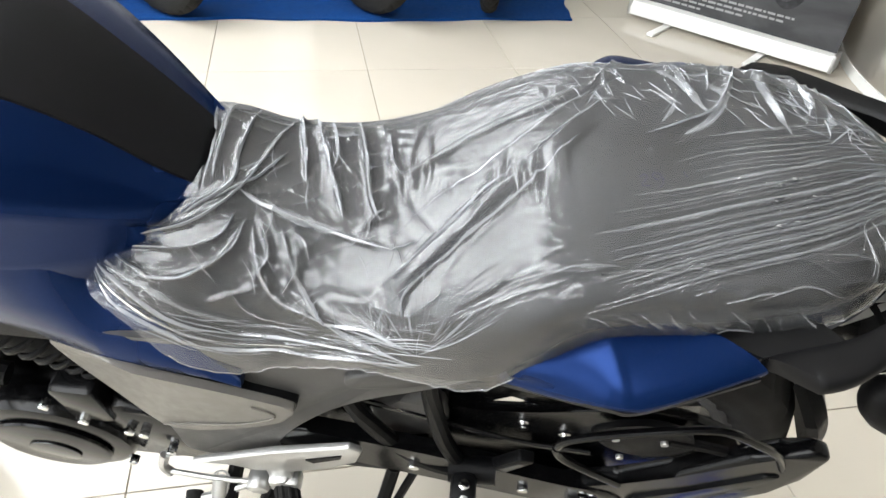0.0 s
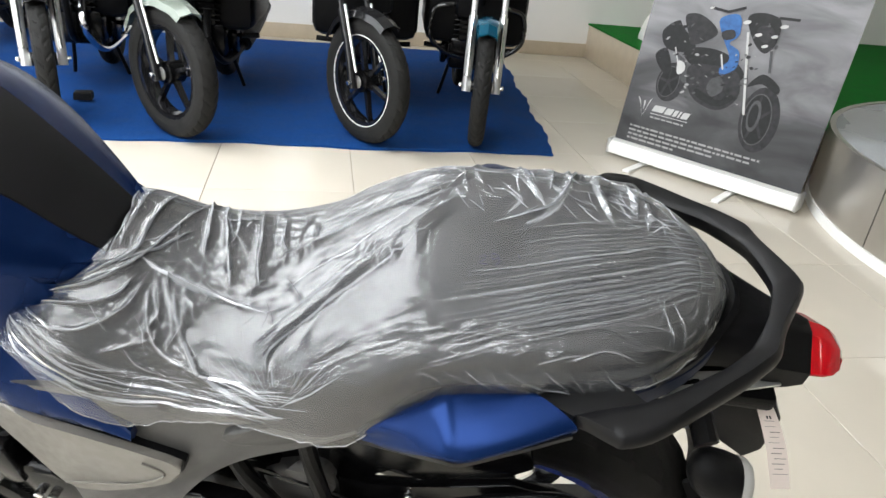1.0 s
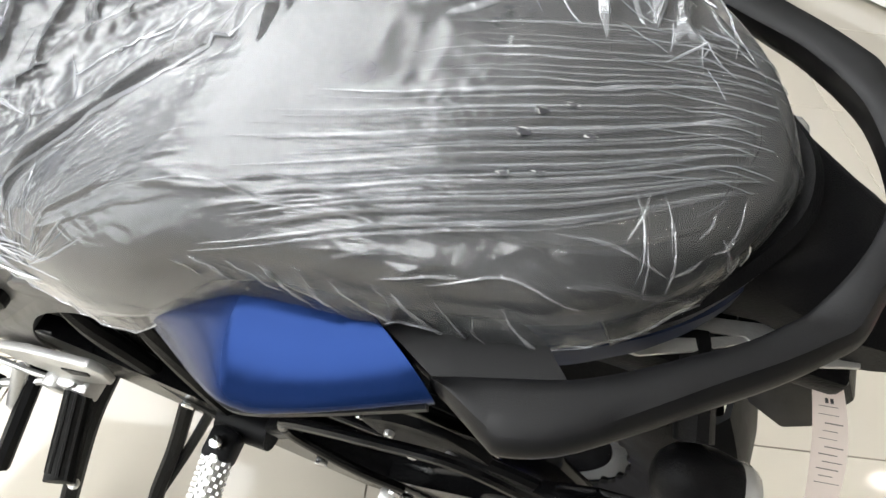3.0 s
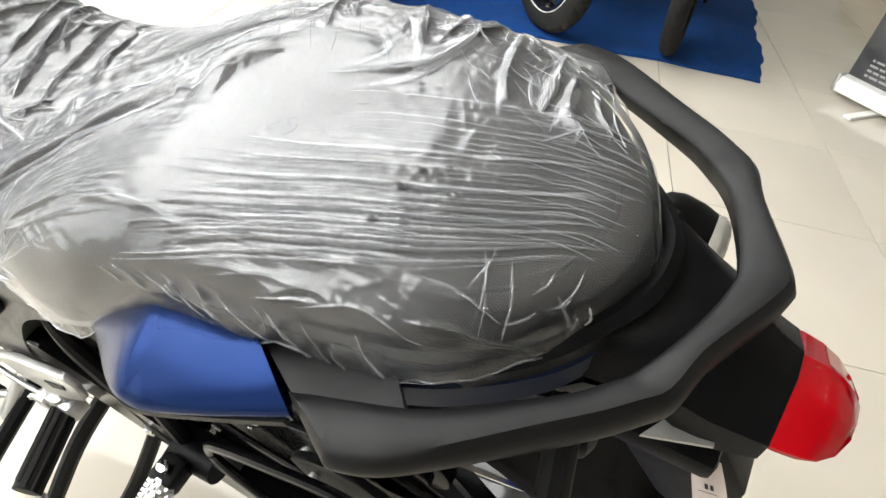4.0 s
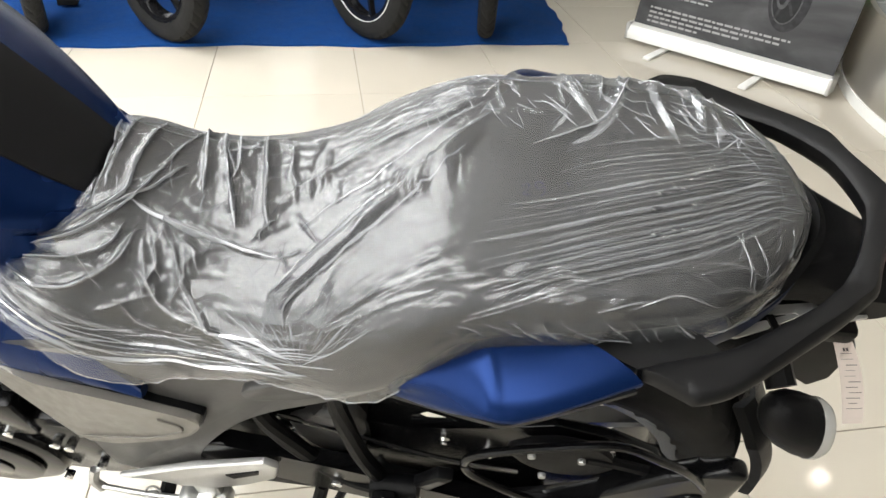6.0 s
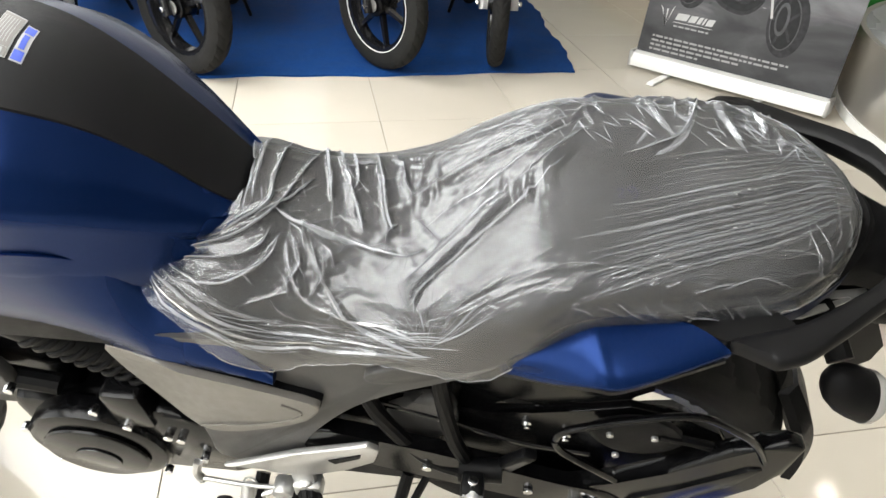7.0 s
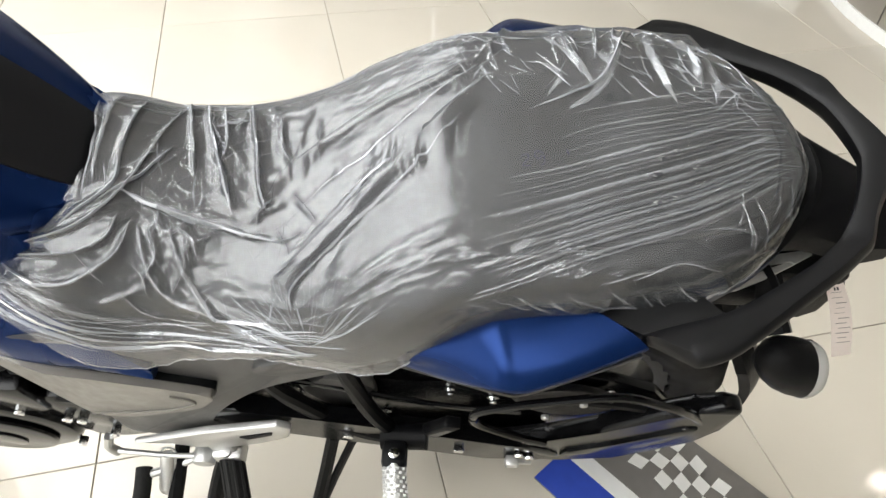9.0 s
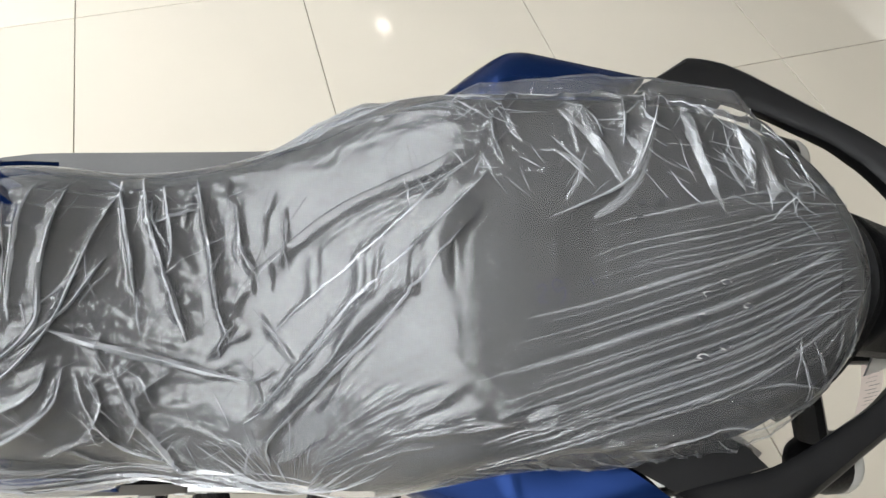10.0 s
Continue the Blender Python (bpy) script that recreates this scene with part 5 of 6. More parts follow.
class Sheet:
    """The finished film: places on it by x and the way across."""

    def __init__(self, p, nrm, x, a):
        self.p, self.n, self.x, self.a = p, nrm, x, a
        self.cx, self.ca = x[::6, ::6], a[::6, ::6]

    def on(self, x, a, lift):
        i, j = np.unravel_index(np.argmin((self.cx - x) ** 2 + (self.ca - a) ** 2), self.cx.shape)
        i0, j0 = max(0, 6 * i - 8), max(0, 6 * j - 8)
        wx, wa = self.x[i0:i0 + 17, j0:j0 + 17], self.a[i0:i0 + 17, j0:j0 + 17]
        k, m = np.unravel_index(np.argmin((wx - x) ** 2 + (wa - a) ** 2), wx.shape)
        i, j = min(max(i0 + k, 1), self.x.shape[0] - 2), min(max(j0 + m, 1), self.x.shape[1] - 2)
        # from the nearest crossing of the grid, straight on to the place itself
        j2 = np.array([[self.x[i + 1, j] - self.x[i - 1, j], self.x[i, j + 1] - self.x[i, j - 1]], [self.a[i + 1, j] - self.a[i - 1, j], self.a[i, j + 1] - self.a[i, j - 1]]]) / 2
        d = np.clip(np.linalg.solve(j2 + 1e-9 * np.eye(2), [x - self.x[i, j], a - self.a[i, j]]), -1.5, 1.5)
        q = self.p[i, j] + d[0] * (self.p[i + 1, j] - self.p[i - 1, j]) / 2 + d[1] * (self.p[i, j + 1] - self.p[i, j - 1]) / 2
        return Vector(q) + Vector(self.n[i, j]) * lift


def ribbon(ob, sheet, pts, wd, rnd, material=None):
    """A doubled lip of film lying along a fold."""
    c = [Vector((*q, 0)) for q in curve2(pts, 10)]
    bm = bmesh.new()
    rows = []
    ph = rnd.uniform(0, 9)
    for i, q in enumerate(c):
        d = (c[min(i + 1, len(c) - 1)] - c[max(i - 1, 0)]).normalized()
        t = i / (len(c) - 1)
        wide = wd * (0.08 + math.sin(math.pi * t) ** 0.6 * (0.45 + 0.8 * abs(noise.noise((i * 0.28, ph, 4)))))
        rows.append([bm.verts.new(sheet.on(q.x - d.y * sgn * wide, q.y + d.x * sgn * wide, 0.0004 + 0.0004 * (sgn == 0))) for sgn in (-1, 0, 1)])
    for r0, r1 in zip(rows, rows[1:]):
        for k in range(2):
            bm.faces.new((r0[k], r0[k + 1], r1[k + 1], r1[k]))
    part("film_fold", bm, material or FOLDFILM, ob)


def film():
    nu, ns = 860, 460

    def drop(x):
        return spline_table(SEAT_LOW, x) - spline_table(FILM_LOW, x)
    p, nrm, x, s = seat_grid(nu, ns, 0.004, drop)
    step = np.linalg.norm(np.diff(p, axis=1), axis=-1)
    a = np.concatenate([np.zeros((nu, 1)), np.cumsum(step, axis=1)], axis=1)
    a = a - a[:, ns // 2:ns // 2 + 1]
    rnd = random.Random(5)
    folds = RISER_FOLDS + HOLLOW_FOLDS + TANK_FOLDS + FLANK_FOLDS + SHOULDER_FOLDS
    lips = [(pts, 0.0005 + amp * 0.22) for kind, amp, wide, pts in RISER_FOLDS[1:4] + TANK_FOLDS]
    lips += [(pts, 0.0026) for kind, amp, wide, pts in FLANK_FOLDS[:5]]
    lips += [(pts, 0.0004 + amp * 0.30) for kind, amp, wide, pts in HOLLOW_FOLDS[1:]]
    lips += [(HOLLOW_FOLDS[0][3], 0.0042), (SHOULDER_FOLDS[1][3], 0.0013), (SHOULDER_FOLDS[5][3], 0.0014)]
    # shoulder bands join the pleats: pale ribbons that carry a painted reflection
    pleats, drawn = [([(0.038, 0.016), (0.061, 0.034), (0.082, 0.078)], 0.0050), ([(0.021, 0.028), (0.032, 0.051), (0.012, 0.066)], 0.0030)] + [(pts, wd) for wd, pts in SHOULDER_BANDS], []
    # soft pleats from the step to the tail, drawn together towards it
    for k in range(27):
        t = -0.42 + 1.45 * k / 26 + rnd.uniform(-0.02, 0.02)
        x0 = rnd.uniform(-0.040, 0.0) if t > 0.05 else rnd.uniform(0.02, 0.07)
        line = [(-0.04, -0.050 - 0.100 * t), (0.045, -0.030 - 0.085 * t), (0.13, -0.002 - 0.080 * t), (rnd.uniform(0.190, 0.210), 0.026 - 0.058 * t)]
        f = (x0 + 0.04) / 0.17
        line[0] = (x0, line[0][1] + (line[2][1] - line[0][1]) * f)
        line[1] = (max(0.045, x0 + 0.03), line[1][1] if x0 < 0.02 else line[0][1] * 0.6 + line[2][1] * 0.4)
        drawn.append((rnd.choice((-1, 1, 1)), rnd.uniform(0.0014, 0.0034) * (1.0 if t > 0.05 else 0.6), rnd.uniform(0.0016, 0.0034), line))
        pleats.append((line, rnd.uniform(0.0006, 0.0020) * (1.0 if t > 0.05 else 0.5)))
        if k % 2 == 0:
            tail = [(0.5 * (line[2][0] + line[3][0]) - rnd.uniform(0, 0.04), 0.5 * (line[2][1] + line[3][1])), (line[3][0] - 0.02, line[3][1] - 0.006), line[3]]
            lips.append((tail, rnd.uniform(0.0002, 0.0005)))
    # lines fanning over the riser from the gathered point
    for k in range(17):
        k *= 0.5
        y1 = -0.128 + 0.0165 * k + rnd.uniform(-0.004, 0.004)
        pts = [(-0.150 + 0.002 * k, -0.168 + 0.010 * k), (-0.100, -0.142 + 0.0145 * k), (-0.046, y1 + 0.004)]
        folds.append((rnd.choice((-1, 1)), rnd.uniform(0.0007, 0.0020), rnd.uniform(0.0014, 0.0030), pts))
    # gathers along the tank and down the near flank, all running to its corner
    for k in range(9):
        y0 = -0.09 + 0.021 * k
        pts = [(-0.358 + 0.004 * abs(k - 5), y0), (-0.325, y0 * 0.9 + 0.004), (-0.285 + rnd.uniform(-0.02, 0.02), y0 * 0.8 + rnd.uniform(0.0, 0.02))]
        folds.append((rnd.choice((-1, 1)), rnd.uniform(0.0012, 0.003), rnd.uniform(0.0018, 0.003), pts))
    for k in range(12):
        e = k / 11
        x1 = -0.36 + 0.19 * e + rnd.uniform(-0.02, 0.02)
        pts = [(-0.432, -0.108 - 0.03 * e), (-0.40 + 0.03 * e, -0.128 - 0.05 * e), (x1, -0.140 - 0.085 * e)]
        folds.append((rnd.choice((-1, 1)), rnd.uniform(0.0015, 0.0035), rnd.uniform(0.0022, 0.0042), pts))
        if k % 3 == 0:
            pleats.append((pts, rnd.uniform(0.0008, 0.0026)))
    # slack creases of the hem below the pillion, on the near side
    for k in range(26):
        x0 = -0.05 + 0.0098 * k + rnd.uniform(-0.006, 0.006)
        a0 = -0.150 + 0.28 * max(0, x0 - 0.08) + rnd.uniform(-0.012, 0.012)
        pts = [(x0, a0), (x0 + rnd.uniform(0.004, 0.016), a0 - 0.010), (x0 + rnd.uniform(0.012, 0.045), a0 - rnd.uniform(0.012, 0.028))]
        folds.append((rnd.choice((-1, 1)), rnd.uniform(0.0010, 0.0024), rnd.uniform(0.0018, 0.0032), pts))
        if k % 2:
            pleats.append((pts, rnd.choice((0.0005, 0.0009, 0.0016))))
    # slack gathers at the tail's near corner
    for k in range(14):
        an = rnd.uniform(0.9, 2.2)
        x0, a0, ln = rnd.uniform(0.150, 0.205), rnd.uniform(-0.085, -0.045), rnd.uniform(0.006, 0.016)
        pleats.append(([(x0 - ln * math.cos(an), a0 - ln * math.sin(an)), (x0 + 0.002, a0 + 0.001), (x0 + ln * math.cos(an), a0 + ln * math.sin(an))], rnd.choice((0.0005, 0.0009, 0.0018))))
    # creases round the pillion's near shoulder
    for k in range(20):
        x0 = -0.075 + 0.0125 * k + rnd.uniform(-0.006, 0.006)
        a0 = -0.112 + 0.35 * max(0, x0 - 0.09) + rnd.uniform(-0.016, 0.010)
        ln = rnd.uniform(0.014, 0.034)
        pts = [(x0 - ln, a0 - rnd.uniform(0.004, 0.014)), (x0, a0 + rnd.uniform(-0.002, 0.003)), (x0 + ln, a0 + rnd.uniform(-0.004, 0.006))]
        folds.append((rnd.choice((-1, 1)), rnd.uniform(0.0010, 0.0026), rnd.uniform(0.0016, 0.0034), pts))
        if k % 3 == 0:
            pleats.append((pts, rnd.uniform(0.0005, 0.0014)))
    # film bunched white along the far edge before the step
    for k in range(4):
        lips.append(([(-0.205 + 0.012 * k, 0.118 + 0.010 * k), (-0.150, 0.134 + 0.010 * k), (-0.085 - 0.008 * k, 0.150 + 0.006 * k)], 0.0055))
    # short creases in the rider's hollow, and loose ones on the far shoulder
    for k in range(46):
        if k < 30:
            cx, cy, an, ln = rnd.uniform(-0.33, -0.165), rnd.uniform(-0.15, 0.08), rnd.choice((0.7, 1.4, 1.9, 2.2)) + rnd.uniform(-0.3, 0.3), rnd.uniform(0.010, 0.030)
        else:
            cx, an, ln = rnd.uniform(-0.03, 0.18), rnd.uniform(1.1, 2.4), rnd.uniform(0.010, 0.024)
            cy = rnd.uniform(0.065, 0.12) - 0.3 * max(0, cx - 0.09)
        dx, dy = math.cos(an) * ln, math.sin(an) * ln
        pts = [(cx - dx, cy - dy), (cx + rnd.uniform(-0.005, 0.005), cy + rnd.uniform(-0.004, 0.004)), (cx + dx, cy + dy)]
        folds.append((rnd.choice((-1, 1)), rnd.uniform(0.0015, 0.0034), rnd.uniform(0.0014, 0.0028), pts))
        if k % 2:
            lips.append((pts, rnd.uniform(0.0005, 0.0012)))
    # fine creases, their glints painted as thin milky ribbons: through the hollow, out of the gathered point, along the
    # near flank and over the far shoulder
    for k in range(330):
        zone = min(k % 7, 4)
        if zone in (0, 1):
            cx, cy, an, ln = rnd.uniform(-0.34, -0.165), rnd.uniform(-0.15, 0.085), rnd.choice((0.6, 0.75, 1.6, 2.0)) + rnd.uniform(-0.35, 0.35), rnd.uniform(0.006, 0.022)
        elif zone == 2:
            an = rnd.uniform(0.6, 2.9)
            far_off = rnd.uniform(0.015, 0.08)
            cx, cy, ln = -0.158 + math.cos(an) * far_off, -0.200 + math.sin(an) * far_off, rnd.uniform(0.008, 0.024)
        elif zone == 3:
            cx, cy, an, ln = rnd.uniform(-0.38, -0.16), rnd.uniform(-0.225, -0.155), -0.16 + rnd.uniform(-0.15, 0.15), rnd.uniform(0.012, 0.045)
        else:
            cx, cy, an, ln = rnd.uniform(-0.10, 0.19), rnd.uniform(0.035, 0.125), rnd.choice((1.0, 1.9, 2.3, 2.9)) + rnd.uniform(-0.3, 0.3), rnd.uniform(0.004, 0.018)
            cy -= 0.3 * max(0, cx - 0.09)
        dx, dy = math.cos(an) * ln, math.sin(an) * ln
        bend = rnd.uniform(-0.12, 0.12)
        pts = [(cx - dx, cy - dy), (cx - dy * bend, cy + dx * bend), (cx + dx, cy + dy)]
        lips.append((pts, rnd.choice((0.00022, 0.0003, 0.0004, 0.0008)) * (1.5 if zone == 3 else 1.0)))
    h = np.zeros_like(x)
    wob = 0.0025 * (value_noise(x * 60 + 9, a * 60 + 9, 8) - 0.5)
    for kind, amp, wide, pts in folds:
        press(h, x + wob, a + wob, kind, amp, wide, pts)
    for kind, amp, wide, pts in drawn:
        press(h, x + wob, a + wob, kind, amp, wide, pts, 2.4)
    h += 0.0010 * value_noise(x * 9, a * 9, 18)
    p = p + nrm * h[..., None]
    # the loose lower hem, standing off the far side
    hem = np.clip((np.abs(s) - 0.90) / 0.10, 0, 1)
    p[..., 2] += hem * np.where(s > 0, 0.003, 0.005) * (value_noise(x * 26, s * 3 + 5, 21) - 0.6)
    p[..., 2] += hem ** 2 * np.clip((x - 0.02) / 0.06, 0, 1) * 0.010 * (value_noise(x * 75, s * 2 + 3, 31) - 0.45)
    rear = np.clip((x + 0.08) / 0.05, 0, 1) * np.clip((0.205 - x) / 0.05, 0, 1)
    p[..., 1] += hem * np.sign(s) * (0.004 * value_noise(x * 40, s * 3 + 9, 22) + rear * np.where(s > 0, 0.018 + 0.004 * np.clip((x - 0.05) / 0.05, 0, 1) - 0.018 * np.clip((x - 0.155) / 0.05, 0, 1), 0.004))
    p[..., 2] += hem * rear * np.where(s > 0, 0.010, 0.0)
    # the near skirt lies out over the side cover and the tank's lower edge
    out = np.clip((-s - 0.50) / 0.5, 0, 1) * np.clip((-0.28 - x) / 0.07, 0, 1) * np.clip((x + 0.445) / 0.02, 0.3, 1)
    p[..., 1] -= 0.019 * out
    bunch = np.exp(-((x + 0.13) / 0.05) ** 2) * np.clip((s - 0.62) / 0.2, 0, 1)
    p[..., 1] += bunch * (0.012 + 0.008 * value_noise(x * 70, s * 9, 25))
    ob = grid_mesh("seat_cover", p, FILM, BIKE)
    # how crumpled the film is: most in the hollow, over the far shoulder and down the skirts; taut on the pillion's top
    hollow = np.exp(-((x + 0.265) / 0.095) ** 4) * np.clip((0.11 - a) / 0.03, 0.4, 1)
    far = np.clip((a - 0.030) / 0.04, 0, 1) * np.clip((x + 0.10) / 0.06, 0, 1)
    skirt = np.clip((np.abs(s) - 0.36) / 0.24, 0, 1) * np.where(x < -0.1, 0.9, 0.65)
    gather = np.exp(-(((x + 0.20) / 0.06) ** 2 + ((a + 0.175) / 0.045) ** 2))
    crest = np.exp(-((x + 0.07) / 0.05) ** 2) * np.clip((a - 0.0) / 0.05, 0, 1)
    weight = np.clip(np.maximum.reduce([hollow * 0.95, far * 1.0, skirt, gather, crest * 0.6, 0.13 + 0.40 * np.exp(-((x + 0.115) / 0.05) ** 2)]), 0, 1)
    att = ob.data.attributes.new("crumple", "FLOAT", "POINT")
    att.data.foreach_set("value", weight.astype(np.float32).ravel())
    sheet = Sheet(p, nrm, x, a)
    # rolled lower edge of the film
    edge = [Vector(p[i, 0]) + Vector((0, 0.001 * math.sin(i * 0.3), 0.0012 * math.sin(i * 0.17))) for i in range(6, int(nu * 0.96), 12)]
    part("rolled_edge", tube(edge, 0.0006, 6, 1), PLEATFILM, ob)
    for pts, wd in lips:
        ribbon(ob, sheet, pts, wd, rnd)
    for pts, wd in pleats:
        ribbon(ob, sheet, pts, wd, rnd, PLEATFILM)
    return tagged(ob, "crumpled clear polythene film stretched over the motorcycle seat", "plastic cover"), sheet


cover_ob, SHEET = film()


# small tears in the film, dark where the seat shows, with curled white edges
def tear(x, y, r, seed):
    rt = random.Random(seed)
    bm = bmesh.new()
    ring = []
    for k in range(9):
        b = 2 * math.pi * k / 9
        q = rt.uniform(0.6, 1.3) * r
        ring.append(bm.verts.new(SHEET.on(x + q * 1.5 * math.cos(b), y + q * 0.8 * math.sin(b), 0.0022)))
    bm.faces.new(ring)
    return bm


TEARS = [(0.103, -0.034), (0.115, -0.026), (0.098, -0.048), (0.127, -0.040), (0.096, -0.072), (0.110, -0.066)]
for k, (x, y) in enumerate(TEARS):
    part("tear", tear(x, y, 0.0021, k), INK, cover_ob, "small dark tear" if k == 0 else "")
    rim = [SHEET.on(x + 0.0028 * math.cos(b) * (1 + 0.2 * math.sin(3 * b + k)), y + 0.0017 * math.sin(b), 0.0018) for b in [2 * math.pi * q / 10 for q in range(8)]]
    part("torn_edge", tube(rim, 0.00025, 5, 2), WHITE, cover_ob, "curled white edge of a tear" if k == 0 else "")

# pen marks in violet ink on the film, and three dark smudges
for pts in ([(0.017, -0.026), (0.012, -0.023), (0.010, -0.027), (0.013, -0.031), (0.017, -0.028), (0.0175, -0.034), (0.0145, -0.039)], [(0.000, -0.029), (0.004, -0.026), (0.0055, -0.030), (0.001, -0.037), (0.007, -0.0375)], [(0.034, -0.022), (0.0362, -0.028)]):
    part("pen_mark", tube([SHEET.on(x, y, 0.0012) for x, y in pts], 0.00018, 5, 4), PENINK, cover_ob)
for k, (x, y) in enumerate(((0.069, 0.026), (0.081, 0.026), (0.066, 0.016))):
    part("smudge", tear(x, y, 0.0016, 20 + k), INK, cover_ob)


# ---- roll-up banner stand ----
BL, BR = Vector((0.709, 3.669, 0)), Vector((1.523, 3.157, 0))
bx = (BR - BL).normalized()
BAN = Matrix.Translation((BL + BR) / 2) @ Matrix(((bx.x, -bx.y, 0, 0), (bx.y, bx.x, 0, 0), (0, 0, 1, 0), (0, 0, 0, 1)))
BW = (BR - BL).length
banner = holder("banner_stand", BAN, "white roll-up banner stand with a dark motorcycle advertisement", "banner stand")
base = part("base_box", sweep([(-BW / 2, 0.045, 0.058), (0, 0.045, 0.058), (BW / 2, 0.045, 0.058)], [(-0.045, -0.035), (0.045, -0.035), (0.048, 0.0), (0.035, 0.028), (0.0, 0.036), (-0.035, 0.028), (-0.048, 0.0)], smooth=1), WHITE, banner, "white painted base box")
for x in (-BW * 0.29, BW * 0.19):
    part("foot", box(x - 0.018, x + 0.018, -0.16, 0.24, 0.0, 0.014, 0.003), WHITE, banner)
for x in (-BW / 2, BW / 2):
    part("end_cap", box(x - 0.008, x + 0.008, -0.004, 0.094, 0.018, 0.098, 0.006), ALLOY, banner)
LEAN_B = Matrix.Translation((0, 0.045, 0.09)) @ Matrix.Rotation(radians(-9), 4, "X")
PW, PH = BW * 0.985, 1.75


def flat(poly, lift):
    bm = bmesh.new()
    bm.faces.new([bm.verts.new((x, -lift, z)) for x, z in poly])
    return bm


def thin(x0, x1, z0, z1, lift):
    return flat([(x0, z0), (x1, z0), (x1, z1), (x0, z1)], lift)


sheet = part("printed_sheet", box(-PW / 2, PW / 2, -0.0005, 0.001, 0, PH), POSTERDARK, banner, "dark grey printed sheet with a motorcycle picture")
sheet.matrix_local = LEAN_B
part("pole", tube([(0, 0.012, 0.0), (0, 0.012, PH)], 0.008, 10, 1), ALLOY, banner).matrix_local = LEAN_B


def printed(name, bm, material, label=""):
    o = part(name, bm, material, sheet, label)
    return o


def px(u, v):
    """A place on the sheet: 0..1 across, metres up."""
    return ((u - 0.5) * PW, v)


def ring2(cx, cz, rx, rz, tilt=0.0, n=30):
    return [(cx + rx * math.cos(2 * math.pi * i / n) * math.cos(tilt) - rz * math.sin(2 * math.pi * i / n) * math.sin(tilt), cz + rx * math.cos(2 * math.pi * i / n) * math.sin(tilt) + rz * math.sin(2 * math.pi * i / n) * math.cos(tilt)) for i in range(n)]


def blob(name, pts, material, lift, label=""):
    return printed(name, flat(smooth_outline([px(*q) for q in pts], 4), lift), material, label)


def tyre_print(u, v, rx, rz, tilt, lift, rim):
    printed("printed_wheel", flat(ring2(*px(u, v), rx, rz, tilt), lift), POSTERMID)
    printed("printed_rim", flat(ring2(*px(u - 0.012, v), rx * 0.74, rz * 0.80, tilt), lift + 0.0005), rim)
    printed("printed_wheel_inner", flat(ring2(*px(u - 0.012, v), rx * 0.68, rz * 0.76, tilt), lift + 0.0010), POSTERINK)
    for k in range(5):
        a = 2 * math.pi * k / 5 + 0.5
        c = Vector((*px(u - 0.012, v), 0))
        e = c + Vector((math.cos(a) * rx * 0.66, math.sin(a) * rz * 0.74, 0))
        d = (e - c).normalized() * 0.006
        printed("printed_spoke", flat([(c.x - d.y, c.y + d.x), (e.x - d.y, e.y + d.x), (e.x + d.y, e.y - d.x), (c.x + d.y, c.y - d.x)], lift + 0.0015), POSTERMID)


tyre_print(0.705, 0.268, 0.088, 0.148, 0.10, 0.0020, POSTERGREY)
printed("printed_disc", flat(ring2(*px(0.676, 0.281), 0.030, 0.072, 0.06), 0.0042), POSTERGREY)
printed("printed_disc_inner", flat(ring2(*px(0.674, 0.281), 0.020, 0.054, 0.06), 0.0046), POSTERINK)
tyre_print(0.218, 0.340, 0.072, 0.095, -0.1, 0.0020, POSTERGREY)
blob("printed_rear_fender", [(0.095, 0.455), (0.146, 0.490), (0.20, 0.41), (0.190, 0.365), (0.132, 0.400)], POSTERINK, 0.0042)
blob("printed_frame", [(0.24, 0.50), (0.34, 0.53), (0.46, 0.52), (0.56, 0.46), (0.55, 0.42), (0.43, 0.46), (0.30, 0.44)], POSTERINK, 0.0044)
blob("printed_engine", [(0.287, 0.431), (0.437, 0.462), (0.541, 0.446), (0.572, 0.338), (0.488, 0.264), (0.342, 0.303)], POSTERMID, 0.0046)
blob("printed_cover", [(0.42, 0.40), (0.47, 0.41), (0.49, 0.36), (0.45, 0.32), (0.41, 0.35)], POSTERGREY, 0.0050)
blob("printed_exhaust", [(0.36, 0.34), (0.48, 0.31), (0.54, 0.35), (0.55, 0.32), (0.48, 0.28), (0.37, 0.305)], POSTERINK, 0.0050)
blob("printed_tail", [(0.098, 0.565), (0.165, 0.628), (0.201, 0.600), (0.29, 0.530), (0.258, 0.492), (0.145, 0.492)], POSTERINK, 0.0050)
blob("printed_seat", [(0.196, 0.655), (0.26, 0.672), (0.345, 0.640), (0.378, 0.593), (0.275, 0.530), (0.232, 0.582)], POSTERMID, 0.0054)
blob("printed_blue_tank", [(0.371, 0.668), (0.458, 0.698), (0.486, 0.614), (0.452, 0.569), (0.508, 0.543), (0.521, 0.470), (0.461, 0.425), (0.443, 0.454), (0.474, 0.505), (0.404, 0.599)], POSTERBLUE, 0.0058, "blue tank of the pictured motorcycle")
blob("printed_tank_shade", [(0.40, 0.612), (0.452, 0.630), (0.468, 0.596), (0.42, 0.580)], POSTERMID, 0.0062)
blob("printed_headlamp", [(0.500, 0.690), (0.556, 0.722), (0.650, 0.705), (0.664, 0.609), (0.629, 0.556), (0.565, 0.592)], POSTERINK, 0.0062)
blob("printed_mask", [(0.56, 0.655), (0.61, 0.675), (0.645, 0.64), (0.62, 0.60), (0.58, 0.615)], POSTERMID, 0.0066)
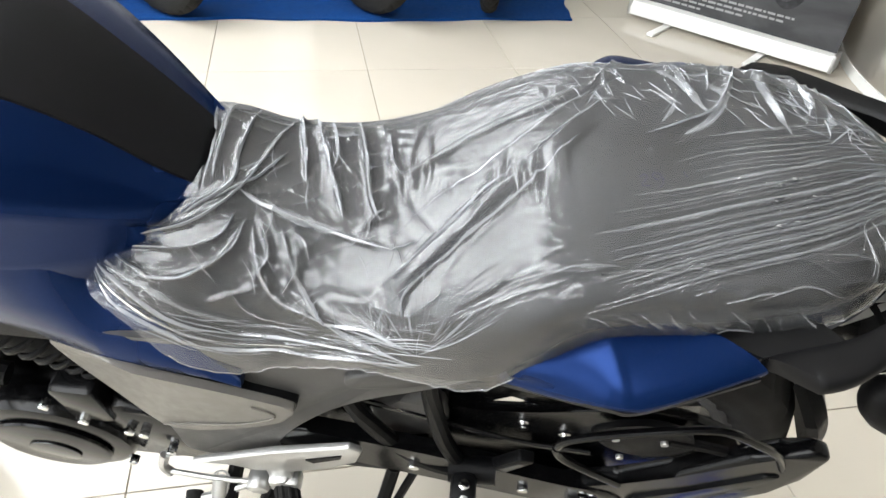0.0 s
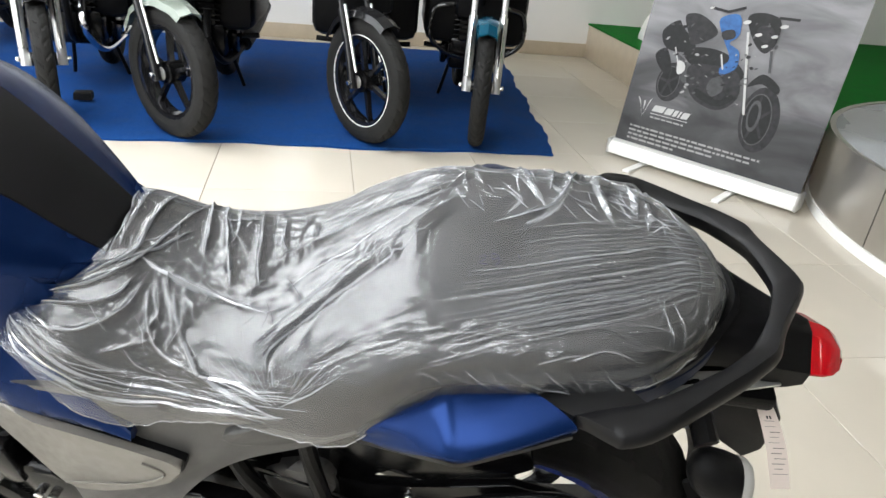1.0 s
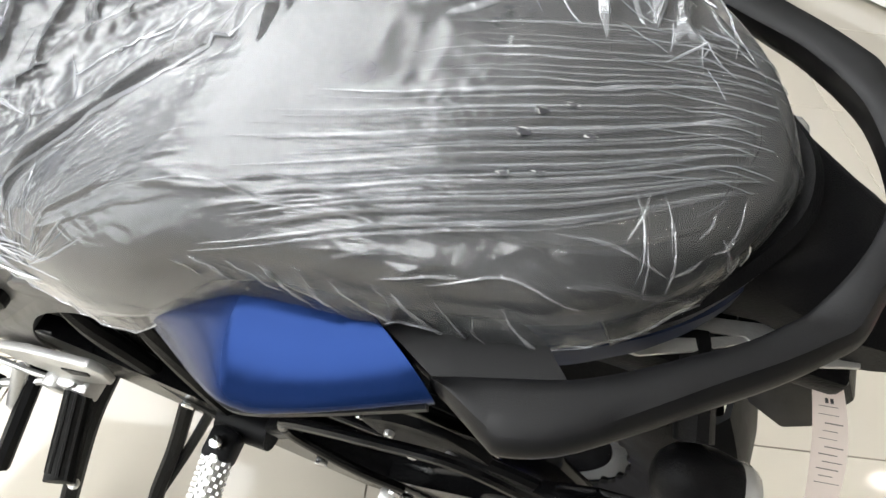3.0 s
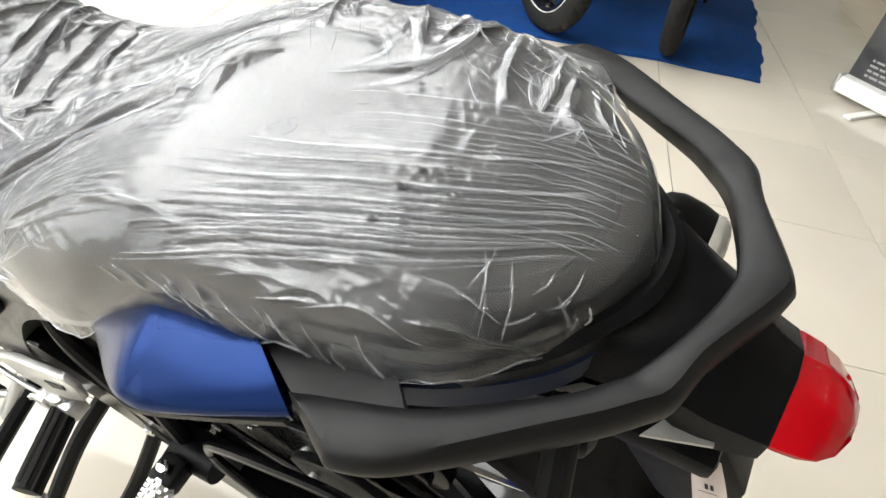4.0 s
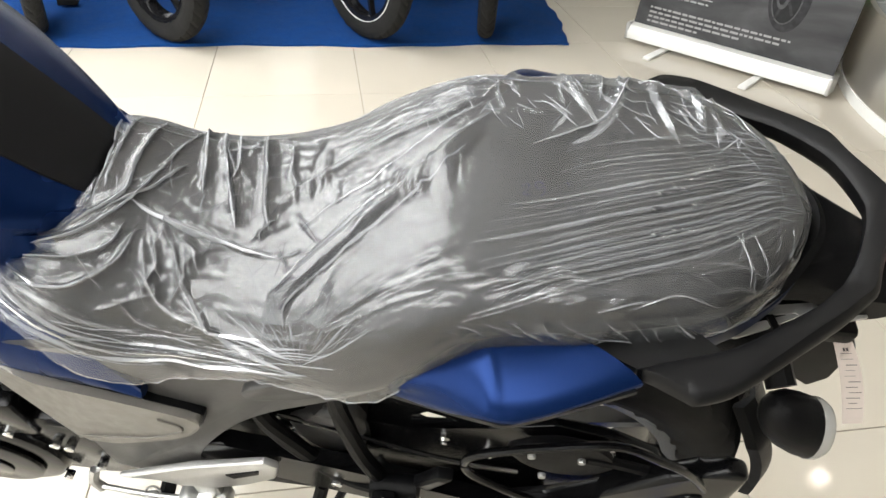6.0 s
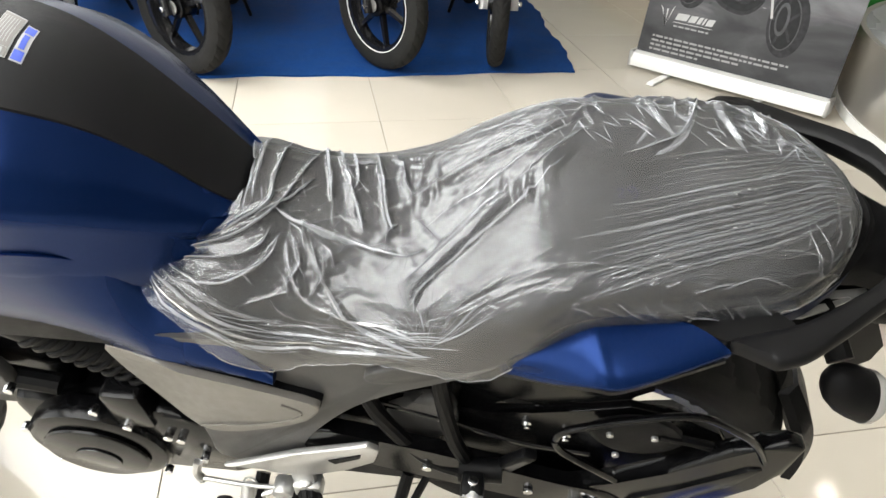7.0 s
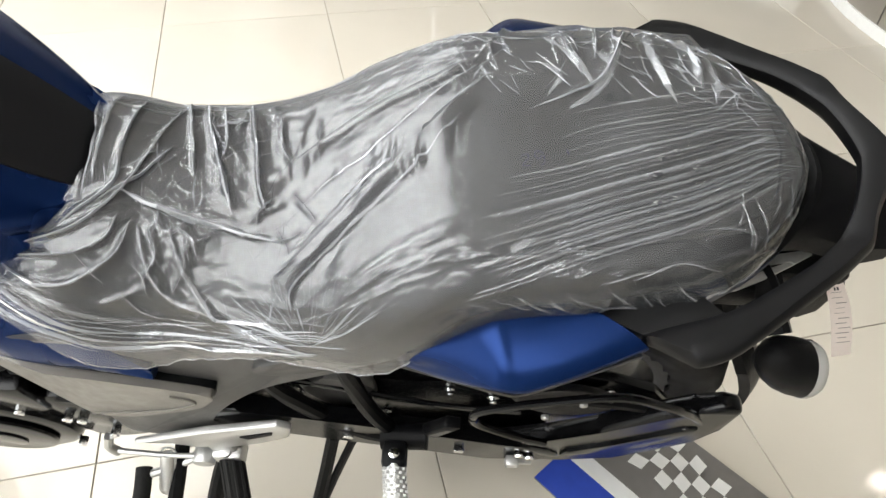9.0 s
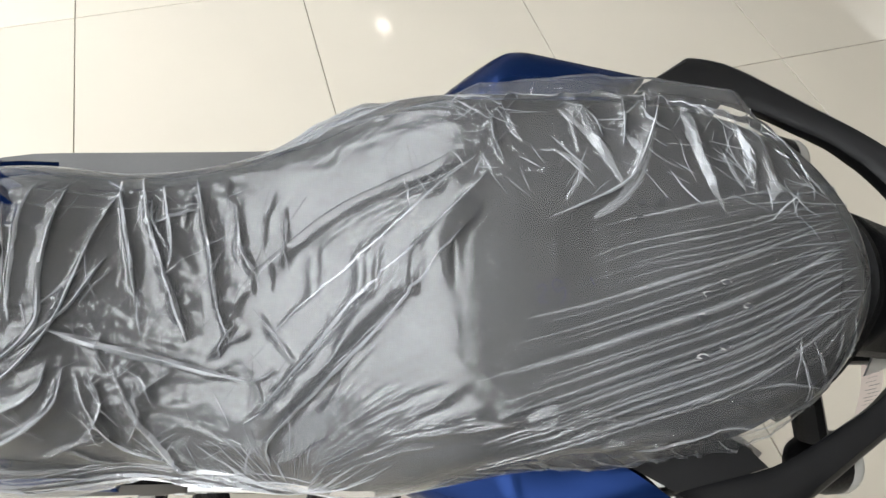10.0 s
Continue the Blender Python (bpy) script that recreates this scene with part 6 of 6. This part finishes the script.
blob("printed_front_fender", [(0.600, 0.400), (0.654, 0.468), (0.742, 0.432), (0.745, 0.395), (0.667, 0.425)], POSTERINK, 0.0066)
for u, v, r in ((0.573, 0.628, 0.011), (0.648, 0.632, 0.010), (0.618, 0.585, 0.010), (0.503, 0.672, 0.012), (0.676, 0.680, 0.012), (0.315, 0.708, 0.007)):
    printed("printed_lamp", flat(ring2(*px(u, v), r * 1.5, r * 0.7, 0.3, 14), 0.0070), POSTERWHITE)
for u0, v0, u1, v1, wd, mt in ((0.522, 0.632, 0.628, 0.276, 0.0055, POSTERWHITE), (0.653, 0.583, 0.680, 0.478, 0.0055, POSTERGREY), (0.314, 0.709, 0.40, 0.702, 0.006, POSTERINK), (0.40, 0.702, 0.477, 0.732, 0.006, POSTERINK), (0.64, 0.712, 0.734, 0.717, 0.006, POSTERINK), (0.43, 0.515, 0.46, 0.45, 0.004, POSTERWHITE), (0.19, 0.505, 0.235, 0.42, 0.003, POSTERWHITE)):
    p0, p1 = Vector((*px(u0, v0), 0)), Vector((*px(u1, v1), 0))
    d = (p1 - p0).normalized() * wd
    printed("printed_fork", flat([(p0.x - d.y, p0.y + d.x), (p1.x - d.y, p1.y + d.x), (p1.x + d.y, p1.y - d.x), (p0.x + d.y, p0.y - d.x)], 0.0068), mt)
blob("printed_footrest", [(0.205, 0.480), (0.232, 0.470), (0.272, 0.444), (0.296, 0.356), (0.262, 0.368), (0.258, 0.420)], POSTERGREY, 0.0068)
blob("printed_caliper", [(0.225, 0.445), (0.262, 0.440), (0.272, 0.405), (0.24, 0.385)], POSTERWHITE, 0.0072)
rd = random.Random(12)
for k in range(90):
    u, v = rd.uniform(0.24, 0.60), rd.uniform(0.29, 0.50)
    if k % 3 == 0:
        u, v = rd.uniform(0.12, 0.36), rd.uniform(0.44, 0.62)
    if k % 5 == 0:
        u, v = rd.uniform(0.50, 0.68), rd.uniform(0.42, 0.70)
    r, e, tl = rd.uniform(0.003, 0.010), rd.uniform(0.25, 0.9), rd.uniform(-0.6, 1.2)
    printed("printed_detail", flat(ring2(*px(u, v), r * 1.3, r * e, tl, 7), 0.0076 + 0.00005 * k), rd.choice((POSTERINK, POSTERMID, POSTERGREY, POSTERGREY, POSTERTEXT)))
# emblem and lines of print as plain shapes
for poly in ([(0.069, 0.240), (0.086, 0.226), (0.108, 0.165), (0.117, 0.146), (0.104, 0.182)], [(0.149, 0.245), (0.138, 0.228), (0.124, 0.172), (0.117, 0.146), (0.130, 0.186)], [(0.108, 0.225), (0.118, 0.226), (0.116, 0.172)]):
    printed("printed_emblem", flat([px(*q) for q in poly], 0.003), POSTERWHITE)
for u0, u1 in ((0.163, 0.226), (0.234, 0.272), (0.279, 0.300), (0.307, 0.318), (0.325, 0.362)):
    printed("printed_word", flat([px(u0, 0.183), px(u1, 0.186), px(u1 + 0.012, 0.218), px(u0 + 0.012, 0.215)], 0.003), POSTERWHITE)
printed("printed_rule", flat([px(0.160, 0.170), px(0.368, 0.172), px(0.368, 0.175), px(0.160, 0.173)], 0.003), POSTERWHITE)
rw = random.Random(3)
for v, u0, u1, hh in ((0.150, 0.165, 0.355, 0.008), (0.086, 0.068, 0.790, 0.0095), (0.065, 0.068, 0.745, 0.0095), (0.044, 0.068, 0.560, 0.0095), (0.023, 0.068, 0.340, 0.0095)):
    u = u0
    while u < u1 - 0.01:
        w = rw.uniform(0.012, 0.045)
        e = min(u + w, u1)
        printed("printed_text_bar", thin(px(u, 0)[0], px(e, 0)[0], v, v + hh, 0.003), POSTERTEXT)
        u = e + 0.007

# ---- round steel display stage ----
STAGE = Matrix.Translation((3.02, 3.15, 0))
stage = holder("display_stage", STAGE, "round brushed stainless steel display stage with grey top", "display stage")


def ringwall(r0, r1, z0, z1, a0, a1, n):
    rings = []
    for i in range(n + 1):
        a = radians(a0 + (a1 - a0) * i / n)
        rings.append([Vector((r * math.cos(a), r * math.sin(a), z)) for r, z in ((r0, z0), (r1, z0), (r1, z1), (r0, z1))])
    return loft(rings)


part("stage_top", revolve([(0.0005, 0.318), (1.37, 0.318), (1.37, 0.345), (0.0005, 0.345)], 96), PLINTHTOP, stage, "smooth grey stage top").matrix_local = Matrix.Rotation(radians(90), 4, "X")
for k in range(12):
    part("steel_panel", ringwall(1.36, 1.385, 0.045, 0.352, 30 * k + 15.12, 30 * k + 44.88, 18), STEEL, stage)
for k in range(4):
    part("top_seam", box(0.02, 1.36, -0.002, 0.002, 0.3452, 0.3462), INK, stage).matrix_local = Matrix.Rotation(radians(15 + 90 * k), 4, "Z")
part("base_ring", ringwall(1.30, 1.392, 0.0, 0.045, 0, 359.9, 90), WHITE, stage, "white base ring")
part("inner_core", ringwall(1.28, 1.352, 0.0, 0.316, 0, 359.9, 90), GLOSSBLACK, stage)


# ---- parked motorcycles on the carpet ----
def parked(name, m, steer, tyre_r, tyre_w, rim_mat, fender_mat, fork_mat, body_mat, label, stripe=None, guard=False, spokes=5, disc_side=0, group="motorcycles on the carpet"):
    """A commuter motorcycle facing -y, front contact at the origin."""
    b = holder(name, m, label, "motorcycle", group)
    R = tyre_r
    ax = Vector((0, 0, R))
    st = Matrix.Translation(ax) @ Matrix.Rotation(radians(steer), 4, "Z")
    wm = st @ Matrix.Rotation(radians(90), 4, "Z")
    wheel(b, R, tyre_w, rim_mat, spokes, ENGINE, wm, stripe, disc_side)
    fk = part("fork", merge(*[merge(tube([(s * 0.075, 0.0, -0.03), (s * 0.075, 0.05, 0.16), (s * 0.075, 0.11, 0.32)], 0.021, 12, 1), tube([(s * 0.075, 0.11, 0.32), (s * 0.075, 0.21, 0.62)], 0.015, 12, 1)) for s in (-1, 1)], box(-0.10, 0.10, 0.15, 0.22, 0.44, 0.48, 0.008)), fork_mat, b, "fork legs")
    fk.matrix_local = st
    for s in (-1, 1):
        part("fork_tube", tube([(s * 0.075, -0.018, 0.05), (s * 0.075, 0.085, 0.34)], 0.0075, 8, 1), CHROME, b).matrix_local = st
    for s in (-1, 1):
        part("hub_cap", disc((s * 0.052, 0, 0), (s, 0, 0), 0.030, 0.006, 20, 0.002), ALLOY, b).matrix_local = st
        o = part("axle_nut", disc((s * 0.095, 0, 0), (s, 0, 0), 0.012, 0.016, 8, 0.002), CHROME, b)
        o.matrix_local = st
    rings = []
    for i in range(15):
        a = radians(58 + 92 * i / 14)
        w = tyre_w * 0.72 * (1 if 2 < i < 12 else 0.86)
        c, d = Vector((0, -math.cos(a) * (R + 0.028), math.sin(a) * (R + 0.028))), Vector((0, -math.cos(a), math.sin(a)))
        rings.append([c + Vector((x, 0, 0)) + d * r for x, r in ((-w, -0.035), (-w * 0.85, -0.005), (0, 0.012), (w * 0.85, -0.005), (w, -0.035), (w * 0.8, -0.012), (0, 0.005), (-w * 0.8, -0.012))])
    fd = part("front_fender", loft(rings), fender_mat, b, "front fender")
    fd.matrix_local = st
    part("engine", merge(box(-0.14, 0.14, 0.52, 0.86, 0.26, 0.44, 0.03), box(-0.10, 0.10, 0.50, 0.66, 0.42, 0.62, 0.02), disc((0.14, 0.72, 0.34), (1, 0, 0), 0.085, 0.035, 28, 0.01), disc((-0.14, 0.72, 0.34), (-1, 0, 0), 0.085, 0.035, 28, 0.01)), ENGINE, b, "black engine")
    for k in range(6):
        part("cooling_fin", box(-0.125, 0.125, 0.48, 0.68, 0.455 + 0.026 * k, 0.462 + 0.026 * k, 0.002), ENGINE, b)
    part("exhaust", merge(tube([(0.06, 0.50, 0.50), (0.08, 0.42, 0.36), (0.13, 0.55, 0.24), (0.17, 0.9, 0.26)], 0.018, 10), tube([(0.17, 0.9, 0.27), (0.19, 1.2, 0.33), (0.20, 1.5, 0.40)], 0.042, 16)), CHROME if fork_mat is FORKSILVER else BLACK, b, "exhaust pipe")
    part("frame_tube", merge(tube([(0, 0.26, 0.86), (0, 0.42, 0.55), (0, 0.50, 0.30), (0, 0.85, 0.26)], 0.02, 10), tube([(0, 0.30, 0.82), (0, 0.8, 0.72), (0, 1.5, 0.78)], 0.02, 10)), BLACK, b)
    part("fuel_tank", loft([[Vector((x * w, y, z)) for x, z in ((-1, 0.74), (-1, 0.84), (-0.6, z1), (0.6, z1), (1, 0.84), (1, 0.74), (0.5, 0.70), (-0.5, 0.70))] for y, w, z1 in ((0.36, 0.08, 0.90), (0.45, 0.13, 0.97), (0.62, 0.14, 0.98), (0.80, 0.10, 0.92), (0.86, 0.07, 0.86))]), body_mat, b, "fuel tank")
    part("seat", loft([[Vector((x * w, y, z)) for x, z in ((-1, z1 - 0.07), (-0.9, z1 - 0.01), (0, z1), (0.9, z1 - 0.01), (1, z1 - 0.07))] for y, w, z1 in ((0.84, 0.10, 0.83), (1.0, 0.13, 0.79), (1.25, 0.13, 0.81), (1.5, 0.10, 0.83), (1.58, 0.06, 0.81))]), SEATVINYL, b, "black seat")
    part("headlamp", merge(disc((0, 0.14, 0.92), (0, -1, 0), 0.09, 0.05, 28, 0.01), box(-0.08, 0.08, 0.12, 0.25, 0.84, 1.0, 0.02)), body_mat, b)
    part("handlebar", tube([(-0.36, 0.34, 1.02), (-0.2, 0.26, 1.05), (0, 0.24, 1.0), (0.2, 0.26, 1.05), (0.36, 0.34, 1.02)], 0.012, 10), BLACK, b)
    part("side_panel", merge(box(-0.14, -0.10, 0.88, 1.15, 0.50, 0.76, 0.02), box(0.10, 0.14, 0.88, 1.15, 0.50, 0.76, 0.02)), body_mat, b)
    wheel(b, R, tyre_w, rim_mat, spokes, ENGINE, Matrix.Translation((0, 1.27, R)) @ Matrix.Rotation(radians(90), 4, "Z"), stripe)
    part("swingarm", merge(box(-0.11, -0.085, 0.82, 1.30, R - 0.02, R + 0.03, 0.006), box(0.085, 0.11, 0.82, 1.30, R - 0.02, R + 0.03, 0.006)), BLACK, b)
    for s in (-1, 1):
        part("shock", tube([(s * 0.12, 1.25, R + 0.04), (s * 0.12, 1.12, 0.72)], 0.024, 12, 1), CHROME, b)
        part("footpeg", tube([(s * 0.12, 0.80, 0.33), (s * 0.27, 0.80, 0.34)], 0.014, 10, 1), RUBBER, b)
        part("pillion_peg", tube([(s * 0.12, 1.0, 0.40), (s * 0.25, 1.0, 0.42)], 0.012, 10, 1), RUBBER, b)
        part("stand_leg", tube([(s * 0.10, 0.84, 0.26), (s * 0.13, 0.92, 0.10), (s * 0.15, 0.96, 0.012)], 0.011, 8, 2), BLACK, b)
    part("under_cowl", merge(box(-0.285, 0.285, 0.52, 1.15, 0.40, 0.80, 0.06), box(-0.13, 0.13, 0.36, 0.70, 0.56, 0.84, 0.03)), BLACK, b, "black bodywork round the engine")
    if guard:
        part("leg_guard", merge(*[tube([(s * 0.04, 0.46, 0.62), (s * 0.16, 0.44, 0.62), (s * 0.245, 0.45, 0.58), (s * 0.25, 0.46, 0.44), (s * 0.16, 0.49, 0.36), (s * 0.04, 0.50, 0.33)], 0.013, 10) for s in (-1, 1)]), GLOSSBLACK, b, "black tubular leg guard")
    return b


def at(u, v, turn, z=0.012):
    return ROOM @ pose(u, v, z, 0, 0, turn)


parked("parked_motorcycle", at(1.246, 1.27, -6), -6, 0.297, 0.080, GLOSSBLACK, TEAL, FORKSILVER, TEAL, "teal blue motorcycle with silver fork legs parked on the blue carpet", guard=True)
parked("parked_motorcycle", at(0.673, 1.245, -2), 36, 0.300, 0.086, GLOSSBLACK, GLOSSBLACK, GLOSSBLACK, GLOSSBLACK, "black motorcycle with a white-lined rim, its wheel turned", stripe=WHITE, spokes=6)
parked("parked_motorcycle", at(-0.208, 1.216, -4), 48, 0.297, 0.098, GLOSSBLACK, GREYGREEN, GLOSSBLACK, GREYGREEN, "grey-green motorcycle with a broad front tyre, its wheel turned", spokes=5)
parked("parked_motorcycle", at(-0.781, 1.33, 2), 18, 0.297, 0.082, GLOSSBLACK, GLOSSBLACK, FORKSILVER, GLOSSBLACK, "dark motorcycle with silver fork legs parked on the carpet", spokes=6)
parked("parked_motorcycle", at(-1.75, 2.2, -4), 20, 0.297, 0.082, GLOSSBLACK, GLOSSBLACK, CHROME, GLOSSBLACK, "black motorcycle at the end of the parked row", spokes=6)
parked("stage_motorcycle", Matrix.Translation((1.95, 2.68, 0.347)) @ Matrix.Rotation(radians(-66), 4, "Z"), 4, 0.295, 0.10, GLOSSBLACK, GLOSSBLACK, BLACK, GLOSSBLACK, "black motorcycle with yellow rim tape on the steel stage", stripe=NEON, disc_side=1, group="motorcycle on the stage")

blk = loft([[Vector((x * w, y * w, z)) for x, y in ((-0.045, -0.03), (0.045, -0.03), (0.045, 0.03), (-0.045, 0.03))] for w, z in ((0.92, 0), (1.0, 0.006), (0.96, 0.036), (0.80, 0.042))])
tagged(part("rubber_block", blk, RUBBER, None, "", Matrix.Translation((-2.02, 3.28, 0.020)) @ Matrix.Rotation(radians(25), 4, "Z")), "small black rubber block lying on the blue carpet", "rubber block")

# ---- printed floor strip with racing colours ----
dS = Vector((0.753, -0.658, 0))
STRIP = Matrix.Translation((0.82, 0.82, 0)) @ Matrix(((dS.x, -dS.y, 0, 0), (dS.y, dS.x, 0, 0), (0, 0, 1, 0), (0, 0, 0, 1)))
strip_ob = holder("floor_mat", STRIP, "thin floor mat printed with blue band and chequered flag", "floor mat")
part("backing", box(-0.30, 0.03, -0.255, 0.025, 0.0, 0.003, 0.001), GREYPRINT, strip_ob)
part("blue_band", box(-0.30, 0.028, -0.254, -0.178, 0.003, 0.0036), BLUEPRINT, strip_ob, "deep blue band")
part("white_band", box(-0.30, 0.028, -0.178, -0.146, 0.003, 0.0036), WHITE, strip_ob, "white band")
for i in range(7):
    for j in range(4):
        if (i + j) % 2 == 0:
            bm = bmesh.new()
            qs = []
            for a, b in ((i, j), (i + 1, j), (i + 1, j + 1), (i, j + 1)):
                x, y = -0.206 + a * 0.026, -0.104 + b * 0.026 + 0.008 * math.sin(a * 0.9)
                qs.append(bm.verts.new((x, y, 0.0038)))
            bm.faces.new(qs)
            part("check", bm, WHITE, strip_ob)

# a white rounded panel standing on the green platform
tagged(part("white_panel", loft([[Vector((x + 3.06, y * w + 3.2, 0.291 + z)) for y, z in ((-1, 0), (-0.95, 0.10 * hgt), (-0.6, 0.2 * hgt), (0, 0.24 * hgt), (0.6, 0.2 * hgt), (0.95, 0.10 * hgt), (1, 0))] for x, w, hgt in ((-0.12, 0.05, 0.4), (-0.06, 0.16, 0.8), (0, 0.22, 1.0), (0.1, 0.24, 1.0), (0.2, 0.2, 0.8))]), WHITE, None, "", ROOM), "smooth white rounded plastic panel lying on the green platform", "panel")

# ---- floor tiles ----
tile_mesh = None
for i in range(-6, 12):
    for j in range(-8, 7):
        u, v = i * 0.6, j * 0.6
        if u + 0.6 < U0 or u > U1 or v + 0.6 < V0 or v > V1:
            continue
        if tile_mesh is None:
            bm = box(0.0012, 0.5988, 0.0012, 0.5988, -0.006, 0.0, 0.0008, 1)
            finish(bm)
            tile_mesh = bpy.data.meshes.new("tile")
            bm.to_mesh(tile_mesh)
            bm.free()
            tile_mesh.materials.append(TILE)
        o = new("tile", tile_mesh)
        o.parent = floor
        o.matrix_local = Matrix.Translation((u, v, 0))
